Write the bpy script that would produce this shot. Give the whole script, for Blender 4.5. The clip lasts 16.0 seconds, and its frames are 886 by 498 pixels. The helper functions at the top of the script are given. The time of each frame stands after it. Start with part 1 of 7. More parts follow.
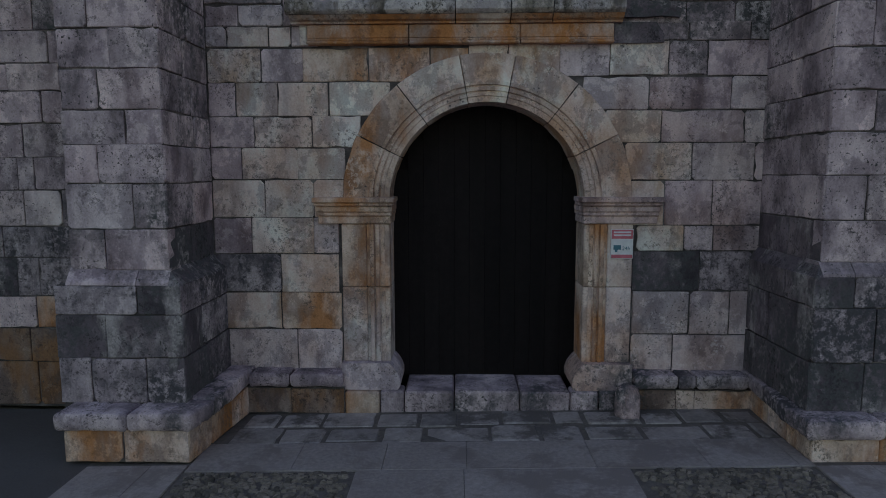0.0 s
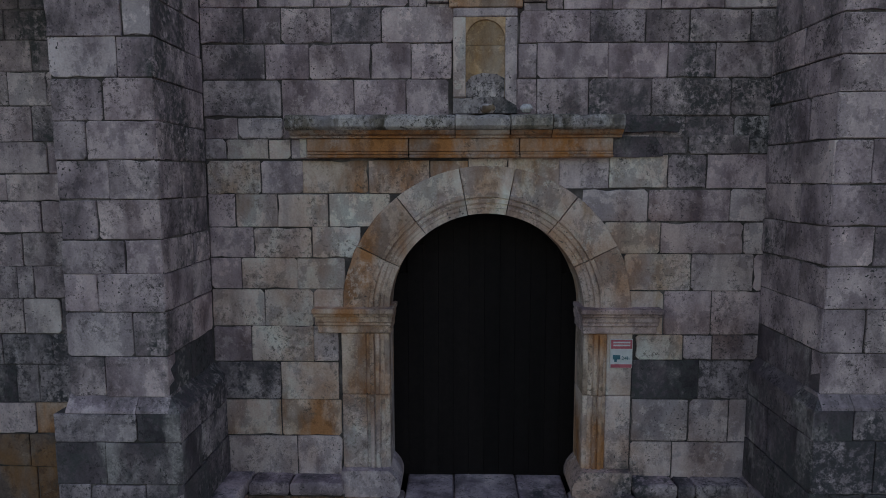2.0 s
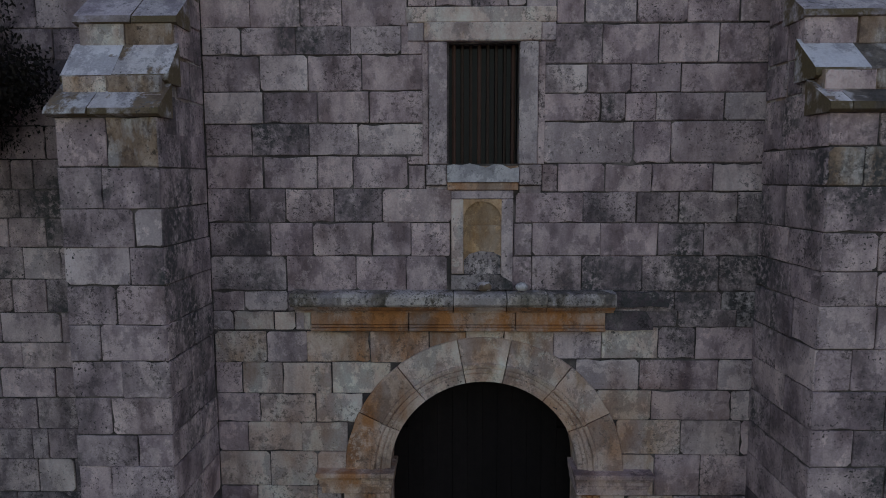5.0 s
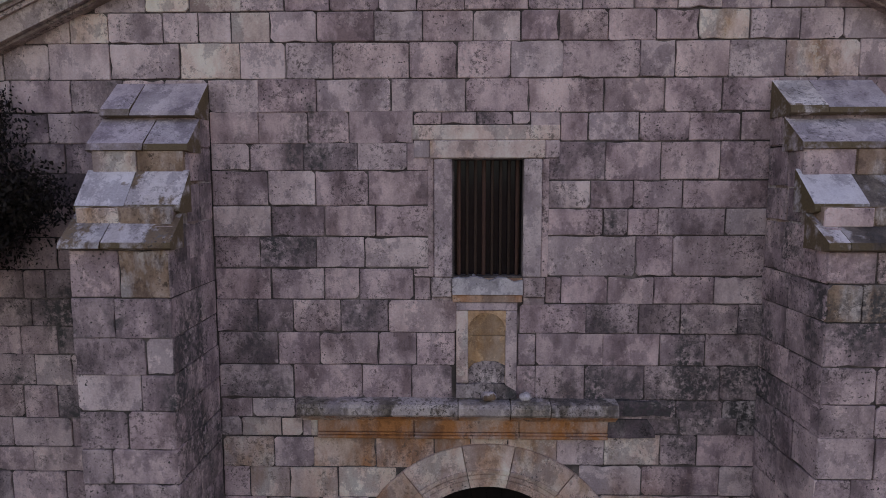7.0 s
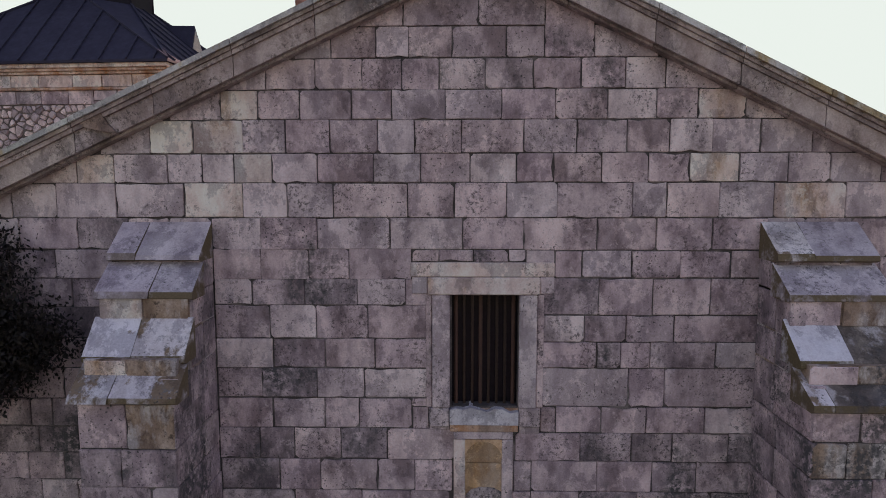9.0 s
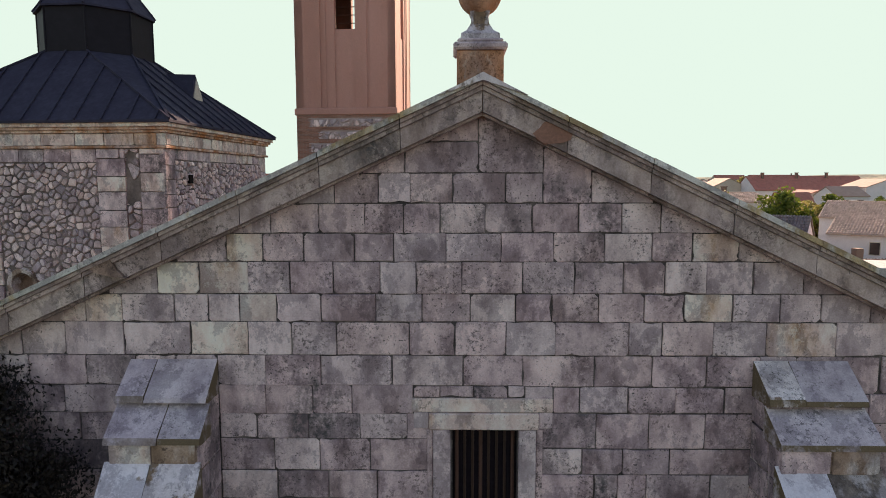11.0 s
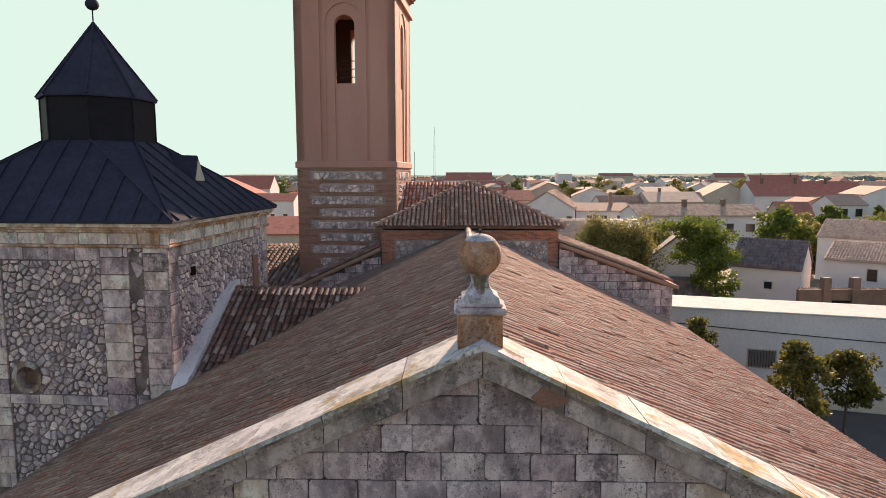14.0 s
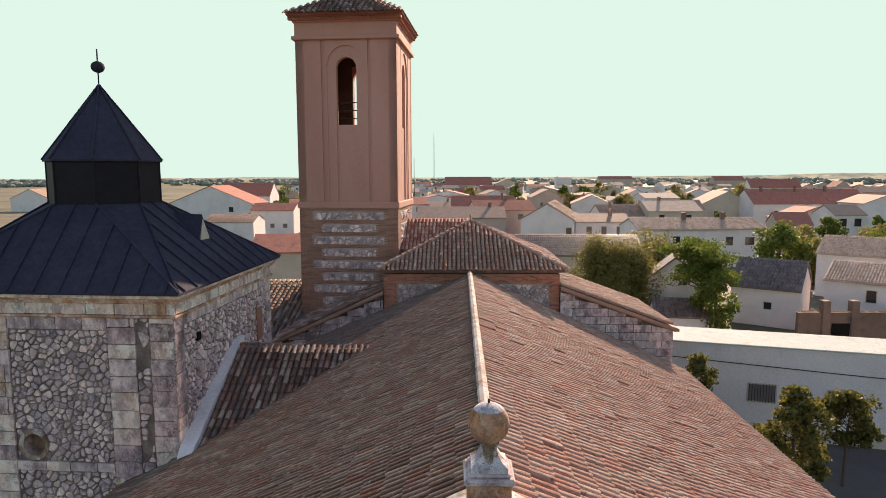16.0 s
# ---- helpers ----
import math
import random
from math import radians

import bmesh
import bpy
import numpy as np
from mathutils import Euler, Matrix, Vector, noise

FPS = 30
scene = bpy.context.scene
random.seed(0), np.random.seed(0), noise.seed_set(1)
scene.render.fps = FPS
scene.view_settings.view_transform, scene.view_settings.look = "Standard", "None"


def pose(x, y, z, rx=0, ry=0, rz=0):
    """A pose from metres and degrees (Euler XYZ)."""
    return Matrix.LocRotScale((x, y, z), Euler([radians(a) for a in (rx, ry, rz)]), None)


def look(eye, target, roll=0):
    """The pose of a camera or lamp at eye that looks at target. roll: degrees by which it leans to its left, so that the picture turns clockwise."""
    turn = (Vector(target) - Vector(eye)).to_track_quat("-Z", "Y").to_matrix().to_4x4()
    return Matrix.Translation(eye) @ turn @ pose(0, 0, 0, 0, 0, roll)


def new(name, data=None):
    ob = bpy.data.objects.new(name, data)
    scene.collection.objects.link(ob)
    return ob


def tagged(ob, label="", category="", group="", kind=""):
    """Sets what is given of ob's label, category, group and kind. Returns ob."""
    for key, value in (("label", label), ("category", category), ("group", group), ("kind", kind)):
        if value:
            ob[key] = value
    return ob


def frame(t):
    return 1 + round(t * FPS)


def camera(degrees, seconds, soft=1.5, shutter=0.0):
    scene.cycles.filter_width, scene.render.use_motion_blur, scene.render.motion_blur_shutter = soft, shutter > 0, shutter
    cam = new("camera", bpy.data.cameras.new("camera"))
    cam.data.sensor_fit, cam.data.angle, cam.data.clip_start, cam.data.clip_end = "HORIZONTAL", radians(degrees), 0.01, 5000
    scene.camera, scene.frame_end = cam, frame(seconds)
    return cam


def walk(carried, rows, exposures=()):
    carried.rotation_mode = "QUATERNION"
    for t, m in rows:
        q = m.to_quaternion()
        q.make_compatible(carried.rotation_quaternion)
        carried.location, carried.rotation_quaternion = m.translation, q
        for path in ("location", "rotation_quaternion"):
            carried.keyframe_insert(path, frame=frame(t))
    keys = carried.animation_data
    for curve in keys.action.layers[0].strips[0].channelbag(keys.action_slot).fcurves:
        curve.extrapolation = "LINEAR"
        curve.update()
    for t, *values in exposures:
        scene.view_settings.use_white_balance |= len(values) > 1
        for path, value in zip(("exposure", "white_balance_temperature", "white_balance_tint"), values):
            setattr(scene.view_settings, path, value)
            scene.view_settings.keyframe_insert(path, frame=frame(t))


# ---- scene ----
cam = camera(70.0, 16.0, soft=0.9)
PATH = [
    (0, (0.066, -6.389, 2.445), (0.019, -4.404, 2.21), -0.1),
    (0.5, (0.029, -6.377, 2.7), (-0.012, -4.391, 2.471), -0.1),
    (1, (0.02, -6.358, 2.994), (-0.019, -4.371, 2.763), -0.2),
    (1.5, (0.019, -6.326, 3.255), (-0.019, -4.34, 3.025), -0.1),
    (2, (0.049, -6.279, 3.514), (0.008, -4.292, 3.288), -0.1),
    (2.5, (0.077, -6.282, 3.803), (0.04, -4.296, 3.573), -0.1),
    (3, (0.094, -6.29, 4.082), (0.06, -4.303, 3.856), -0.1),
    (3.5, (0.102, -6.294, 4.39), (0.06, -4.308, 4.163), -0.1),
    (4, (0.057, -6.325, 4.629), (0.021, -4.337, 4.41), -0.1),
    (4.2, (0.072, -6.327, 4.764), (0.032, -4.34, 4.536), -0.2),
    (6.3, (0.066, -6.346, 5.942), (0.021, -4.359, 5.717), -0.1),
    (6.5, (0.062, -6.334, 6.055), (0.018, -4.347, 5.834), -0.1),
    (7, (0.036, -6.314, 6.364), (-0.011, -4.327, 6.141), -0.1),
    (7.5, (-0.003, -6.321, 6.684), (-0.045, -4.334, 6.464), -0.1),
    (8, (0.046, -6.332, 6.987), (0.004, -4.344, 6.771), -0.1),
    (8.5, (0.05, -6.337, 7.345), (0.007, -4.35, 7.128), -0.1),
    (9, (0.053, -6.327, 7.729), (0.009, -4.34, 7.505), -0.1),
    (9.5, (0.032, -6.315, 8.22), (-0.002, -4.332, 7.965), -0.1),
    (10, (-0.01, -6.308, 8.526), (-0.043, -4.322, 8.287), -0.1),
    (10.2, (-0.004, -6.331, 8.574), (-0.042, -4.342, 8.365), -0.2),
    (12.3, (0.046, -6.249, 10.392), (0.012, -4.264, 10.147), -0.0),
    (12.5, (0.024, -6.224, 10.511), (-0.011, -4.239, 10.271), -0.1),
    (13, (0.012, -6.224, 10.905), (-0.023, -4.238, 10.667), -0.0),
    (13.5, (0.019, -6.233, 11.323), (-0.016, -4.247, 11.087), 0.0),
    (14, (0.008, -6.215, 11.743), (-0.027, -4.23, 11.507), -0.0),
    (14.5, (-0.039, -6.191, 12.151), (-0.074, -4.205, 11.918), -0.2),
    (15, (-0.082, -6.216, 12.61), (-0.115, -4.229, 12.377), -0.1),
    (15.5, (-0.088, -6.19, 13.089), (-0.121, -4.204, 12.855), -0.0),
    (16, (-0.096, -6.18, 13.47), (-0.129, -4.193, 13.24), -0.1),
]
EXPOSURES = [(0, 0.67, 6900, 21), (4, 0.62, 7200, 25), (6.72, 0.58, 7400, 29), (6.86, 1.02, 7750, 43), (8, 0.97, 7750, 44), (9, 0.96, 7600, 39), (10, 1.02, 7650, 29), (12.5, 0.98, 7550, 24), (16, 0.98, 7400, 20)]
walk(cam, [(t, look(eye, target, roll)) for t, eye, target, roll in PATH], EXPOSURES)

# ---- light: low sun behind the church on its right, hazy sky ----
SUN = Vector((0.305, 0.87, 0.395)).normalized()
world = bpy.data.worlds.new("sky_world")
scene.world = world
world.use_nodes = True
wn = world.node_tree.nodes
sky = wn.new("ShaderNodeTexSky")
sky.sky_type, sky.sun_disc = "NISHITA", False
sky.sun_elevation = math.asin(SUN.z)
sky.sun_rotation = math.atan2(SUN.x, SUN.y)
sky.air_density, sky.dust_density, sky.ozone_density = 1.0, 0.6, 1.0
lift = wn.new("ShaderNodeMix")             # a bright thin haze: the whole sky lifted, and levelled off where it is brightest
lift.data_type, lift.blend_type = "RGBA", "MULTIPLY"
lift.inputs["Factor"].default_value = 1.0
lift.inputs[7].default_value = (2.4, 2.4, 2.45, 1)
level = wn.new("ShaderNodeMix")
level.data_type, level.blend_type = "RGBA", "DARKEN"
level.inputs["Factor"].default_value = 1.0
level.inputs[7].default_value = (5.7, 8.3, 7.85, 1)
world.node_tree.links.new(sky.outputs[0], lift.inputs[6])
world.node_tree.links.new(lift.outputs[2], level.inputs[6])
wn["Background"].inputs["Strength"].default_value = 0.058
world.node_tree.links.new(level.outputs[2], wn["Background"].inputs["Color"])
sun = new("sun", bpy.data.lights.new("sun", "SUN"))
sun.data.energy, sun.data.angle, sun.data.color = 4.8, radians(0.6), (1.0, 0.80, 0.62)
sun.matrix_world = look(SUN * 60, (0, 0, 0))


# ---- materials ----
def ramp(nt, fac, stops):
    r = nt.nodes.new("ShaderNodeValToRGB")
    el = r.color_ramp.elements
    el[0].position, el[0].color = stops[0][0], (*stops[0][1], 1)
    el[1].position, el[1].color = stops[-1][0], (*stops[-1][1], 1)
    for p, c in stops[1:-1]:
        e = el.new(p)
        e.color = (*c, 1)
    nt.links.new(fac, r.inputs[0])
    return r.outputs[0]


def noise_out(nt, pos, scale, detail=5.0, rough=0.6, stretch=(1, 1, 1), shift=None):
    m = nt.nodes.new("ShaderNodeMapping")
    m.inputs["Scale"].default_value = stretch
    nt.links.new(pos, m.inputs["Vector"])
    n = nt.nodes.new("ShaderNodeTexNoise")
    n.inputs["Scale"].default_value, n.inputs["Detail"].default_value, n.inputs["Roughness"].default_value = scale, detail, rough
    if shift is not None:
        nt.links.new(shift, m.inputs["Location"])
    nt.links.new(m.outputs[0], n.inputs["Vector"])
    return n.outputs["Fac"]


def mix(nt, fac, a, b, kind="MIX"):
    m = nt.nodes.new("ShaderNodeMix")
    m.data_type, m.blend_type = "RGBA", kind
    for sock, val in ((m.inputs["Factor"], fac), (m.inputs[6], a), (m.inputs[7], b)):
        if hasattr(val, "is_linked"):
            nt.links.new(val, sock)
        elif isinstance(val, (int, float)):
            sock.default_value = val
        else:
            sock.default_value = (*val, 1)
    return m.outputs[2]


def step_mask(nt, val, lo, hi):
    m = nt.nodes.new("ShaderNodeMapRange")
    m.inputs["From Min"].default_value, m.inputs["From Max"].default_value = lo, hi
    nt.links.new(val, m.inputs["Value"])
    return m.outputs[0]


def random_value(nt, islands=False):
    if islands:
        return nt.nodes.new("ShaderNodeNewGeometry").outputs["Random Per Island"]
    return nt.nodes.new("ShaderNodeObjectInfo").outputs["Random"]


def surface(name, tones, rough=0.85, grain=14.0, big=0.9, stain=None, stain_at=(0.52, 0.68), streak=(1, 1, 1), bump=0.3,
            spread=0.35, islands=False, metal=0.0, second=None, second_at=(0.55, 0.7), second_scale=0.7, gloss=0.5):
    """A weathered surface: tones over a broad noise, fine grain, a value of its own for each piece, stains and pits."""
    mat = bpy.data.materials.new(name)
    mat.use_nodes = True
    nt = mat.node_tree
    bsdf = nt.nodes["Principled BSDF"]
    pos = nt.nodes.new("ShaderNodeNewGeometry").outputs["Position"]
    rnd = random_value(nt, islands)
    broad = noise_out(nt, pos, big, 6, 0.65, streak)
    n = len(tones)
    col = ramp(nt, step_mask(nt, broad, 0.28, 0.72), [(i / max(1, n - 1), c) for i, c in enumerate(tones)])
    fine = noise_out(nt, pos, grain, 8, 0.7)
    col = mix(nt, 0.55, col, ramp(nt, fine, [(0.25, (0.25,) * 3), (0.5, (0.5,) * 3), (0.75, (0.78,) * 3)]), "OVERLAY")
    if spread:
        v = ramp(nt, rnd, [(0.0, (1 - spread,) * 3), (0.5, (1, 0.985, 0.97)), (1.0, (1 + 0.6 * spread, 1 + 0.55 * spread, 1 + 0.5 * spread))])
        col = mix(nt, 1.0, col, v, "MULTIPLY")
    if second:
        s = step_mask(nt, noise_out(nt, pos, second_scale, 5, 0.6, (1, 1, 0.5)), *second_at)
        col = mix(nt, s, col, second)
    if stain:
        s = step_mask(nt, noise_out(nt, pos, 1.6, 9, 0.72, streak), *stain_at)
        col = mix(nt, s, col, stain)
        s2 = step_mask(nt, noise_out(nt, pos, 22, 6, 0.75), 0.62, 0.72)
        s2m = nt.nodes.new("ShaderNodeMath")
        s2m.operation = "MULTIPLY"
        nt.links.new(s2, s2m.inputs[0])
        s2m.inputs[1].default_value = 0.7
        col = mix(nt, s2m.outputs[0], col, stain)
    nt.links.new(col, bsdf.inputs["Base Color"])
    bsdf.inputs["Roughness"].default_value, bsdf.inputs["Metallic"].default_value, bsdf.inputs["Specular IOR Level"].default_value = rough, metal, gloss
    if bump:
        b = nt.nodes.new("ShaderNodeBump")
        b.inputs["Strength"].default_value, b.inputs["Distance"].default_value = bump, 0.02
        h = noise_out(nt, pos, grain * 0.8, 10, 0.75)
        nt.links.new(h, b.inputs["Height"])
        nt.links.new(b.outputs[0], bsdf.inputs["Normal"])
    return mat


def both(nt, a, b):
    m = nt.nodes.new("ShaderNodeMath")
    m.operation = "MULTIPLY"
    for sock, val in zip(m.inputs, (a, b)):
        if isinstance(val, (int, float)):
            sock.default_value = val
        else:
            nt.links.new(val, sock)
    return m.outputs[0]


def stone(name, tones, grime=(0.07, 0.066, 0.066), grime_at=(0.54, 0.66), pits=0.6, tint=None, tint_at=(0.52, 0.64), tint_scale=1.6, spread=0.16, islands=False, bump=0.5, wash=0.0, specks=0.5, moss=None):
    """Old limestone: streaked tones that change from block to block, pitted patches, grime that runs across the joints."""
    mat = bpy.data.materials.new(name)
    mat.use_nodes = True
    nt = mat.node_tree
    bsdf = nt.nodes["Principled BSDF"]
    pos = nt.nodes.new("ShaderNodeNewGeometry").outputs["Position"]
    rnd = random_value(nt, islands)
    far = nt.nodes.new("ShaderNodeVectorMath")
    far.operation = "SCALE"
    far.inputs[0].default_value = (31.0, 17.0, 23.0)
    nt.links.new(rnd, far.inputs["Scale"])
    shift = far.outputs[0]
    streaks = noise_out(nt, pos, 2.9, 7, 0.62, (1, 1, 0.6), shift)
    col = ramp(nt, streaks, [(0.36, tones[0]), (0.48, tones[1]), (0.63, tones[2])])
    v = ramp(nt, rnd, [(0.0, (1 - spread, 1 - spread, 1 - 0.8 * spread)), (0.5, (1, 0.96, 1.0)), (1.0, (1 + spread, 1 + 0.85 * spread, 1 + 0.75 * spread))])
    col = mix(nt, 1.0, col, v, "MULTIPLY")
    if tint:
        col = mix(nt, step_mask(nt, noise_out(nt, pos, tint_scale, 6, 0.62, (1, 1, 0.45)), *tint_at), col, tint)
    if wash:                       # iron-stained patches that spread from the door
        d = nt.nodes.new("ShaderNodeVectorMath")
        d.operation = "DISTANCE"
        nt.links.new(pos, d.inputs[0])
        d.inputs[1].default_value = (0.345, 0.0, 1.3)
        w = nt.nodes.new("ShaderNodeMath")
        w.operation = "MULTIPLY"
        nt.links.new(step_mask(nt, d.outputs["Value"], 3.3, 1.5), w.inputs[0])
        nt.links.new(step_mask(nt, noise_out(nt, pos, 1.25, 6, 0.6, (1, 1, 0.75)), 0.43, 0.61), w.inputs[1])
        w2 = nt.nodes.new("ShaderNodeMath")
        w2.operation = "MULTIPLY"
        nt.links.new(w.outputs[0], w2.inputs[0])
        w2.inputs[1].default_value = wash
        col = mix(nt, w2.outputs[0], col, (0.48, 0.225, 0.11))
    runs = noise_out(nt, pos, 3.4, 6, 0.6, (1, 1, 0.16))                   # rain streaks
    col = mix(nt, step_mask(nt, runs, 0.52, 0.70), col, mix(nt, 1.0, col, (0.74, 0.73, 0.76), "MULTIPLY"))
    patch = noise_out(nt, pos, 2.3, 9, 0.74, (1, 1, 0.8), shift)
    dark = mix(nt, step_mask(nt, patch, 0.505, 0.535), (1, 1, 1), (0.64, 0.63, 0.655))
    col = mix(nt, 0.9, col, dark, "MULTIPLY")
    pale = both(nt, step_mask(nt, noise_out(nt, pos, 3.1, 10, 0.78, (1, 1, 1), shift), 0.565, 0.60), step_mask(nt, noise_out(nt, pos, 0.8, 3, 0.5), 0.42, 0.6))
    col = mix(nt, both(nt, pale, 0.45), col, tuple(min(1.12, 0.82 / max(tones[2])) * c for c in tones[2]))
    g = both(nt, step_mask(nt, noise_out(nt, pos, 0.9, 10, 0.74, (1, 1, 0.7)), *grime_at), step_mask(nt, noise_out(nt, pos, 16, 6, 0.7), 0.40, 0.52))
    col = mix(nt, g, col, grime)
    # black lichen in clusters of ragged specks
    cluster = step_mask(nt, noise_out(nt, pos, 1.5, 7, 0.7, (1, 1, 0.8), shift), 0.56 - 0.14 * specks, 0.65 - 0.14 * specks)
    col = mix(nt, both(nt, both(nt, cluster, step_mask(nt, noise_out(nt, pos, 20, 9, 0.82), 0.52, 0.565)), 0.85), col, tuple(0.34 * c for c in tones[0]))
    col = mix(nt, both(nt, step_mask(nt, noise_out(nt, pos, 42, 2, 0.5), 0.62, 0.68), step_mask(nt, noise_out(nt, pos, 2.2, 4, 0.6, (1, 1, 1), shift), 0.66 - 0.3 * pits, 0.78 - 0.3 * pits)), col, (0.06, 0.052, 0.05))
    if moss:                       # brown moss on the upright faces and lips of a slab
        up = nt.nodes.new("ShaderNodeSeparateXYZ")
        nt.links.new(nt.nodes.new("ShaderNodeNewGeometry").outputs["True Normal"], up.inputs[0])
        upright = step_mask(nt, up.outputs[2], 0.5, 0.3)
        col = mix(nt, both(nt, upright, step_mask(nt, noise_out(nt, pos, 4.5, 7, 0.65), 0.34, 0.5)), col, moss)
    fine = noise_out(nt, pos, 55, 5, 0.7)
    col = mix(nt, 0.27, col, ramp(nt, fine, [(0.32, (0.18,) * 3), (0.5, (0.5,) * 3), (0.68, (0.85,) * 3)]), "OVERLAY")
    nt.links.new(col, bsdf.inputs["Base Color"])
    bsdf.inputs["Roughness"].default_value = 0.9
    b = nt.nodes.new("ShaderNodeBump")
    b.inputs["Strength"].default_value, b.inputs["Distance"].default_value = bump, 0.02
    nt.links.new(noise_out(nt, pos, 13, 10, 0.75), b.inputs["Height"])
    nt.links.new(b.outputs[0], bsdf.inputs["Normal"])
    return mat


LIMESTONE = stone("limestone", [(0.275, 0.193, 0.193), (0.503, 0.374, 0.369), (0.725, 0.562, 0.538)], spread=0.11, wash=0.5)
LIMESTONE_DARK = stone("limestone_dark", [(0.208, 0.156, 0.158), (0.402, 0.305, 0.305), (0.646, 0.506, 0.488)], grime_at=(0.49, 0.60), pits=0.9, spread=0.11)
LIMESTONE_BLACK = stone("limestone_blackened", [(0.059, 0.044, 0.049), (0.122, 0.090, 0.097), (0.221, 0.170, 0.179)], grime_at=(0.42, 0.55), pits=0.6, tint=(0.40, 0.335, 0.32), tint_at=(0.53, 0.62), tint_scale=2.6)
LIMESTONE_PALE = stone("limestone_pale", [(0.365, 0.281, 0.278), (0.563, 0.447, 0.432), (0.751, 0.618, 0.590)], grime_at=(0.58, 0.7), pits=0.55, spread=0.11, wash=0.5)
RUST = stone("rust_stained_limestone", [(0.36, 0.23, 0.16), (0.47, 0.33, 0.25), (0.60, 0.49, 0.43)], tint=(0.46, 0.18, 0.06), tint_at=(0.41, 0.56), tint_scale=2.3, pits=0.2, grime_at=(0.6, 0.72), spread=0.08)
OCHRE = stone("ochre_limestone", [(0.414, 0.276, 0.199), (0.598, 0.431, 0.331), (0.759, 0.586, 0.486)], tint=(0.46, 0.19, 0.075), tint_at=(0.44, 0.60), tint_scale=2.0, pits=0.3, grime_at=(0.6, 0.72), spread=0.1)
CREAM = stone("cream_limestone", [(0.501, 0.372, 0.316), (0.710, 0.559, 0.486), (0.776, 0.722, 0.632)], tint=(0.46, 0.26, 0.14), tint_at=(0.56, 0.70), pits=0.35, grime_at=(0.6, 0.72), spread=0.12, wash=0.9)
LICHEN = stone("lichen_limestone", [(0.16, 0.10, 0.065), (0.30, 0.205, 0.145), (0.46, 0.35, 0.285)], tint=(0.56, 0.49, 0.46), tint_at=(0.49, 0.57), tint_scale=2.6, pits=0.5)
LICHEN_DARK = stone("dark_lichened_slab", [(0.07, 0.055, 0.045), (0.14, 0.11, 0.09), (0.27, 0.22, 0.19)], tint=(0.42, 0.37, 0.36), tint_at=(0.56, 0.62), tint_scale=3.0, pits=0.6, specks=0.9, moss=(0.12, 0.085, 0.05))
SLAB_WHITE = stone("white_lichen_slab", [(0.46, 0.41, 0.40), (0.62, 0.57, 0.56), (0.72, 0.68, 0.67)], tint=(0.22, 0.145, 0.095), tint_at=(0.54, 0.59), tint_scale=3.2, pits=0.5)
SLAB_MOSSY = stone("mossy_edged_white_slab", [(0.46, 0.41, 0.40), (0.62, 0.57, 0.56), (0.72, 0.68, 0.67)], tint=(0.22, 0.145, 0.095), tint_at=(0.54, 0.59), tint_scale=3.2, pits=0.5, moss=(0.14, 0.098, 0.055))
SLAB_BRIGHT = stone("bright_lichen_slab", [(0.60, 0.56, 0.57), (0.72, 0.69, 0.70), (0.78, 0.76, 0.77)], tint=(0.30, 0.22, 0.16), tint_at=(0.66, 0.70), tint_scale=3.2, pits=0.2, specks=0.1, grime_at=(0.66, 0.74), moss=(0.13, 0.092, 0.045))
SLAB_GREY = stone("grey_weathering_slab", [(0.36, 0.30, 0.32), (0.50, 0.43, 0.45), (0.60, 0.53, 0.54)], pits=0.3, specks=0.35, grime_at=(0.58, 0.68), spread=0.08, moss=(0.14, 0.098, 0.055))
DAMP = stone("damp_stained_limestone", [(0.17, 0.135, 0.14), (0.36, 0.285, 0.285), (0.56, 0.455, 0.44)], grime=(0.062, 0.055, 0.06), grime_at=(0.46, 0.54), pits=0.5, specks=1.0, spread=0.10)
BROWN_FOOT = stone("brown_stained_foot_stone", [(0.16, 0.105, 0.08), (0.27, 0.18, 0.14), (0.40, 0.29, 0.235)], tint=(0.26, 0.125, 0.06), tint_at=(0.48, 0.62), tint_scale=2.2, pits=0.4, specks=0.6)
BALL_STONE = stone("ball_lichen", [(0.33, 0.14, 0.06), (0.50, 0.25, 0.13), (0.57, 0.35, 0.235)], tint=(0.50, 0.45, 0.38), tint_at=(0.56, 0.7), tint_scale=9.0, pits=0.5, grime_at=(0.6, 0.75))
NICHE_STONE = stone("ochre_niche_stone", [(0.48, 0.29, 0.15), (0.64, 0.41, 0.23), (0.74, 0.54, 0.37)], tint=(0.56, 0.27, 0.09), tint_at=(0.50, 0.66), tint_scale=3.0, pits=0.1, specks=0.0, grime_at=(0.64, 0.76), spread=0.05)
SPECKLED = stone("black_speckled_limestone", [(0.10, 0.08, 0.078), (0.34, 0.28, 0.265), (0.62, 0.53, 0.50)], pits=0.6, specks=1.0, grime_at=(0.5, 0.56))
MOSSY = stone("mossy_limestone", [(0.13, 0.108, 0.08), (0.27, 0.225, 0.18), (0.48, 0.40, 0.355)], tint=(0.56, 0.48, 0.45), tint_at=(0.47, 0.53), tint_scale=3.4, pits=0.6, specks=0.9)
COPING_TOP = stone("coping_lime", [(0.47, 0.45, 0.39), (0.59, 0.575, 0.51), (0.65, 0.64, 0.575)], tint=(0.45, 0.33, 0.18), tint_at=(0.53, 0.59), tint_scale=1.4, pits=0.3, spread=0.08)
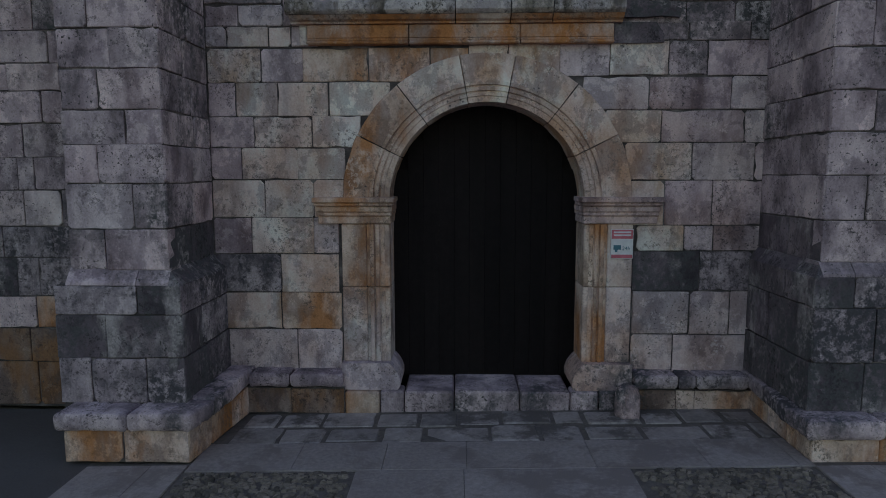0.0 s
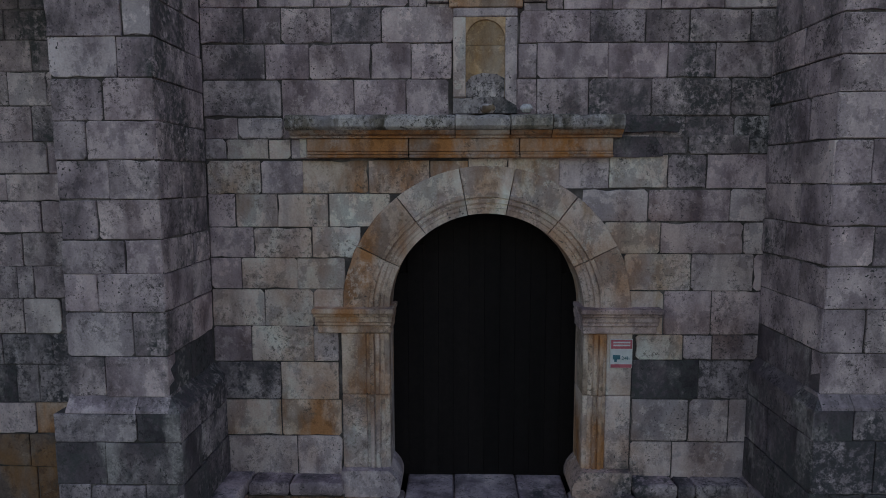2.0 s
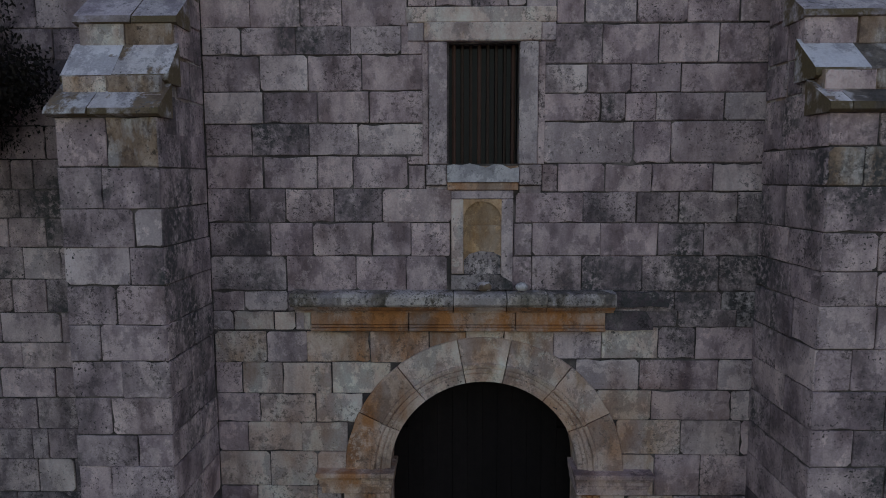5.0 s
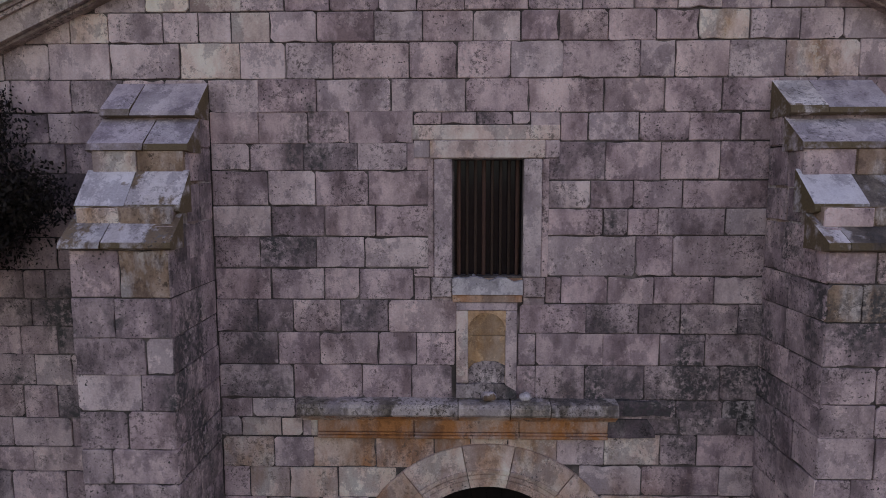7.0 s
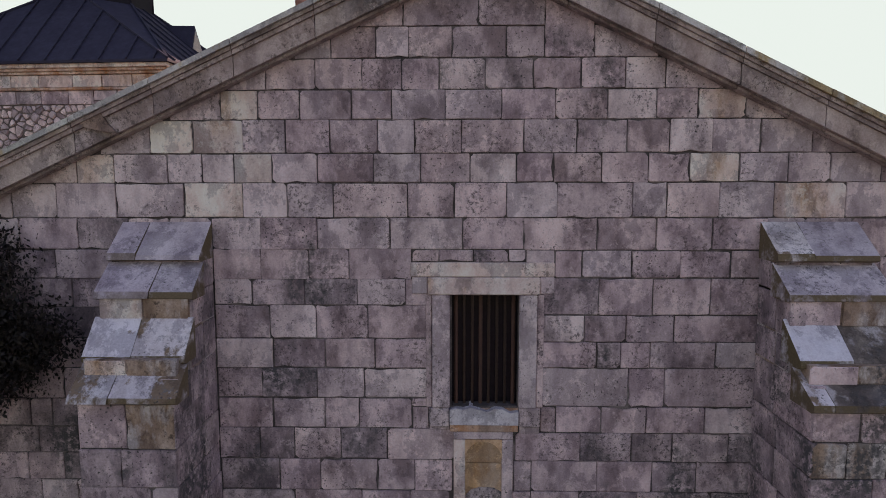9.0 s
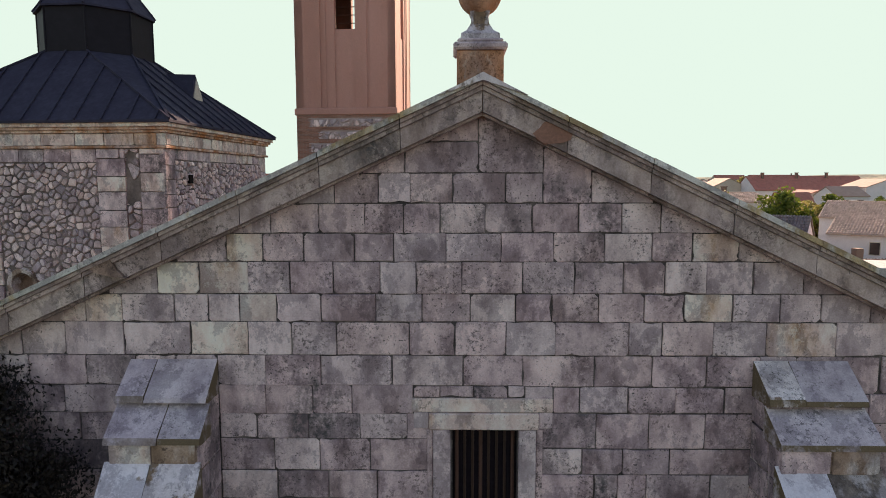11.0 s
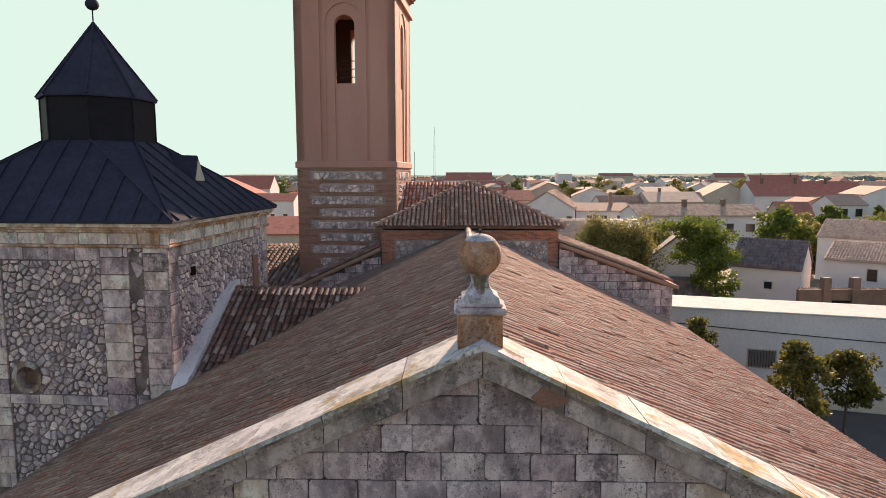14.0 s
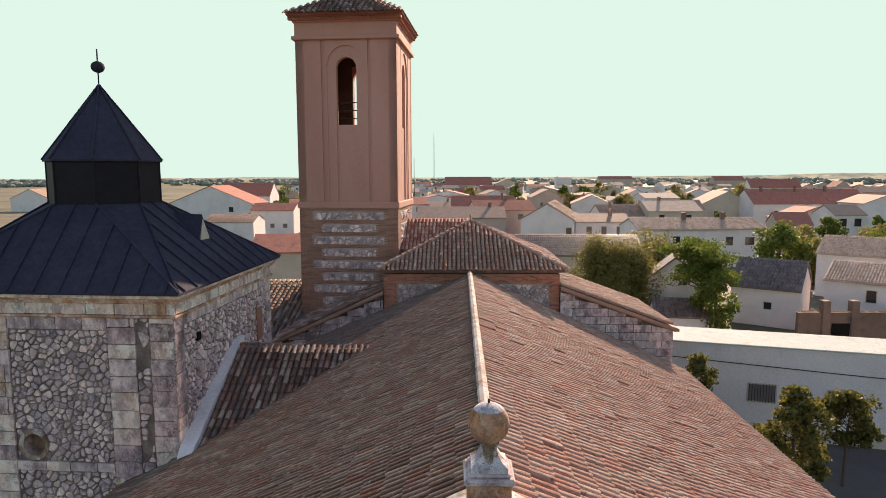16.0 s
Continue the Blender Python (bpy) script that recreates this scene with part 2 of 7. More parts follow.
COPING_FACE = stone("coping_face", [(0.27, 0.20, 0.17), (0.42, 0.325, 0.285), (0.56, 0.455, 0.405)], tint=(0.17, 0.12, 0.095), tint_at=(0.56, 0.68), tint_scale=1.3, pits=0.4, spread=0.06)
CHANNEL = surface("channel_tiles", [(0.13, 0.075, 0.055), (0.20, 0.115, 0.085), (0.26, 0.17, 0.13)], spread=0, big=3.0, grain=20)
MORTAR = surface("mortar", [(0.03, 0.024, 0.023), (0.075, 0.06, 0.056), (0.29, 0.235, 0.22)], spread=0, grain=30, big=2.6)
LIME_BED = surface("lime_mortar", [(0.26, 0.19, 0.17), (0.38, 0.29, 0.265), (0.48, 0.385, 0.355)], spread=0, grain=24, big=2.0)
RUBBLE = stone("rubble_stone", [(0.41, 0.315, 0.29), (0.60, 0.475, 0.445), (0.75, 0.635, 0.60)], spread=0.34, pits=0.3, grime_at=(0.6, 0.72))
RUBBLE_JOINED = stone("rubble_joined", [(0.41, 0.315, 0.29), (0.60, 0.475, 0.445), (0.75, 0.635, 0.60)], spread=0.34, pits=0.3, grime_at=(0.6, 0.72), islands=True)
RUBBLE_BED = surface("rubble_mortar", [(0.075, 0.056, 0.05), (0.16, 0.122, 0.11), (0.31, 0.245, 0.222)], spread=0, grain=18, big=1.6)


def clay(name, piece_tones, islands, lichen=(0.40, 0.35, 0.28), lichen_at=(0.54, 0.66)):
    """Old clay tiles: each of its own firing, patched with grey lichen and soot."""
    mat = surface(name, [(0.5, 0.5, 0.5), (0.5, 0.5, 0.5)], spread=0, grain=22, bump=0.3)
    nt = mat.node_tree
    bsdf = nt.nodes["Principled BSDF"]
    pos = nt.nodes.new("ShaderNodeNewGeometry").outputs["Position"]
    rnd = random_value(nt, islands)
    n = len(piece_tones)
    col = ramp(nt, rnd, [(i / (n - 1), c) for i, c in enumerate(piece_tones)])
    broad = noise_out(nt, pos, 0.55, 5, 0.6)
    col = mix(nt, step_mask(nt, broad, 0.45, 0.72), col, (0.8, 0.78, 0.76), "MULTIPLY")
    col = mix(nt, step_mask(nt, noise_out(nt, pos, 5.0, 6, 0.7), *lichen_at), col, lichen)
    col = mix(nt, step_mask(nt, noise_out(nt, pos, 9.0, 5, 0.7), 0.58, 0.68), col, (0.10, 0.075, 0.06))
    fine = noise_out(nt, pos, 34, 4, 0.7)
    col = mix(nt, 0.4, col, ramp(nt, fine, [(0.3, (0.2,) * 3), (0.5, (0.5,) * 3), (0.7, (0.82,) * 3)]), "OVERLAY")
    nt.links.new(col, bsdf.inputs["Base Color"])
    bsdf.inputs["Specular IOR Level"].default_value = 0.25
    return mat


FIRED = [(0.28, 0.145, 0.105), (0.35, 0.19, 0.14), (0.39, 0.23, 0.175), (0.37, 0.175, 0.125), (0.32, 0.20, 0.155), (0.42, 0.27, 0.205), (0.40, 0.16, 0.11), (0.36, 0.215, 0.16), (0.52, 0.37, 0.29)]
TILE = clay("clay_tile", FIRED, False)
TILE_JOINED = clay("clay_tile_joined", FIRED, True)
TILE_RED = clay("red_pale_worn_tile", [(0.34, 0.12, 0.08), (0.46, 0.21, 0.15), (0.28, 0.11, 0.08), (0.56, 0.38, 0.30), (0.40, 0.17, 0.12), (0.62, 0.47, 0.39), (0.36, 0.14, 0.10)], True, (0.58, 0.48, 0.41), (0.55, 0.63))
TILE_OLD = clay("old_clay_tile", [(0.10, 0.055, 0.042), (0.19, 0.10, 0.075), (0.14, 0.10, 0.085), (0.27, 0.13, 0.095), (0.40, 0.30, 0.25), (0.17, 0.085, 0.06)], True, (0.30, 0.27, 0.24), (0.62, 0.7))
# greyer lichened firing, its tones also lowered for the slope's shade
TILE_GREY = [clay("lichened_shade_tile" + n, [(0.11, 0.072, 0.055), (0.17, 0.115, 0.09), (0.21, 0.15, 0.12), (0.16, 0.085, 0.062), (0.18, 0.125, 0.10), (0.21, 0.09, 0.06), (0.16, 0.108, 0.082), (0.28, 0.215, 0.17)], i, (0.26, 0.21, 0.17)) for n, i in (("", False), ("_joined", True))]
RIDGE_CLAY = clay("limed_ridge_tile", [(0.40, 0.27, 0.21), (0.56, 0.44, 0.37), (0.66, 0.56, 0.49)], False, (0.62, 0.56, 0.50), (0.48, 0.6))
# near-black: the shadow in the channels between cover tiles is in this colour
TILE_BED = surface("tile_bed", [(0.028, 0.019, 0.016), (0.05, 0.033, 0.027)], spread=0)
ZINC = surface("dark_zinc", [(0.029, 0.027, 0.044), (0.046, 0.044, 0.066)], rough=0.78, metal=0.0, gloss=0.07, spread=0.12, grain=6, bump=0.06, big=0.5)
DRUM = surface("black_zinc", [(0.010, 0.008, 0.012), (0.016, 0.013, 0.019)], rough=0.6, gloss=0.15, spread=0.05, grain=6, bump=0.04)
RENDER_PINK = surface("pink_render", [(0.40, 0.19, 0.145), (0.47, 0.235, 0.185), (0.52, 0.275, 0.225)], spread=0, big=0.35, streak=(1, 1, 0.25), stain=(0.30, 0.18, 0.14), stain_at=(0.6, 0.8), bump=0.12, grain=24)
BRICK = surface("tower_brick", [(0.25, 0.115, 0.08), (0.36, 0.18, 0.13)], spread=0.3, grain=30)
BRICK_JOINED = surface("brick_joined", [(0.25, 0.115, 0.08), (0.36, 0.18, 0.13)], spread=0.3, islands=True, grain=30)
EAVE_BRICK = surface("red_eave_brick", [(0.34, 0.12, 0.08), (0.42, 0.165, 0.115)], spread=0.4, grain=24)
RED_BRICK = surface("red_brick_wall", [(0.37, 0.125, 0.08), (0.50, 0.20, 0.135)], spread=0.45, grain=24, islands=True)
DOOR_WOOD = surface("black_door_wood", [(0.010, 0.0075, 0.0075), (0.017, 0.0125, 0.0125)], rough=0.8, gloss=0.1, spread=0.2, streak=(6, 6, 0.4), bump=0.1)
RUSTY_BAR = surface("rusted_bar", [(0.06, 0.026, 0.018), (0.10, 0.045, 0.03)], rough=0.8, spread=0.25)
IRON = surface("rusted_iron", [(0.03, 0.018, 0.013), (0.06, 0.03, 0.02)], rough=0.6, metal=0.4, spread=0.1)
WHITEWASH = surface("whitewash", [(0.56, 0.52, 0.53), (0.66, 0.62, 0.63), (0.70, 0.66, 0.67)], spread=0.06, big=0.4, stain=(0.5, 0.48, 0.45), stain_at=(0.62, 0.85), bump=0.08, islands=True)
BEIGE = surface("beige_render", [(0.42, 0.36, 0.30), (0.52, 0.46, 0.39)], spread=0.12, big=0.4, bump=0.08, stain=(0.34, 0.29, 0.25), stain_at=(0.6, 0.85))
PINK_WALL = surface("pinkish_render", [(0.45, 0.33, 0.28), (0.54, 0.42, 0.37)], spread=0.12, big=0.4, bump=0.08)
ROOF_RED = surface("red_roof", [(0.32, 0.10, 0.07), (0.42, 0.15, 0.105)], spread=0.3, stain=(0.16, 0.07, 0.05), islands=True)
ROOF_DARK = surface("dark_tile_roof", [(0.085, 0.055, 0.05), (0.15, 0.10, 0.09)], spread=0.7, rough=0.5, gloss=0.7, stain=(0.26, 0.21, 0.19), islands=True)
CHIMNEY = surface("sooty_brick_chimney", [(0.20, 0.115, 0.09), (0.30, 0.19, 0.15)], spread=0.4, stain=(0.10, 0.07, 0.06), grain=10)
SHUTTER = surface("grey_brown_shutter", [(0.14, 0.115, 0.11), (0.18, 0.15, 0.145)], spread=0, rough=0.6)
ROOF_BROWN = surface("brown_roof", [(0.29, 0.18, 0.135), (0.40, 0.265, 0.205)], spread=0.4, stain=(0.22, 0.14, 0.10), stain_at=(0.56, 0.7), islands=True)
ROOF_PALE = surface("pale_roof", [(0.37, 0.265, 0.21), (0.50, 0.375, 0.305)], spread=0.4, stain=(0.30, 0.21, 0.16), stain_at=(0.56, 0.7), islands=True)
GLASS_DARK = surface("window_glass", [(0.02, 0.025, 0.03), (0.03, 0.035, 0.04)], rough=0.08, spread=0.3, bump=0, grain=3)
PAVING = surface("paving_slab", [(0.245, 0.202, 0.186), (0.34, 0.285, 0.26)], spread=0.07, grain=26, big=1.1, stain=(0.215, 0.172, 0.155), stain_at=(0.5, 0.58))
FLAGSTONE = surface("worn_flagstone", [(0.22, 0.182, 0.165), (0.42, 0.36, 0.33)], spread=0.25, grain=20, big=2.6, stain=(0.13, 0.106, 0.094), stain_at=(0.50, 0.58))
FLAG_BED = surface("dirt_between_flags", [(0.09, 0.072, 0.06), (0.17, 0.14, 0.12)], spread=0, grain=24, big=3.0)
COBBLE = surface("pebble", [(0.10, 0.078, 0.06), (0.24, 0.195, 0.155)], spread=0.6, islands=True, grain=30)
ASPHALT = surface("asphalt", [(0.07, 0.06, 0.055), (0.105, 0.09, 0.083)], spread=0, grain=60)
EARTH = surface("dry_earth", [(0.10, 0.08, 0.055), (0.16, 0.125, 0.08), (0.24, 0.19, 0.115)], spread=0, big=0.03, grain=1.5, second=(0.07, 0.085, 0.03), second_at=(0.48, 0.58), second_scale=0.02)
BARK = surface("bark", [(0.07, 0.05, 0.035), (0.12, 0.09, 0.065)], spread=0.1, grain=20)


def leaf_mat(name, a, b):
    mat = bpy.data.materials.new(name)
    mat.use_nodes = True
    nt = mat.node_tree
    bsdf = nt.nodes["Principled BSDF"]
    rnd = random_value(nt, True)
    col = ramp(nt, rnd, [(0.0, a), (1.0, b)])
    nt.links.new(col, bsdf.inputs["Base Color"])
    bsdf.inputs["Roughness"].default_value = 0.6
    tr = nt.nodes.new("ShaderNodeBsdfTranslucent")
    nt.links.new(col, tr.inputs["Color"])
    ms = nt.nodes.new("ShaderNodeMixShader")
    ms.inputs[0].default_value = 0.45
    nt.links.new(bsdf.outputs[0], ms.inputs[1])
    nt.links.new(tr.outputs[0], ms.inputs[2])
    nt.links.new(ms.outputs[0], nt.nodes["Material Output"].inputs["Surface"])
    return mat


# woodland tones greyed and lightened to include aerial haze
FAR_WOOD = surface("hazed_far_woodland", [(0.16, 0.18, 0.14), (0.24, 0.25, 0.20)], spread=0.3, islands=True, bump=0)
LEAF_YEW = leaf_mat("dark_conifer_leaf", (0.016, 0.012, 0.010), (0.036, 0.025, 0.017))
FLAT_ROOF = surface("pale_flat_roof", [(0.44, 0.48, 0.455), (0.52, 0.56, 0.53)], spread=0, big=0.5, stain=(0.36, 0.39, 0.37), bump=0.1, gloss=0.1)
WHITEWASH_OLD = surface("old_whitewash", [(0.52, 0.48, 0.485), (0.60, 0.555, 0.56), (0.64, 0.595, 0.60)], spread=0.04, big=0.3, stain=(0.42, 0.40, 0.38), stain_at=(0.6, 0.85), bump=0.08)
LEAF_GREEN = leaf_mat("green_leaf", (0.055, 0.09, 0.012), (0.17, 0.21, 0.03))
LEAF_OLIVE = leaf_mat("olive_leaf", (0.12, 0.115, 0.03), (0.34, 0.30, 0.10))
LEAF_GOLD = leaf_mat("magnolia_leaf", (0.05, 0.058, 0.012), (0.20, 0.175, 0.038))
PANE_BROWN = surface("dusty_dark_pane", [(0.014, 0.011, 0.014), (0.024, 0.016, 0.020)], rough=0.1, spread=0, bump=0.0, gloss=0.15)


# ---- mesh helpers ----
class Build:
    """Collects vertices and faces for one mesh."""

    def __init__(self):
        self.v, self.f = [], []

    def add(self, verts, faces):
        n = len(self.v)
        self.v.extend(verts)
        self.f.extend([tuple(n + i for i in f) for f in faces])
        return self

    def box(self, x0, x1, y0, y1, z0, z1, c=0.0, m=None):
        self.add(*cut_box(x0, x1, y0, y1, z0, z1, c, m))
        return self

    def prism(self, outline, a, b, axis="y"):
        """An outline in the plane across the axis, drawn out from a to b."""
        def at(p, d):
            return {"x": (d, p[0], p[1]), "y": (p[0], d, p[1]), "z": (p[0], p[1], d)}[axis]
        n = len(outline)
        verts = [at(p, a) for p in outline] + [at(p, b) for p in outline]
        faces = [tuple(range(n)), tuple(range(2 * n - 1, n - 1, -1))] + [(i, i + n, (i + 1) % n + n, (i + 1) % n) for i in range(n)]
        return self.add(verts, faces)

    def turn(self, profile, cx, cy, n=24):
        """A turned form from (radius, z) pairs, closed at both ends."""
        verts = [(cx + r * math.cos(2 * math.pi * i / n), cy + r * math.sin(2 * math.pi * i / n), z) for r, z in profile for i in range(n)]
        faces = [(k * n + i, k * n + (i + 1) % n, (k + 1) * n + (i + 1) % n, (k + 1) * n + i) for k in range(len(profile) - 1) for i in range(n)]
        faces += [tuple(range(n - 1, -1, -1)), tuple((len(profile) - 1) * n + i for i in range(n))]
        return self.add(verts, faces)

    def rod(self, a, b, r0, r1=None, n=8):
        a, b = Vector(a), Vector(b)
        r1 = r0 if r1 is None else r1
        d = (b - a).normalized()
        s = d.orthogonal().normalized()
        t = d.cross(s)
        verts = [tuple(p + (s * math.cos(2 * math.pi * i / n) + t * math.sin(2 * math.pi * i / n)) * r) for p, r in ((a, r0), (b, r1)) for i in range(n)]
        faces = [(i, (i + 1) % n, n + (i + 1) % n, n + i) for i in range(n)] + [tuple(range(n - 1, -1, -1)), tuple(range(n, 2 * n))]
        return self.add(verts, faces)

    def moved(self, m):
        self.v = [tuple(m @ Vector(p)) for p in self.v]
        return self


def cut_box(x0, x1, y0, y1, z0, z1, c=0.0, m=None):
    """A box, its edges cut off by c."""
    if c <= 0:
        v = [(x, y, z) for x in (x0, x1) for y in (y0, y1) for z in (z0, z1)]
        f = [(0, 1, 3, 2), (4, 6, 7, 5), (0, 4, 5, 1), (2, 3, 7, 6), (0, 2, 6, 4), (1, 5, 7, 3)]
    else:
        v, idx = [], {}
        for i, (X, sx) in enumerate(((x0, 1), (x1, -1))):
            for j, (Y, sy) in enumerate(((y0, 1), (y1, -1))):
                for k, (Z, sz) in enumerate(((z0, 1), (z1, -1))):
                    for a in range(3):
                        p = [X + sx * c, Y + sy * c, Z + sz * c]
                        p[a] = (X, Y, Z)[a]
                        idx[i, j, k, a] = len(v)
                        v.append(tuple(p))
        g = idx.get
        f = []
        for i in (0, 1):
            q = [g((i, j, k, 0)) for j, k in ((0, 0), (0, 1), (1, 1), (1, 0))]
            f.append(tuple(q if i == 0 else q[::-1]))
            q = [g((j, i, k, 1)) for j, k in ((0, 0), (1, 0), (1, 1), (0, 1))]
            f.append(tuple(q if i == 0 else q[::-1]))
            q = [g((j, k, i, 2)) for j, k in ((0, 0), (0, 1), (1, 1), (1, 0))]
            f.append(tuple(q if i == 0 else q[::-1]))
        for a in (0, 1):
            for b in (0, 1):
                f.append((g((a, b, 0, 0)), g((a, b, 1, 0)), g((a, b, 1, 1)), g((a, b, 0, 1))))
                f.append((g((a, 0, b, 0)), g((a, 1, b, 0)), g((a, 1, b, 2)), g((a, 0, b, 2))))
                f.append((g((0, a, b, 1)), g((1, a, b, 1)), g((1, a, b, 2)), g((0, a, b, 2))))
                for d in (0, 1):
                    f.append(tuple(g((a, b, d, e)) for e in range(3)))
    if m is not None:
        v = [tuple(m @ Vector(p)) for p in v]
    return v, f


def part(name, b, material, parent=None, label="", smooth=False):
    """One mesh object from a Build, under a thing or a part."""
    me = bpy.data.meshes.new(name)
    me.from_pydata(b.v, [], b.f)
    bm = bmesh.new()
    bm.from_mesh(me)
    bmesh.ops.recalc_face_normals(bm, faces=bm.faces)
    bm.to_mesh(me)
    bm.free()
    me.materials.append(material)
    if smooth:
        me.polygons.foreach_set("use_smooth", [True] * len(me.polygons))
        me.set_sharp_from_angle(angle=radians(40))
    ob = new(name, me)
    if parent is not None:
        ob.parent = parent
        ob.matrix_parent_inverse = parent.matrix_basis.inverted()
    if label:
        tagged(ob, label)
    return ob


def thing(name, label, category, at=(0, 0, 0), group="", kind=""):
    """An empty at a thing's base, which parents its parts."""
    e = new(name)
    e.location = at
    e.empty_display_size = 0.2
    return tagged(e, label, category, group, kind)


class Plane:
    """A wall face: a place at its foot, the way along it, the way out of it."""

    def __init__(self, origin, along, out):
        self.o, self.u, self.n = Vector(origin), Vector(along).normalized(), Vector(out).normalized()
        self.m = Matrix((( self.u.x, -self.n.x, 0, self.o.x), (self.u.y, -self.n.y, 0, self.o.y), (0, 0, 1, self.o.z), (0, 0, 0, 1)))


rng = random.Random(7)


def ashlar(plane, u0, u1, z0, z1, material, parent, name="stone", depth=0.14, joint=0.0028, proud=None, cut=0.004, store=None, top=None):
    """One dressed block in a wall face, a little askew, its arrises worn and its corners knocked. top: heights of its upper corners, where it is cut to a slope."""
    j = joint * rng.uniform(0.4, 1.7)
    p = rng.uniform(-0.005, 0.008) if proud is None else proud
    sl = (lambda: rng.uniform(-0.004, 0.004)) if top is None else (lambda: 0.0)
    a, b, lo, hi = u0 + j + sl(), u1 - j + sl(), z0 + j + sl(), z1 - j + sl()
    small = min(b - a, hi - lo)
    if small < 0.03:
        return None
    c = min(cut * rng.uniform(0.7, 1.9), 0.2 * small)
    corners = [(a, lo), (b, lo), (b, hi), (a, hi)]
    knock = [min(rng.choice((0.003, 0.005, 0.009, 0.015, 0.034)) * rng.uniform(0.6, 1.2), 0.3 * small) for _ in corners]
    ring = []
    for i, (x, z) in enumerate(corners):
        x2, z2 = corners[(i + 1) % 4]
        length = math.hypot(x2 - x, z2 - z)
        dx, dz = (x2 - x) / length, (z2 - z) / length
        n = max(2, min(5, int(length / 0.10))) if top is None else max(2, int(length / 0.05))
        for k in range(n + 1):
            d = knock[i] + (length - knock[i] - knock[(i + 1) % 4]) * k / n
            w = min(abs(rng.gauss(0, 0.0028)), 0.008)
            if 0 < k < n and rng.random() < 0.07:
                w += rng.uniform(0.006, 0.018)
            ring.append((x + dx * d - dz * w, z + dz * d + dx * w))
    if top is not None:
        def slope_to(x, z):
            t = top(x) if callable(top) else top[0] + (top[1] - top[0]) * (x - u0) / (u1 - u0)
            return x, z0 + (z - z0) * max(0.02, t - j - z0) / (z1 - z0)
        ring = [slope_to(x, z) for x, z in ring]
    n = len(ring)
    mx, mz = sum(x for x, z in ring) / n, sum(z for x, z in ring) / n
    tx, tz = rng.uniform(-0.010, 0.010), rng.uniform(-0.010, 0.010)
    def inset(x, z, d):
        return x - math.copysign(min(d, abs(x - mx)), x - mx), z - math.copysign(min(d, abs(z - mz)), z - mz)
    v = [(x, depth, z) for x, z in ring]
    v += [(x, -p + c + tx * (x - mx) + tz * (z - mz), z) for x, z in ring]
    for x, z in ring:
        q = inset(x, z, c * 1.2)
        v.append((q[0], -p + tx * (x - mx) + tz * (z - mz), q[1]))
    f = [(k * n + i, k * n + (i + 1) % n, k * n + n + (i + 1) % n, k * n + n + i) for k in (0, 1) for i in range(n)] + [tuple(range(2 * n, 3 * n))]
    out = [tuple(plane.m @ Vector(q)) for q in v]
    if store is not None:
        store.add(out, f)
        return None
    bd = Build()
    bd.v, bd.f = out, f
    return part(name, bd, material, parent)


def laid(plane, rows, u0, u1, chooser, parent, wide=0.62):
    """Courses of blocks between u0 and u1, each (z0, z1, joints); long stretches are split by chance."""
    for z0, z1, joints in rows:
        us = [u0] + [u for u in sorted(joints) if u0 + 0.06 < u < u1 - 0.06] + [u1]
        full = [us[0]]
        for u in us[1:]:
            while u - full[-1] > 1.35 * wide:
                full.append(full[-1] + wide * rng.uniform(0.7, 1.1))
            full.append(u)
        for a, b in zip(full, full[1:]):
            ashlar(plane, a, b, z0, z1, chooser((a + b) / 2, z0), parent)


# ---- ground ----
gb = Build()
R = 2600
gb.add([(-R, -R, -0.06), (R, -R, -0.06), (R, R, -0.06), (-R, R, -0.06)], [(0, 1, 2, 3)])
ground = tagged(part("ground", gb, EARTH), "dry earth and fields round the village", "ground", kind="structure")
road = tagged(part("road", Build().box(-30, 34, -30, 0.0, -0.055, -0.03), ASPHALT), "dark worn asphalt of the square", "road", kind="structure")
street = tagged(part("road", Build().box(9.6, 46, 0.3, 27.5, -0.055, -0.03), ASPHALT), "grey asphalt street beside the church", "road", kind="structure")

# ---- the west front ----
X_L, X_R = -2.43, 3.13          # inner corners at the buttresses
DOOR_X, DOOR_HALF, SPRING, SILL = 0.355, 0.985, 2.175, 0.26
APEX_X, APEX_Z = 0.29, 10.11
SLOPE_L, SLOPE_R = 0.455, 0.485
WALL_L, WALL_R = -8.4, 9.2


def rake(x):
    """Height of the top of the gable's coping."""
    return APEX_Z - (SLOPE_L * (APEX_X - x) if x < APEX_X else SLOPE_R * (x - APEX_X))


def door_half(z):
    if z <= SPRING:
        return DOOR_HALF
    d = DOOR_HALF ** 2 - (z - SPRING) ** 2
    return math.sqrt(d) if d > 0 else 0.0


front = Plane((0, 0, 0), (1, 0, 0), (0, -1, 0))
core = Build()
z = 0.0
while z < 3.15:                   # round the door
    h = max(door_half(z), door_half(z + 0.08))
    core.box(WALL_L, DOOR_X - h - 0.02, 0.014, 0.9, z, z + 0.08)
    core.box(DOOR_X + h + 0.02, WALL_R, 0.014, 0.9, z, z + 0.08)
    z += 0.08
core.box(WALL_L, WALL_R, 0.014, 0.9, z, 5.38)
XL2, XR2 = APEX_X - (APEX_Z - 6.74) / SLOPE_L, APEX_X + (APEX_Z - 6.74) / SLOPE_R
core.prism([(WALL_L, 5.38), (0, 5.38), (0, 6.54), (XL2, 6.54), (WALL_L, rake(WALL_L) - 0.2)], 0.014, 0.9)
core.prism([(0.68, 5.38), (WALL_R, 5.38), (WALL_R, rake(WALL_R) - 0.2), (XR2, 6.54), (0.68, 6.54)], 0.014, 0.9)
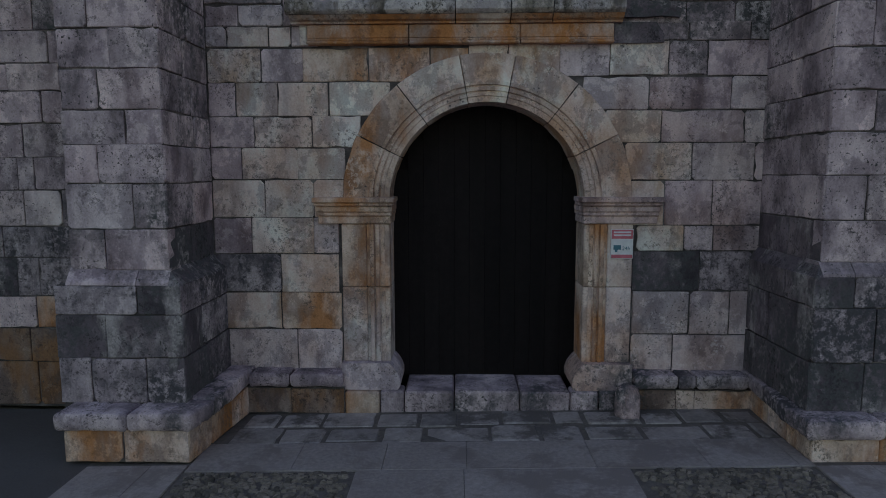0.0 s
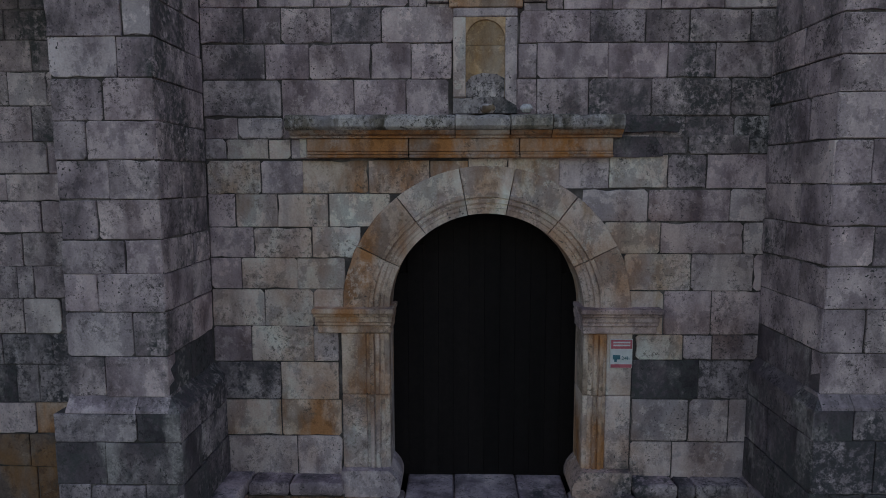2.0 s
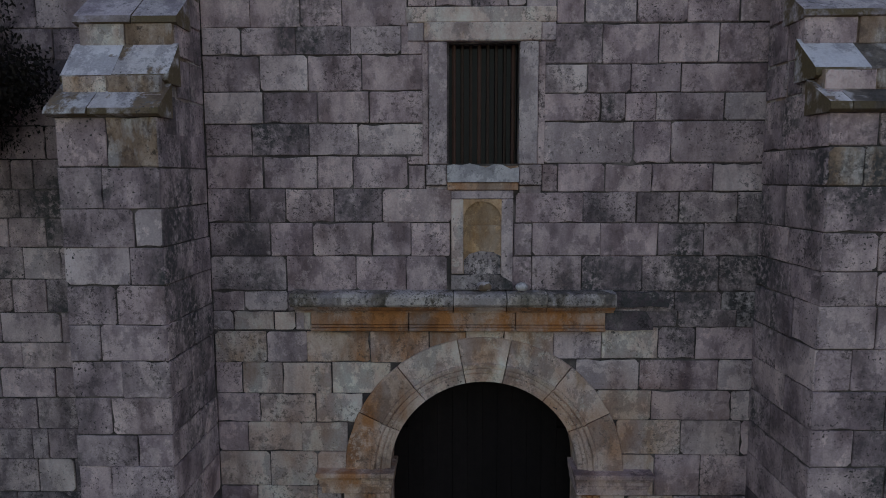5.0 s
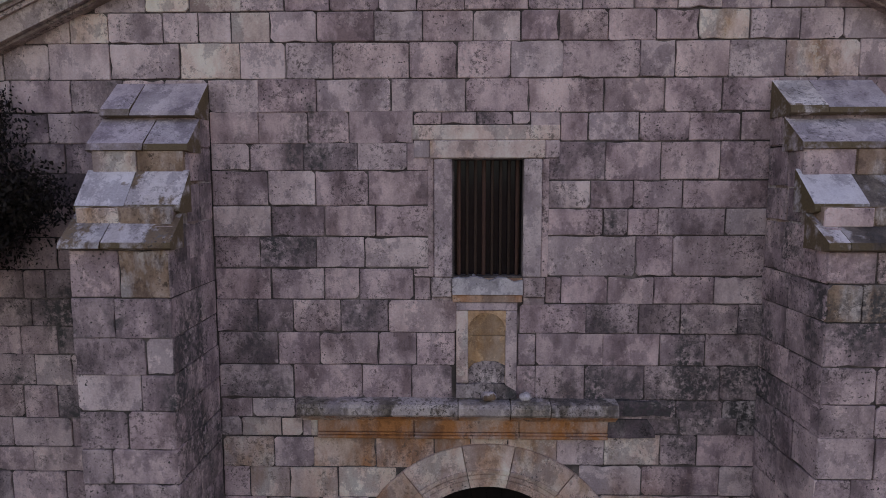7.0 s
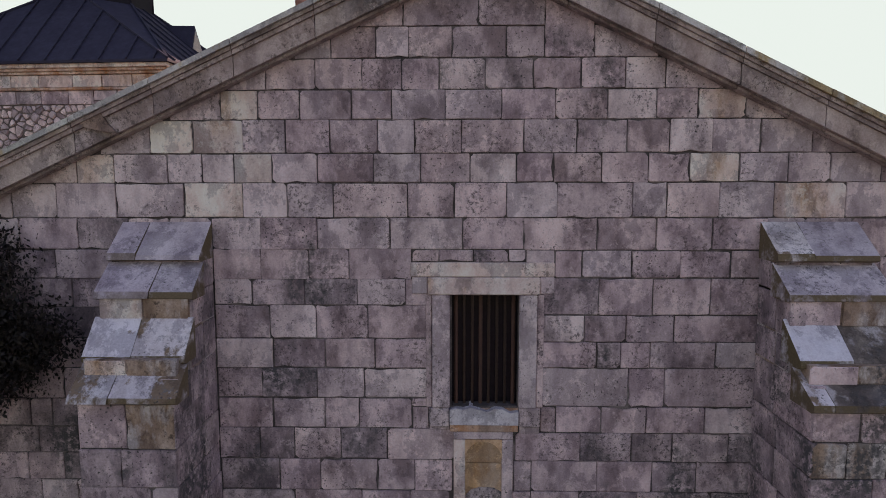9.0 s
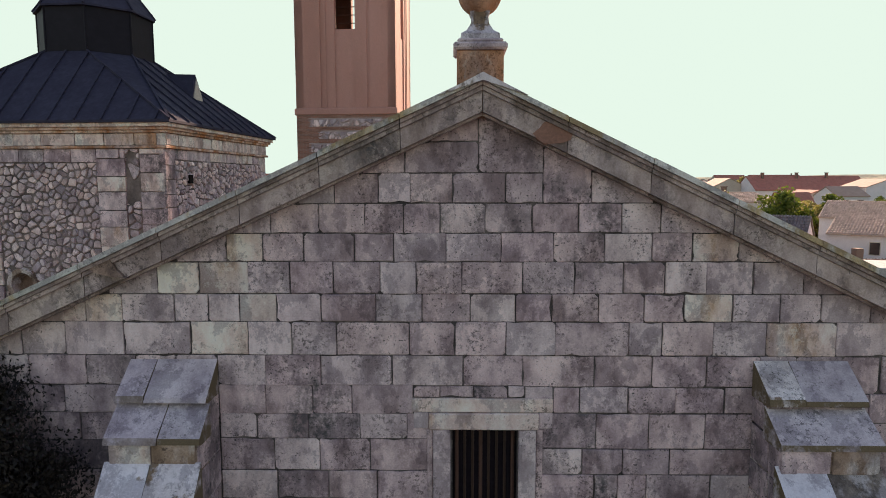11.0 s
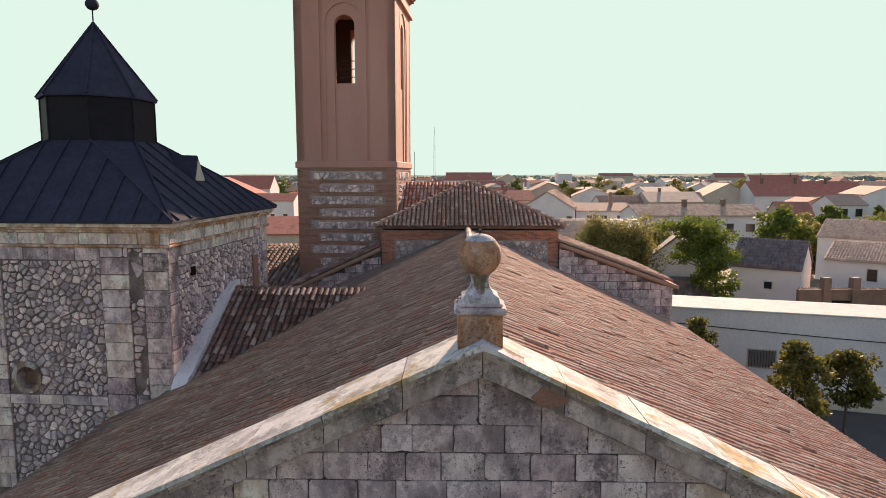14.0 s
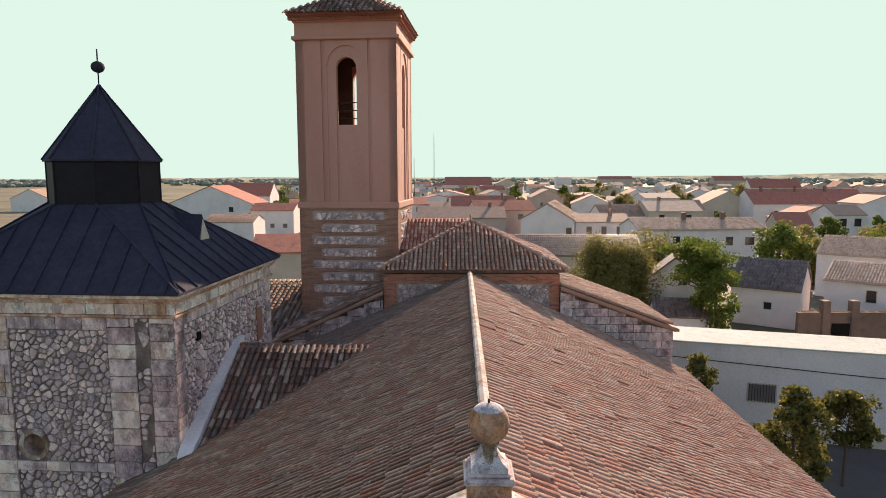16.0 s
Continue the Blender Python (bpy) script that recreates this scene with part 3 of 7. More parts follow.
core.prism([(XL2, 6.54), (XR2, 6.54), (APEX_X, APEX_Z - 0.2)], 0.014, 0.9)
wall_front = tagged(part("wall_front", core, MORTAR), "weathered grey limestone ashlar church front with a gable", "wall", kind="structure")
gable = tagged(part("wall_gable", Build().box(X_L, X_R, 0.05, 0.6, 7.33, 7.4), MORTAR), "grey limestone ashlar of the gable", "wall", kind="structure")


def pick(x, z):
    """The kind of block by where it lies: ochre round the door, blackened along the damp band and beside the entablature, pale or grey elsewhere."""
    r = rng.random()
    if 1.24 <= z < 1.6 and (x < -1.75 or x > 1.8):
        return LIMESTONE_BLACK if x > 1.8 and r < 0.5 else DAMP
    if z < 1.0 and x > 1.8:
        return LIMESTONE_PALE if z > 0.6 or r < 0.4 else CREAM
    if z < 1.0:
        return OCHRE if r < 0.15 else BROWN_FOOT if r < 0.25 else LIMESTONE_PALE if r < 0.55 else CREAM
    if z < 1.3 and x < -1:
        return CREAM
    if 3.3 < z < 3.6 and -1.6 < x < 0.2:
        return OCHRE
    if 3.7 < z < 4.2 and x > 1.5:
        return SPECKLED if r < 0.4 else LIMESTONE_DARK
    if 1.6 < z < 3.8 and -2.2 < x < 2.3:
        return CREAM if r < 0.7 else LIMESTONE_PALE
    if 4.0 < z < 4.9:
        return LIMESTONE_DARK if r < 0.35 else LIMESTONE
    if z < 4.6 and x > 1.5:
        return LIMESTONE_DARK if r < 0.25 else LIMESTONE if r < 0.8 else LIMESTONE_PALE
    if z > 7.3 and (x < -1.9 or x > 2.4):
        return LIMESTONE_PALE if r < 0.7 else CREAM
    return LIMESTONE_PALE if r < 0.28 else LIMESTONE_DARK if r < 0.40 else LIMESTONE


UNDER = 0.350                    # from the top of the coping down to its soffit


def course(z0, z1, joints, parent=None, spread=True):
    """A course of blocks between its joints; blocks stop at the door and at the gable."""
    if z0 > 7.3 and spread:          # on to the slopes at both ends
        for end in (APEX_X - (APEX_Z - UNDER - z0 - 0.02) / SLOPE_L, APEX_X + (APEX_Z - UNDER - z0 - 0.02) / SLOPE_R):
            old = joints[0] if end < APEX_X else joints[-1]
            gap = abs(end - old)
            if abs(end - APEX_X) > abs(old - APEX_X) + 0.15:
                more = (end,) if gap < 0.8 else (end, (end + old) / 2)
                joints = more + tuple(joints) if end < APEX_X else tuple(joints) + more[::-1]
    for a, b in zip(joints, joints[1:]):
        h = door_half(z0) + 0.2
        top = z1
        if h > 0.2 and z0 < 3.1 and a < DOOR_X + h and b > DOOR_X - h:
            if (a + b) / 2 < DOOR_X:
                b = DOOR_X - h
            else:
                a = DOOR_X + h
            if b - a < 0.08:
                continue
        tops = None
        if z1 > 7.3:
            ra, rb2 = rake(a) - UNDER, rake(b) - UNDER
            if max(ra, rb2) < z0 + 0.06:
                continue
            if ra < z0 + 0.03:
                a = APEX_X - (APEX_Z - UNDER - z0 - 0.03) / SLOPE_L
            if rb2 < z0 + 0.03:
                b = APEX_X + (APEX_Z - UNDER - z0 - 0.03) / SLOPE_R
            if b - a < 0.1:
                continue
            if min(ra, rb2) < z1:
                tops = lambda x: min(z1, rake(x) - UNDER)
        ashlar(front, a, b, z0, top, pick((a + b) / 2, z0), parent or (gable if z0 > 7.3 else wall_front), top=tops)


course(0.41, 0.85, (-2.43, -1.6, -1.12))
course(0.41, 0.81, (1.84, 2.27, 3.13))
course(0.85, 1.24, (-2.43, -1.75, -1.13))
course(0.81, 1.26, (1.84, 2.42, 2.83, 3.13))
course(1.24, 1.64, (-2.43, -1.75, -1.15))
course(1.26, 1.67, (1.83, 2.51, 3.03, 3.13))
course(1.64, 2.01, (-2.43, -2.04, -1.4, -1.14))
course(1.67, 1.93, (1.86, 2.34, 2.63, 3.13))
course(2.01, 2.39, (-2.43, -1.89, -1.39, -1.08))
course(1.93, 2.38, (1.79, 2.13, 2.61, 3.13))
course(2.39, 2.71, (-2.43, -2.11, -1.55, -1.06))
course(2.38, 2.75, (1.72, 2.39, 3, 3.13))
course(2.71, 3.02, (-2.43, -1.98, -1.39, -0.9))
course(2.75, 3.07, (1.51, 2.07, 2.89, 3.13))
course(3.02, 3.35, (-2.43, -2.15, -1.73, -1.22, -0.61))
course(3.07, 3.39, (1.29, 1.94, 2.74, 3.13))
course(3.35, 3.68, (-2.43, -1.89, -1.47, -0.82, -0.21, 0.17))
course(3.50, 3.70, (0.17, 0.56))
course(3.40, 3.73, (0.56, 1.06, 1.55, 2.12, 2.5, 3.13))
course(3.69, 3.89, (-2.43, -2.22, -1.8, -1.58, -1.32))
course(3.73, 3.92, (1.54, 1.93, 2.31, 2.9, 3.13))
course(3.89, 4.10, (-2.43, -2.1, -1.65, -1.4))
course(3.89, 4.10, (1.63, 2.27, 2.74, 3.13))
course(4.10, 4.46, (-2.43, -1.66, -0.95, -0.44, -0.02))
course(4.10, 4.46, (0.62, 0.83, 1.33, 1.94, 2.7, 3.13))
course(4.46, 4.80, (-2.43, -1.81, -1.38, -0.78, -0.39, 0.01))
course(4.46, 4.79, (0.64, 0.83, 1.51, 2.08, 2.54, 3.13))
course(4.80, 5.14, (-2.43, -2.01, -1.65, -1.16, -0.67, 0.03))
course(4.79, 5.10, (0.66, 1.33, 1.86, 2.28, 2.85, 3.13))
course(5.14, 5.46, (-2.43, -1.86, -1.32, -0.96, -0.41))
course(5.13, 5.37, (-0.41, -0.235))
course(5.37, 5.46, (-0.41, -0.22))
course(5.08, 5.17, (-0.235, -0.02))
course(5.08, 5.17, (0.69, 0.915))
course(7.12, 7.33, (-3.28, -2.86, -2.43))
course(7.12, 7.33, (3.13, 3.5, 3.95))
course(5.10, 5.38, (0.915, 1.08, 1.54, 2, 2.6, 3.13))
course(5.465, 5.78, (-2.43, -1.97, -1.39, -0.9, -0.24))
course(5.38, 5.79, (0.92, 1.81, 2.18, 3.13))
course(5.78, 6.09, (-2.43, -1.84, -1.3, -0.79, -0.22))
course(5.79, 6.06, (0.9, 1.48, 1.72, 2.02, 2.68, 3.13))
course(6.09, 6.44, (-2.43, -1.86, -1.39, -0.86, -0.22))
course(6.06, 6.34, (0.9, 1.35, 1.77, 2.25, 3.13))
course(6.44, 6.71, (-2.43, -2.04, -1.5, -0.96, -0.47, -0.22))
course(6.34, 6.72, (0.9, 1.49, 2.03, 2.6, 3.13))
course(6.70, 7.02, (-2.43, -1.94, -1.45, -1.04, -0.41))
course(6.885, 7.01, (-0.40, -0.13, 0.22, 0.57, 0.75))
course(6.72, 7.00, (0.75, 1.04, 1.31, 1.81, 2.29, 2.79, 3.13))
course(7.005, 7.33, (-2.43, -1.93, -1.36, -0.62, 0.11, 0.72, 1.45, 2.04, 2.59, 3.13))
course(7.33, 7.68, (-5.57, -5.05, -4.46, -4, -3.39, -2.7, -2.1, -1.65, -1.19, -0.44, 0.03, 0.55, 1.05, 1.79, 2.13, 2.65, 3.18, 3.88, 4.44, 4.99))
course(7.68, 7.97, (-4.9, -4.26, -3.77, -3.39, -2.85, -2.5, -2.18, -1.8, -1.34, -0.78, -0.31, 0.18, 0.64, 1.01, 1.48, 1.94, 2.34, 2.83, 3.3, 3.71, 4.2))
course(7.97, 8.30, (-4.01, -3.52, -3.01, -2.58, -2.08, -1.65, -1.21, -0.73, -0.37, 0.1, 0.71, 1.23, 1.72, 2.14, 2.55, 3.02, 3.52))
course(8.30, 8.59, (-2.8, -2.29, -1.92, -1.5, -0.99, -0.59, -0.06, 0.49, 1.02, 1.52, 2, 2.4, 2.86))
course(8.59, 8.89, (-2.22, -1.83, -1.34, -0.88, -0.49, -0.12, 0.33, 0.8, 1.26, 1.69, 2.08))
course(8.89, 9.19, (-1.54, -1.18, -0.74, -0.42, 0, 0.53, 0.9), spread=False)
course(8.89, 9.19, (-2.0, -1.54), spread=False)
course(8.89, 9.47, (0.9, 1.38), spread=False)
course(8.89, 9.2, (1.38, 2.0), spread=False)
course(9.19, 9.50, (-1.2, -0.47, 0.26), spread=False)
course(9.50, 9.75, (-0.45, 0.26), spread=False)
course(9.19, 9.75, (0.26, 0.9), spread=False)

# the wall beyond the buttresses, of smaller uneven courses
def run_courses(plane, u0, u1, z0, z1, low, high, wide, chooser, parent, top=None, name="stone", store=None, joint=0.007):
    zc = z0
    while zc < z1 - 0.08:
        zn = min(z1, zc + rng.uniform(low, high))
        if z1 - zn < 0.12:
            zn = z1
        u = u0
        while u < u1 - 0.04:
            w = min(u1 - u, rng.uniform(*wide))
            if u1 - (u + w) < 0.12:
                w = u1 - u
            t = zn if top is None else min(zn, top(u), top(u + w))
            if t - zc > 0.1:
                ashlar(plane, u, u + w, zc, t, chooser(u, zc), parent, name, store=store, joint=joint)
            u += w
        zc = zn


def left_pick(u, z):
    r = rng.random()
    if 1.15 < z < 1.6:
        return DAMP if r < 0.6 else LIMESTONE_BLACK
    if z < 0.8:
        return BROWN_FOOT
    if z < 1.0:
        return OCHRE if u > -4.3 else LIMESTONE
    return LIMESTONE_PALE if r < 0.1 else LIMESTONE if r < 0.45 else LIMESTONE_DARK


def right_pick(u, z):
    r = rng.random()
    return LIMESTONE if r < 0.5 else LIMESTONE_PALE if r < 0.7 else LIMESTONE_DARK


wall_side_l = tagged(part("wall_left", Build().box(-5.6, -3.3, 0.02, 0.1, 0, 7.3), MORTAR), "rough grey ashlar wall beside the buttress", "wall", kind="structure")
wall_side_r = tagged(part("wall_right", Build().box(3.95, 5.4, 0.02, 0.1, 0, 7.3), MORTAR), "grey ashlar wall beyond the buttress", "wall", kind="structure")
LEFT_Z = (0.02, 0.49, 0.85, 1.19, 1.59, 1.92, 2.29, 2.62, 2.96, 3.28, 3.55, 3.87, 4.22, 4.55, 4.85, 5.14, 5.44, 5.77, 6.09, 6.41, 6.71, 7.01, 7.33)
LEFT_J = ((-4.36,), (-4.42,), (-4.33,), (-4.27,), (-4.1,), (-4.38,), (-4.25,), (-4.34,), (-4.12, -4.7), (-4.45,), (-4.02, -4.66), (-4.15,), (-4.37,), (-4.11,), (-4.36,), (-4.2,), (-4.5, -4.05), (-4.3,), (-4.1,), (-4.45, -3.9), (-4.05,), (-4.4, -3.8))
for lz0, lz1, lj in zip(LEFT_Z, LEFT_Z[1:], LEFT_J):
    edge = max(-5.5, APEX_X - (APEX_Z - 0.3 - lz1) / SLOPE_L)
    laid(front, [(lz0, lz1, lj)], edge, -3.28, left_pick, wall_side_l, 0.55)
run_courses(front, 3.95, 5.3, 0.0, 7.33, 0.26, 0.36, (0.3, 0.6), right_pick, wall_side_r, top=lambda x: rake(x) - 0.3)
LIMESTONE_FAR = stone("limestone_joined", [(0.270, 0.190, 0.190), (0.494, 0.368, 0.362), (0.713, 0.552, 0.529)], spread=0.2, islands=True)
for u0, u1, side in ((-8.3, -5.52, wall_side_l), (5.32, 9.1, wall_side_r)):     # on to the ends of the front
    far_stones = Build()
    run_courses(front, u0, u1, 0.0, 7.33, 0.26, 0.36, (0.3, 0.6), right_pick, side, top=lambda x: rake(x) - 0.3, store=far_stones)
    tagged(part("stones", far_stones, LIMESTONE_FAR, side), "grey ashlar blocks", kind="stuff")


# stone benches along the foot of the front
def bench(x, y):
    return thing("stone_bench", "worn low stone bench with a grey seat on ochre blocks", "stone bench", (x, y, 0), group="stone benches along the front")


def foot_pick(u, z):
    return RUST if rng.random() < 0.45 else OCHRE


def seat_slab(th, corners, z0, z1):
    """One slab of the seat from its four corners, rounded by use."""
    cx, cy = sum(p[0] for p in corners) / 4, sum(p[1] for p in corners) / 4
    ring = []
    for (x0, y0), (x1, y1) in zip(corners, corners[1:] + corners[:1]):
        ring += [(x0 + (x1 - x0) * t, y0 + (y1 - y0) * t) for t in (0.012, 0.2, 0.4, 0.6, 0.8, 0.988)]
    n = len(ring)
    wob = [rng.uniform(-0.013, 0.013) for _ in ring]
    v = []
    for z, d in ((z0, 0.03), (z0 + 0.02, 0.008), (z0 + 0.05, 0.002), (z1 - 0.04, 0.0), (z1 - 0.016, 0.005), (z1 - 0.004, 0.016), (z1, 0.04)):
        for (x, y), w in zip(ring, wob):
            l = math.hypot(x - cx, y - cy)
            k = 1 - (d + w * (0.4 if d < 0.05 else 0)) / l
            v.append((cx + (x - cx) * k, cy + (y - cy) * k, z + 0.4 * w))
    f = [(k * n + i, k * n + (i + 1) % n, k * n + n + (i + 1) % n, k * n + n + i) for k in range(6) for i in range(n)] + [tuple(range(n)), tuple(range(6 * n, 7 * n))]
    part("seat_slab", Build().add(v, f), DAMP if rng.random() < 0.3 else LIMESTONE_DARK, th, smooth=True)


def wall_bench(x0, x1, cuts):
    th = bench((x0 + x1) / 2, -0.1)
    l, r2 = (x0 - 0.09, x1) if x0 < 0 else (x0, x1 + 0.07)          # the base runs on behind the corner
    part("core", Build().box(l, r2, -0.15, 0.01, 0, 0.28), MORTAR, th)
    laid(Plane((0, -0.165, 0), (1, 0, 0), (0, -1, 0)), [(0.0, 0.275, cuts)], l, r2, lambda u, z: OCHRE if u > 2.3 else BROWN_FOOT, th, 0.5)
    xs = [x0] + list(cuts) + [x1]
    for a, b in zip(xs, xs[1:]):
        seat_slab(th, [(a + 0.004, -0.22), (b - 0.004, -0.215), (b - 0.004, 0.02), (a + 0.004, 0.02)], 0.30, 0.455 + rng.uniform(-0.02, 0.012))


wall_bench(-2.05, -1.09, (-1.64,))
wall_bench(1.84, 2.98, (2.27, 2.45))


# ---- buttresses: shaft, plinth, stone bench round the foot, stepped weatherings ----
def buttress(x0, x1, face, inner, rows, foot_rows, e, top, label):
    """A buttress between x0 and x1 whose front stands at y = face; inner: +1 where the side towards the door faces +x; e: how far the plinth stands out; top: where the plinth's slope ends."""
    th = thing("buttress", label, "buttress", (0.5 * (x0 + x1), face / 2, 0), group="buttresses of the front")
    side_x = x1 if inner > 0 else x0
    sgn = 1 if inner > 0 else -1
    body = Build().box(x0 + 0.014, x1 - 0.014, face + 0.014, 0.01, 0, 5.78)
    part("core", body, MORTAR, th)
    fr = Plane((0, face, 0), (1, 0, 0), (0, -1, 0))
    sd = Plane((side_x, 0, 0), (0, sgn, 0), (sgn, 0, 0))       # along: towards the wall when sgn > 0
    def choose(u, z):
        r = rng.random()
        if z > 5.1:
            return LICHEN if r < 0.85 else LIMESTONE
        if inner < 0 and z < 2.1:
            return LICHEN_DARK if r < 0.5 else LIMESTONE_DARK
        if inner < 0:
            return LIMESTONE if r < 0.3 else LIMESTONE_DARK
        return LIMESTONE_PALE if r < 0.16 else LIMESTONE if r < 0.5 else LIMESTONE_DARK
    # side faces: darker blocks carry the weaker sky light there in their colour
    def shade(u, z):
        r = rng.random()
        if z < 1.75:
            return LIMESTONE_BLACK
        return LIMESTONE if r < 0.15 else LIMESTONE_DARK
    laid(fr, rows, x0, x1, choose, th)
    su = (lambda a, b: (a, b)) if sgn > 0 else (lambda a, b: (-b, -a))
    a, b = su(face, -0.005)
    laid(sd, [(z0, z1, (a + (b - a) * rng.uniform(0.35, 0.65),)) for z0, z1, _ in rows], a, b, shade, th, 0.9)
    # plinth, a hand proud, with a sloped top
    low_top = foot_rows[-1][1]
    part("plinth_core", Build().box(x0 - e + 0.02, x1 + e - 0.02, face - 0.08 + 0.02, -0.02, 0.1, low_top), MORTAR, th)
    pf = Plane((0, face - 0.08, 0), (1, 0, 0), (0, -1, 0))
    def low_pick(u, z):
        return LIMESTONE_BLACK if rng.random() < (0.7 if inner < 0 else 0.5 if z > 0.8 else 0.1) else DAMP
    laid(pf, foot_rows, x0 - e, x1 + e, low_pick, th)
    ps = Plane((side_x + sgn * e, 0, 0), (0, sgn, 0), (sgn, 0, 0))
    a, b = su(face - 0.08, -0.005)
    laid(ps, [(z0, z1, (a + (b - a) * rng.uniform(0.35, 0.65),)) for z0, z1, _ in foot_rows], a, b, low_pick, th, 0.8)
    cut = foot_rows[-1][2][0]
    lx0, lx1 = x0 - e, x1 + e
    for a, b in ((lx0, cut - 0.003), (cut + 0.003, lx1)):
        part("weathering", Build().prism([(face - 0.08, low_top), (face - 0.075, low_top + 0.025), (face + 0.012, top), (face + 0.2, top), (face + 0.2, low_top)], a if a > lx0 else x0 - 0.01, b if b < lx1 else x1 + 0.01, "x"), LIMESTONE_DARK, th)
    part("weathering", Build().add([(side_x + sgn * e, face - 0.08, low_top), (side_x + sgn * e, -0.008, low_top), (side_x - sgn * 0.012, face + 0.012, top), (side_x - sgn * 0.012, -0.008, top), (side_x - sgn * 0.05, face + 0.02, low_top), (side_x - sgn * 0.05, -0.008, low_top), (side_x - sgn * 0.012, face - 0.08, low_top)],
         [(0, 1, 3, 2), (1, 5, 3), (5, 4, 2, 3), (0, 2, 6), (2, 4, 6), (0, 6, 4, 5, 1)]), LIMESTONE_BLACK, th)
    # stepped weatherings at the head: each a pair of sloping slabs over a low course
    f = face / -1.02
    steps = ((-0.37 * f, -0.02, 6.95, 7.27), (-0.61 * f, -0.30, 6.62, 6.90), (-0.85 * f, -0.58, 6.08, 6.42), (-1.09 * f, -0.80, 5.78, 6.04))
    for k, (ya, yb, za, zb) in enumerate(steps):
        mid = x0 + ((0.30, 0.56, 0.47, 0.36) if inner > 0 else (0.36, 1.0, 0.46, 0.14))[k] * (x1 - x0)
        over = 0.015 + 0.01 * k
        mats = (((SLAB_GREY, SLAB_GREY), (SLAB_GREY, SLAB_GREY), (SLAB_BRIGHT, SLAB_MOSSY), (SLAB_MOSSY, SLAB_MOSSY)) if inner > 0 else ((SLAB_MOSSY, SLAB_GREY), (SLAB_GREY, SLAB_GREY), (SLAB_BRIGHT, LICHEN_DARK), (SLAB_MOSSY, LICHEN_DARK)))[k]
        for (a, b), mt in zip(((x0 - over, mid), (mid + 0.008, x1 + over)), mats):
            if b - a < 0.1:
                continue
            if mid >= x1 and a < x0:
                b = x1 + over
            w = [rng.uniform(-0.012, 0.012) for _ in range(4)]
            part("weathering_slab", Build().prism([(ya + w[0], za), (ya + 0.015, za + 0.055 + w[1]), (yb, zb + 0.02), (yb, zb - 0.06), (yb, za - 0.02), (ya + 0.05, za - 0.02)], a + w[2] * 0.3, b + w[3] * 0.3, "x"), mt, th)
    for ya, z0, z1 in ((-0.585 * f, 6.38, 6.66), (-0.90 * f, 5.95, 6.12)):
        fp = Plane((0, ya, 0), (1, 0, 0), (0, -1, 0))
        run_courses(fp, x0 + 0.01, x1 - 0.01, z0, z1, 0.3, 0.5, (0.34, 0.5), lambda u, z: (CREAM if u < x0 + 0.2 else LICHEN) if inner > 0 else LICHEN if rng.random() < 0.7 else LIMESTONE, th)
        part("core", Build().box(x0 + 0.012, x1 - 0.012, ya + 0.012, 0.01, z0 - 0.3, z1), LICHEN, th)
    part("core", Build().box(x0 + 0.012, x1 - 0.012, -0.3 * f, 0.01, 6.5, 6.98), LIMESTONE_DARK, th)
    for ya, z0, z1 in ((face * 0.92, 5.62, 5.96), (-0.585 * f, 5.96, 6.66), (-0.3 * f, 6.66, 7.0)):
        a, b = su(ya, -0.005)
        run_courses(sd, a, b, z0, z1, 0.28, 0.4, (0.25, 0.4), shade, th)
    return th


LEFT_ROWS = [(1.62, 1.98, (-2.98,)), (1.98, 2.37, (-2.72,)), (2.37, 2.70, (-3.0,)), (2.70, 2.99, (-2.75,)), (2.99, 3.33, (-2.97,)), (3.33, 3.66, (-2.85,)),
             (3.66, 3.98, (-3.02,)), (3.98, 4.33, (-2.865,)), (4.33, 4.66, (-2.73,)), (4.66, 4.99, (-2.67,)), (4.99, 5.34, (-2.92,)), (5.34, 5.76, (-2.86,))]
RIGHT_ROWS = [(1.71, 2.06, (3.62,)), (2.06, 2.43, (3.41,)), (2.43, 2.78, (3.72,)), (2.78, 3.11, (3.43,)), (3.11, 3.45, (3.68,)), (3.45, 3.81, (3.37,)),
              (3.81, 4.18, (3.55,)), (4.18, 4.47, (3.53,)), (4.47, 4.79, (3.52,)), (4.79, 5.17, (3.59,)), (5.17, 5.49, (3.36, 3.7)), (5.49, 5.76, (3.46,))]
buttress(-3.30, -2.43, -1.02, 1, LEFT_ROWS, [(0.45, 0.86, (-3.13, -2.65)), (0.86, 1.24, (-2.98,)), (1.24, 1.5, (-2.70,))], 0.12, 1.64, "grey limestone buttress with stepped lichen-covered weathering slabs")
buttress(3.07, 3.98, -1.12, -1, RIGHT_ROWS, [(0.45, 0.88, (3.45,)), (0.88, 1.34, (3.51,)), (1.34, 1.6, (3.32,))], 0.07, 1.72, "dark stained limestone buttress with pale sloping slabs on top")


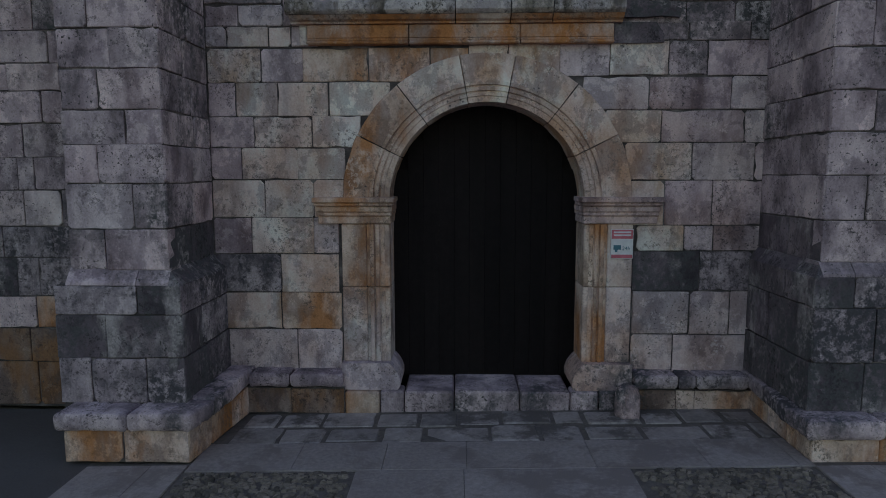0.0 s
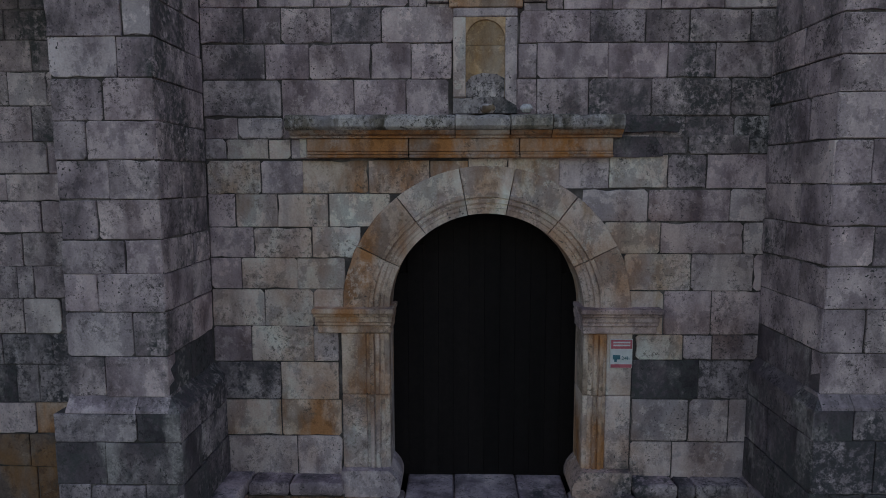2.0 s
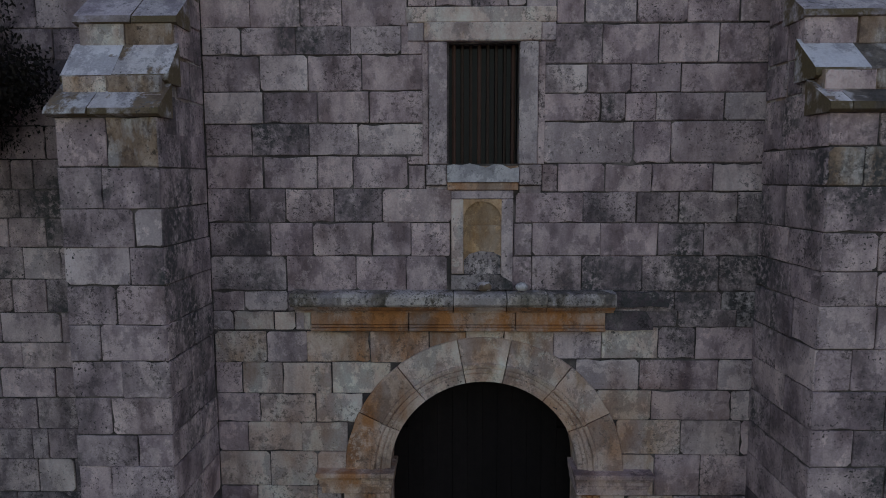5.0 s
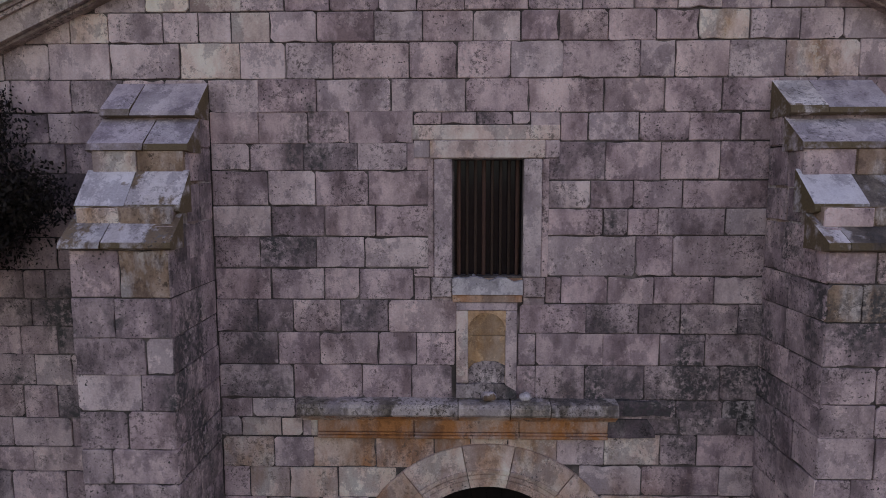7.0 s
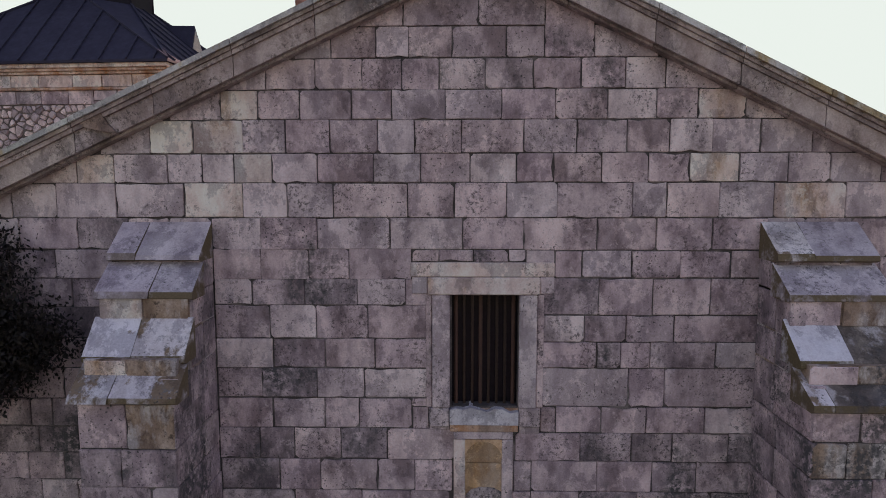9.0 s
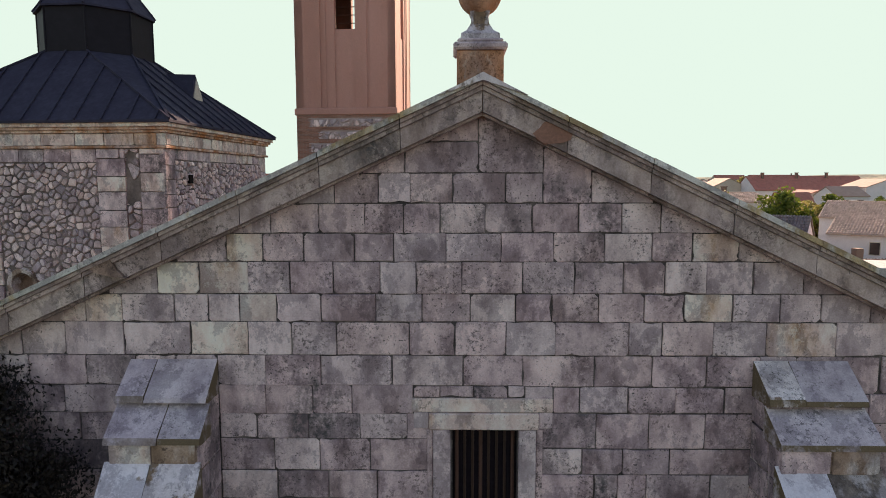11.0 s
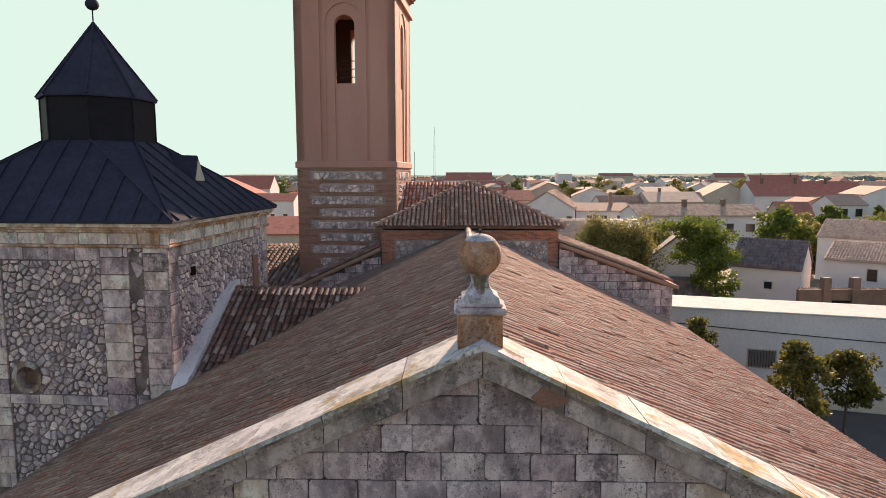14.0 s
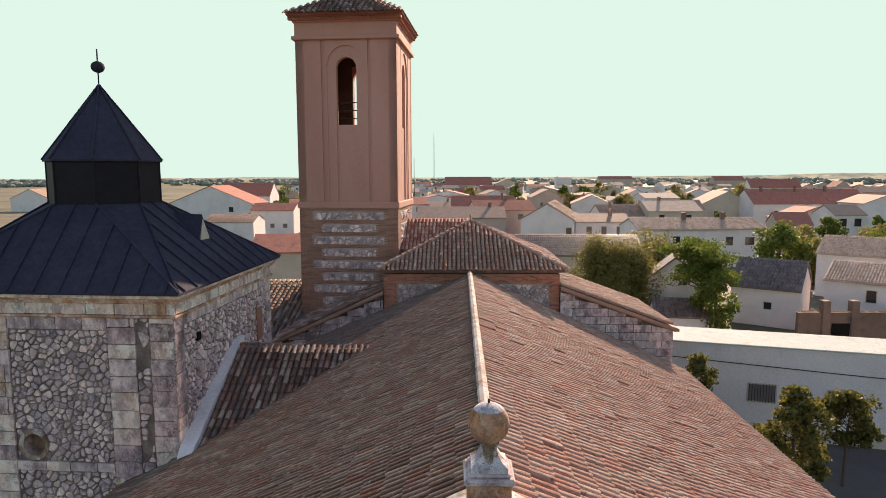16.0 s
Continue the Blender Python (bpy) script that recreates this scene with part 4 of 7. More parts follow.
def foot_bench(s, out_x, in_x, wall_x, front_y, back_y, seat_x, seat_wall):
    """The bench round a buttress: along its front from out_x to in_x, then back to wall_x at the wall. s: +1 where the door lies towards +x."""
    th = bench((out_x + in_x) / 2, front_y)
    lo, hi = sorted((out_x, in_x))
    part("core", Build().box(lo + 0.02, hi - 0.02, front_y + 0.02, back_y, 0, 0.3).prism([(in_x - s * 0.02, front_y + 0.02), (wall_x - s * 0.02, -0.14), (wall_x - s * 0.2, -0.14), (in_x - s * 0.2, front_y + 0.02)], 0, 0.3, "z"), MORTAR, th)
    laid(Plane((0, front_y, 0), (1, 0, 0), (0, -1, 0)), [(0.0, 0.30, ((lo + hi) / 2 - 0.03,))], lo, hi, foot_pick, th, 0.8)
    d = Vector((wall_x - in_x, -0.16 - front_y, 0))
    side = Plane((in_x, front_y, 0) if s > 0 else (wall_x, -0.16, 0), d if s > 0 else -d, (s * d.y, -s * d.x, 0))
    laid(side, [(0.0, 0.29, (0.4, 0.78))], 0, d.length, foot_pick, th, 0.6)
    mid = out_x + s * 0.58
    fy = front_y - 0.06
    edge = lambda y: seat_x + (seat_wall - seat_x) * (y - fy) / (-0.2 - fy)
    def put(pts):
        seat_slab(th, pts if s > 0 else pts[::-1], 0.30, 0.462 + rng.uniform(-0.012, 0.008))
    put([(out_x - s * 0.04, fy), (mid, fy), (mid, back_y), (out_x - s * 0.04, back_y)])
    put([(mid + s * 0.006, fy), (edge(fy) - s * 0.05, fy), (edge(back_y), back_y), (mid + s * 0.006, back_y)])
    cuts = (back_y + 0.004, -0.55, -0.0)
    for a, b in zip(cuts, cuts[1:]):
        put([(in_x - s * 0.22, a + 0.004), (edge(a), a + 0.004), (edge(min(b, -0.2)), b), (wall_x - s * 0.28, b)])


foot_bench(1, -3.29, -2.22, -2.08, -1.30, -1.0, -2.12, -2.05)
foot_bench(-1, 4.1, 2.97, 3.01, -1.37, -1.09, 2.84, 2.98)

# ---- the portal ----
portal = thing("portal", "round-arched cream and ochre stone portal with moulded imposts", "portal", (DOOR_X, -0.05, 0))
angles = [0, 27, 52, 79, 101, 128, 153, 180]
for a0, a1 in zip(angles, angles[1:]):
    b = Build()
    D = DOOR_HALF
    prof = ((D - 0.005, 0.5), (D - 0.005, -0.006), (D + 0.05, -0.010), (D + 0.054, -0.022), (D + 0.085, -0.024), (D + 0.089, -0.014), (D + 0.10, -0.014), (D + 0.104, -0.032), (D + 0.14, -0.036),
            (D + 0.144, -0.022), (D + 0.155, -0.022), (D + 0.16, -0.044), (D + 0.195, -0.050), (D + 0.20, -0.036), (D + 0.215, -0.032), (1.44, -0.034), (1.449, -0.026), (1.449, 0.05))
    n = 8
    rows = []
    for i in range(n + 1):
        t = radians(a0 + 0.25 + (a1 - a0 - 0.5) * i / n)
        wob = rng.uniform(-0.006, 0.006)
        rows.append([(DOOR_X + (r + (wob if r > 1.4 else 0)) * math.cos(t), y, SPRING + r * math.sin(t)) for r, y in prof])
    m = len(prof)
    b.add([p for r in rows for p in r], [(i * m + k, i * m + (k + 1) % m, (i + 1) * m + (k + 1) % m, (i + 1) * m + k) for i in range(n) for k in range(m)]
          + [tuple(range(m)), tuple(n * m + k for k in range(m - 1, -1, -1))])
    part("voussoir", b, CREAM if a0 not in (128, 153) else OCHRE, portal)
for s in (-1, 1):
    inner_x, outer_x = DOOR_X + s * (DOOR_HALF - 0.005), DOOR_X + s * 1.468
    split = inner_x + s * 0.235
    for z0, z1, tone in ((0.52, 1.30, CREAM if s < 0 else LIMESTONE_PALE), (1.306, 1.945, OCHRE if s < 0 else CREAM)):
        lo, hi = sorted((split + s * 0.002, outer_x))
        part("jamb", Build().box(lo, hi, -0.026, 0.3, z0, z1, 0.008), tone, portal)
        lo, hi = sorted((inner_x, split))
        jamb = part("jamb", Build().box(lo, hi, -0.024, 0.5, z0, z1, 0.008), OCHRE if s > 0 or z0 > 1 else CREAM, portal)
        for d0, d1, out in ((0.05, 0.09, 0.032), (0.105, 0.145, 0.040), (0.16, 0.20, 0.047)):
            q0, q1 = sorted((inner_x + s * d0, inner_x + s * d1))
            part("moulding", Build().box(q0, q1, -out, 0.0, z0 + 0.002, z1 - 0.002, 0.005), OCHRE if s > 0 or z0 > 1 else CREAM, jamb)
    q0, q1 = sorted((inner_x - s * 0.1, outer_x + s * 0.01))
    part("jamb_base", Build().prism([(q0 + 0.03, 0.245), (q1, 0.245), (q1, 0.52), (q0 + 0.115, 0.525), (q0 + 0.075, 0.49), (q0 + 0.025, 0.42), (q0, 0.35), (q0, 0.28)] if s > 0 else [(q0, 0.245), (q1 - 0.03, 0.245), (q1, 0.28), (q1, 0.35), (q1 - 0.025, 0.42), (q1 - 0.075, 0.49), (q1 - 0.115, 0.525), (q0, 0.52)], -0.12, 0.45), LIMESTONE_PALE, portal)
    ia, ib = sorted((inner_x - s * 0.055, DOOR_X + s * 1.74))
    imp = Build()
    for z0, z1, out in ((1.95, 2.03, 0.05), (2.03, 2.07, 0.075), (2.07, 2.13, 0.09), (2.13, 2.165, 0.12), (2.165, 2.215, 0.15)):
        imp.box(ia + (0.15 - out) * 0.4, ib - (0.15 - out) * 0.4, -out, 0.42 if z0 < 2.1 else 0.3, z0, z1, 0.008)
    part("impost", imp, OCHRE if s < 0 else LIMESTONE, portal)
# entablature over the arch
corn_x = (-1.59, 0.04, 0.57, 0.97, 1.65)
for a, b in zip(corn_x, corn_x[1:]):
    w = rng.uniform(-0.008, 0.008)
    n = max(3, int((b - a) / 0.09))
    us = [a + 0.004 + (b - a - 0.009) * i / n for i in range(n + 1)]
    prof = ((0.1, 3.965), (-0.165, 3.965), (-0.19, 3.985), (-0.20 + w, 4.0), (-0.20 + w, 4.065), (-0.18, 4.098), (-0.12, 4.112), (0.1, 4.118))
    v = []
    for i, u in enumerate(us):                # the edge eaten away unevenly
        bite = rng.choice((0, 0, 0.006, 0.012, 0.03)) * rng.random()
        v += [(u, y + (bite if y < -0.1 else 0), zz - (bite * 0.5 if zz > 4.05 else 0)) for y, zz in prof]
    m = len(prof)
    part("cornice_block", Build().add(v, [(i * m + k, i * m + (k + 1) % m, (i + 1) * m + (k + 1) % m, (i + 1) * m + k) for i in range(n) for k in range(m)] + [tuple(range(m)), tuple(n * m + k for k in range(m))]), MOSSY, portal, "mossy weathered cornice block")
    part("cornice_bed", Build().prism([(-0.075, 3.892), (-0.08, 3.91), (-0.115, 3.925), (-0.15, 3.962), (0.1, 3.962), (0.1, 3.892)], a + 0.03 if a < -1.5 else a + 0.004, b - 0.005, "x"), RUST, portal)
for a, b in zip((-1.41, -0.41, 0.67), (-0.418, 0.662, 1.57)):
    bl = Build().box(a, b, -0.05, 0.1, 3.762, 3.89, 0.006).box(a, b, -0.062, 0.1, 3.735, 3.758, 0.005).box(a, b, -0.085, 0.1, 3.70, 3.732, 0.01)
    part("frieze_block", bl, RUST, portal)
part("frieze_block", Build().box(-1.49, -1.416, -0.02, 0.1, 3.70, 3.90, 0.008), CREAM, portal)
# what is left of the entablature beyond its broken end
ragged = [(1.655, 3.945), (1.84, 3.94), (2.02, 3.955), (2.2, 3.94), (2.21, 4.02), (2.13, 4.05), (2.07, 4.10), (1.9, 4.09), (1.78, 4.108), (1.655, 4.10)]
part("broken_cornice", Build().prism(ragged, -0.045, 0.05), LIMESTONE_BLACK, portal, "blackened broken end of the cornice")
part("broken_frieze", Build().prism([(1.576, 3.705), (1.8, 3.70), (2.06, 3.71), (2.06, 3.78), (1.98, 3.9), (1.576, 3.905)], -0.03, 0.05), LIMESTONE_BLACK, portal)
# threshold
steps_th = thing("threshold", "worn grey stone door sill blocks", "step", (DOOR_X, -0.1, 0))
for a, b in zip((-1.09, -0.73, -0.48, 0.03, 0.70, 1.21, 1.50), (-0.73, -0.48, 0.03, 0.70, 1.21, 1.50, 1.84)):
    part("sill_block", Build().box(a + 0.005, b - 0.006, -0.15 - rng.uniform(0, 0.02), 0.6 if -0.5 <= a < 1.2 else 0.05, -0.02, 0.25 + rng.uniform(-0.012, 0.012), 0.018), LIMESTONE_DARK if a > -1 else OCHRE, steps_th)
# leaf of the door
door = thing("door_1", "closed black wooden double church door", "door", (DOOR_X, 0.35, SILL), kind="structure")
for s in (-1, 1):
    n = 6
    w = (DOOR_HALF + 0.0) / n
    leaf = Build()
    for i in range(n):
        a = DOOR_X + s * (i * w + 0.001)
        b = DOOR_X + s * ((i + 1) * w - 0.001)
        lo, hi = sorted((a, b))
        far = max(abs(lo - DOOR_X), abs(hi - DOOR_X))
        top = SPRING + math.sqrt(max(0.0, (DOOR_HALF + 0.05) ** 2 - far ** 2))
        leaf.box(lo, hi, 0.40, 0.45, SILL - 0.02, top, 0.002)
    part("door_leaf", leaf, DOOR_WOOD, door)
part("door_back", Build().box(-0.9, 1.6, 0.455, 0.5, 0, 3.4), DOOR_WOOD, door)

# ---- gable coping, finial ----
cop = thing("gable_coping", "moulded limestone coping along the gable with mossy stains", "coping", (APEX_X, 0, APEX_Z))


def raking(x0, x1, lower, upper, y0, y1, name, material):
    b = Build()
    b.prism([(x0, rake(x0) - lower), (x1, rake(x1) - lower), (x1, rake(x1) - upper), (x0, rake(x0) - upper)], y0, y1)
    return part(name, b, material, cop)


for s, end, n in ((-1, WALL_L, 11), (1, WALL_R, 11)):
    xs = [APEX_X + (end - APEX_X) * i / n for i in range(n + 1)]
    for i in range(n):
        a, b = sorted((xs[i] + (0.004 if s > 0 else -0.004), xs[i + 1] - (0.004 if s > 0 else -0.004)))
        raking(a, b, 0.055, rng.uniform(-0.006, 0.006), -0.27, 0.52, "coping_slab", COPING_TOP)
        raking(a, b, 0.095, 0.058, -0.235, 0.3, "coping_mould", COPING_FACE)
        raking(a, b, 0.14, 0.098, -0.212, 0.3, "coping_mould", COPING_FACE)
        raking(a, b, 0.34, 0.142, -0.185 + rng.uniform(-0.004, 0.004), 0.3, "coping_bed", COPING_FACE)
        raking(a, b, 0.37, 0.342, -0.12, 0.3, "coping_fillet", COPING_FACE)
    raking(*sorted((APEX_X, end)), 0.5, 0.06, 0.3, 0.5, "coping_back", LIMESTONE)
patch_ring = [(0.97 + 0.18 * math.cos(i * 0.524) * (1 + 0.12 * math.sin(i * 2.3)), 9.56 + 0.11 * math.sin(i * 0.524) * (1 + 0.15 * math.cos(i * 1.7))) for i in range(12)]
part("mortar_patch", Build().prism(patch_ring, -0.198, 0.0), BRICK, cop, "brown mortar patch")
part("broken_edge", Build().prism([(-3.60, 8.28), (-3.45, 8.35), (-3.37, 8.35), (-3.31, 8.25), (-3.22, 8.16), (-3.38, 8.18), (-3.54, 8.22)], -0.222, 0.0), BROWN_FOOT, cop, "broken edge showing brick under the coping")
part("apex_block", Build().prism([(APEX_X - 0.42, APEX_Z - 0.2), (APEX_X, APEX_Z + 0.012), (APEX_X + 0.42, APEX_Z - 0.2), (APEX_X, APEX_Z - 0.06)], -0.29, 0.0), SLAB_WHITE, cop)

fin = thing("finial", "weathered stone ball finial with lichen on a square pedestal", "finial", (0.3, 0.08, 9.9))
FX, FY = 0.27, 0.12
part("pedestal", Build().box(FX - 0.225, FX + 0.225, FY - 0.22, FY + 0.22, 9.72, 10.36, 0.012), BALL_STONE, fin)
part("pedestal_cap", Build().box(FX - 0.26, FX + 0.26, FY - 0.26, FY + 0.26, 10.36, 10.43, 0.02).box(FX - 0.22, FX + 0.22, FY - 0.22, FY + 0.22, 10.43, 10.47, 0.015), LIMESTONE_PALE, fin)
neck = Build().add([(FX + sx * r, FY + sy * r, zz) for r, zz in ((0.19, 10.47), (0.185, 10.52), (0.13, 10.56), (0.09, 10.63), (0.08, 10.70), (0.1, 10.75)) for sx, sy in ((-1, -1), (1, -1), (1, 1), (-1, 1))],
                   [(k * 4 + i, k * 4 + (i + 1) % 4, k * 4 + 4 + (i + 1) % 4, k * 4 + 4 + i) for k in range(5) for i in range(4)])
part("neck", neck, SLAB_WHITE, fin)
part("ball", Build().turn([(0.215 * math.sin(math.pi * (i + 0.3) / 20.6), 10.93 - 0.215 * math.cos(math.pi * (i + 0.3) / 20.6)) for i in range(21)], FX, FY, 28), BALL_STONE, fin, smooth=True)
part("lichen_cap", Build().turn([(0.2185 * math.sin(a), 10.93 + 0.2185 * math.cos(a)) for a in (0.80, 0.74, 0.6, 0.45, 0.3, 0.15, 0.02)], FX, FY, 28), SLAB_WHITE, fin, "white lichen crust on top", smooth=True)
part("spike", Build().rod((FX, FY, 11.12), (FX, FY, 11.19), 0.012), IRON, fin)

# ---- window and niche over the portal ----
win = thing("window_1", "small rectangular barred window in a plain raised stone frame", "window", (0.34, 0, 5.38), kind="structure")
for b, tone in ((Build().box(-0.20, -0.02, -0.045, 0.4, 5.375, 6.55, 0.010), LIMESTONE_PALE), (Build().box(0.685, 0.865, -0.045, 0.4, 5.375, 6.55, 0.010), LIMESTONE_PALE), (Build().box(-0.24, 0.89, -0.05, 0.4, 6.555, 6.73, 0.010), CREAM),
          (Build().box(-0.262, -0.204, -0.02, 0.2, 5.375, 6.55, 0.006), LIMESTONE), (Build().box(0.869, 0.935, -0.02, 0.2, 5.375, 6.55, 0.006), LIMESTONE),
          (Build().box(-0.42, 1.035, -0.022, 0.2, 6.735, 6.88, 0.008), CREAM), (Build().box(-0.40, -0.244, -0.018, 0.2, 6.56, 6.731, 0.008), LIMESTONE_PALE), (Build().box(0.894, 1.035, -0.018, 0.2, 6.56, 6.731, 0.008), LIMESTONE_PALE),
          (Build().box(-0.23, -0.025, -0.04, 0.3, 5.17, 5.37, 0.010), LIMESTONE_PALE), (Build().box(0.69, 0.91, -0.04, 0.3, 5.17, 5.37, 0.010), LIMESTONE_PALE)):
    part("frame_block", b, tone, win)
sill_top = [(-0.02, 5.36), (0.04, 5.375), (0.12, 5.365), (0.2, 5.385), (0.3, 5.36), (0.36, 5.34), (0.44, 5.375), (0.52, 5.37), (0.6, 5.33), (0.685, 5.345)]
part("window_sill", Build().prism([(-0.02, 5.2)] + sill_top + [(0.685, 5.2)], -0.065, 0.2), SLAB_WHITE, win, "crumbling whitish sill")
part("window_sill", Build().box(-0.018, 0.683, -0.045, 0.3, 5.12, 5.197, 0.008).box(-0.018, 0.683, 0.0, 0.3, 5.197, 5.36), OCHRE, win)
for i in range(8):
    x = 0.045 + i * 0.0843
    part("bar", Build().rod((x, 0.1, 5.36), (x, 0.1, 6.56), 0.016 if i not in (0, 3, 7) else 0.02), RUSTY_BAR if i in (0, 3, 7) else IRON, win)
part("pane", Build().box(-0.02, 0.70, 0.15, 0.18, 5.36, 6.56), PANE_BROWN, win)
niche = thing("niche", "shallow round-headed ochre stained stone niche panel", "niche", (0.33, 0, 4.1))
for a, b, z0, z1 in ((0.02, 0.14, 4.28, 5.03), (0.52, 0.635, 4.16, 5.03), (0.02, 0.635, 5.034, 5.116)):
    part("panel_strip", Build().box(a, b, -0.035, 0.1, z0, z1, 0.008), LIMESTONE_PALE if z0 > 5 or a > 0.1 else CREAM, niche)
arch = Build()
prof = [(0.33 + 0.19 * math.cos(radians(180 - 15 * i)), 4.82 + 0.19 * math.sin(radians(15 * i))) for i in range(13)]
arch.prism([(0.14, 5.03), (0.14, 4.82)] + prof[1:-1] + [(0.52, 4.82), (0.52, 5.03)], -0.028, 0.05)
part("niche_head", arch, NICHE_STONE, niche)
part("niche_back", Build().box(0.13, 0.53, -0.010, 0.06, 4.28, 4.77), NICHE_STONE, niche)
part("niche_back", Build().box(0.13, 0.53, -0.006, 0.06, 4.774, 5.02), NICHE_STONE, niche)
part("niche_block", Build().prism([(0.144, 4.28), (0.516, 4.28), (0.516, 4.46), (0.44, 4.50), (0.30, 4.51), (0.2, 4.48), (0.144, 4.42)], -0.025, 0.05), SPECKLED, niche, "broken speckled block at the niche's foot")
part("niche_foot", Build().prism([(0.02, 4.125), (0.64, 4.125), (0.63, 4.2), (0.5, 4.275), (0.3, 4.285), (0.12, 4.265), (0.02, 4.27)], -0.05, 0.1), SPECKLED, niche, "lichened foot of the niche")
for x, zz, w in ((0.35, 4.125, 0.075), (0.72, 4.125, 0.06)):
    tagged(part("stone_fragment", Build().box(x - w, x + w, -0.16, -0.05, zz, zz + 0.08, 0.028), SLAB_WHITE), "loose whitish stone fragment lying on the cornice", "stone", "stones on the cornice")


# ---- clay tile roofs ----
def tile_shape(length, r0, r1, n=4, tall=1.0, rise=0.034):
    """One cover tile: a tapered half barrel, open below; x across, y down the slope, z up."""
    v = []
    for y, r, lift in ((0.0, r0, 0.0), (length, r1, rise)):
        v += [(r * math.cos(math.pi * i / n), y, lift + tall * r * math.sin(math.pi * i / n)) for i in range(n + 1)]
    t = 0.014
    v += [((r1 - t) * math.cos(math.pi * i / n), length, rise + tall * (r1 - t) * math.sin(math.pi * i / n)) for i in range(n + 1)]
    m = n + 1
    f = [(i, i + 1, m + i + 1, m + i) for i in range(n)] + [(m + i, m + i + 1, 2 * m + i + 1, 2 * m + i) for i in range(n)]
    return v, f


def tile_kind(*shape):
    v, f = tile_shape(*shape)
    me = bpy.data.meshes.new("tile")
    me.from_pydata(v, [], f)
    me.materials.append(TILE)
    return v, f, me


TV, TF = tile_shape(0.40, 0.072, 0.088)
SMALL = tile_kind(0.40, 0.062, 0.075, 5, 1.1)
BARREL = tile_kind(0.40, 0.085, 0.102, 5, 1.1)     # broad covers, as on the small roofs
NARROW = tile_kind(0.46, 0.062, 0.072, 6, 1.0)
SLIM = tile_kind(0.42, 0.034, 0.040, 6, 0.75, 0.014)      # those of the slope turned from the sun: lichen-grey, darkened further for its shade
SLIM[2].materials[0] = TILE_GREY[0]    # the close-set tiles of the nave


def tile_field(name, parent, origin, across, down, cols, rows, keep, pitch=0.205, show=0.30, material=None, near=None, label="", head=None, fall=None, shape=BARREL, sink=0.0):
    """Cover tiles over a slope. near(p): whether a tile is close enough to be a part of its own."""
    o, a, d = Vector(origin), Vector(across).normalized(), Vector(down).normalized()
    up = a.cross(d).normalized()
    if up.z < 0:
        up = -up
    TV, TF, tile_mesh = shape
    rest, single = Build(), 0
    r = random.Random(len(name) + cols * 31 + rows)
    for c in range(cols):
        wave = 0.012 * math.sin(c * 0.9)
        start = o + a * ((c + 0.5) * pitch)
        if head is not None:
            y = start.y
            start, d = head(y), fall(y).normalized()
            up = a.cross(d).normalized()
            up = up if up.z > 0 else -up
        for k in range(rows):
            p = start + a * r.uniform(-0.008, 0.008) + d * (k * show + wave + r.uniform(-0.018, 0.018))
            if not keep(p):
                continue
            tilt = r.uniform(-0.03, 0.03)
            ax = (a + d * tilt).normalized()
            dn = (d - a * tilt).normalized()
            if ax.cross(dn).dot(up) < 0:
                ax = -ax
            z = r.uniform(0.0, 0.014) - (sink if c % 2 else 0.0) + (0.03 if shape is not SLIM and r.random() < 0.02 else 0)
            m = Matrix(((ax.x, dn.x, up.x, p.x + up.x * z), (ax.y, dn.y, up.y, p.y + up.y * z), (ax.z, dn.z, up.z, p.z + up.z * z), (0, 0, 0, 1)))
            if near is not None and single < 298 and near(p):
                t = new("tile", tile_mesh)
                t.parent = parent
                t.matrix_parent_inverse = parent.matrix_basis.inverted()
                t.matrix_basis = m
                single += 1
            else:
                rest.add([tuple(m @ Vector(q)) for q in TV], TF)
    if rest.v:
        me = bpy.data.meshes.new(name)
        me.from_pydata(rest.v, [], rest.f)
        me.materials.append(material or TILE_JOINED)
        ob = new(name, me)
        ob.parent = parent
        ob.matrix_parent_inverse = parent.matrix_basis.inverted()
        tagged(ob, label, kind="stuff")


# ---- nave: ridge along the church, two slopes ----
RX0, RX1, RZ, RZ1 = 0.36, 0.58, 9.88, 9.45      # ridge line at the gable and at the crossing
NAVE_END = 19.6
EAVE_R, EAVE_L = 9.4, -8.7


def ridge_x(y):
    return RX0 + (RX1 - RX0) * y / NAVE_END


def ridge_z(y):
    return RZ + (RZ1 - RZ) * y / NAVE_END


def nave_z(x, y):
    rx, rz = ridge_x(y), ridge_z(y)
    return rz - ((rz - 5.42) / (EAVE_R - rx) * (x - rx) if x > rx else (rz - 5.55) / (rx - EAVE_L) * (rx - x))


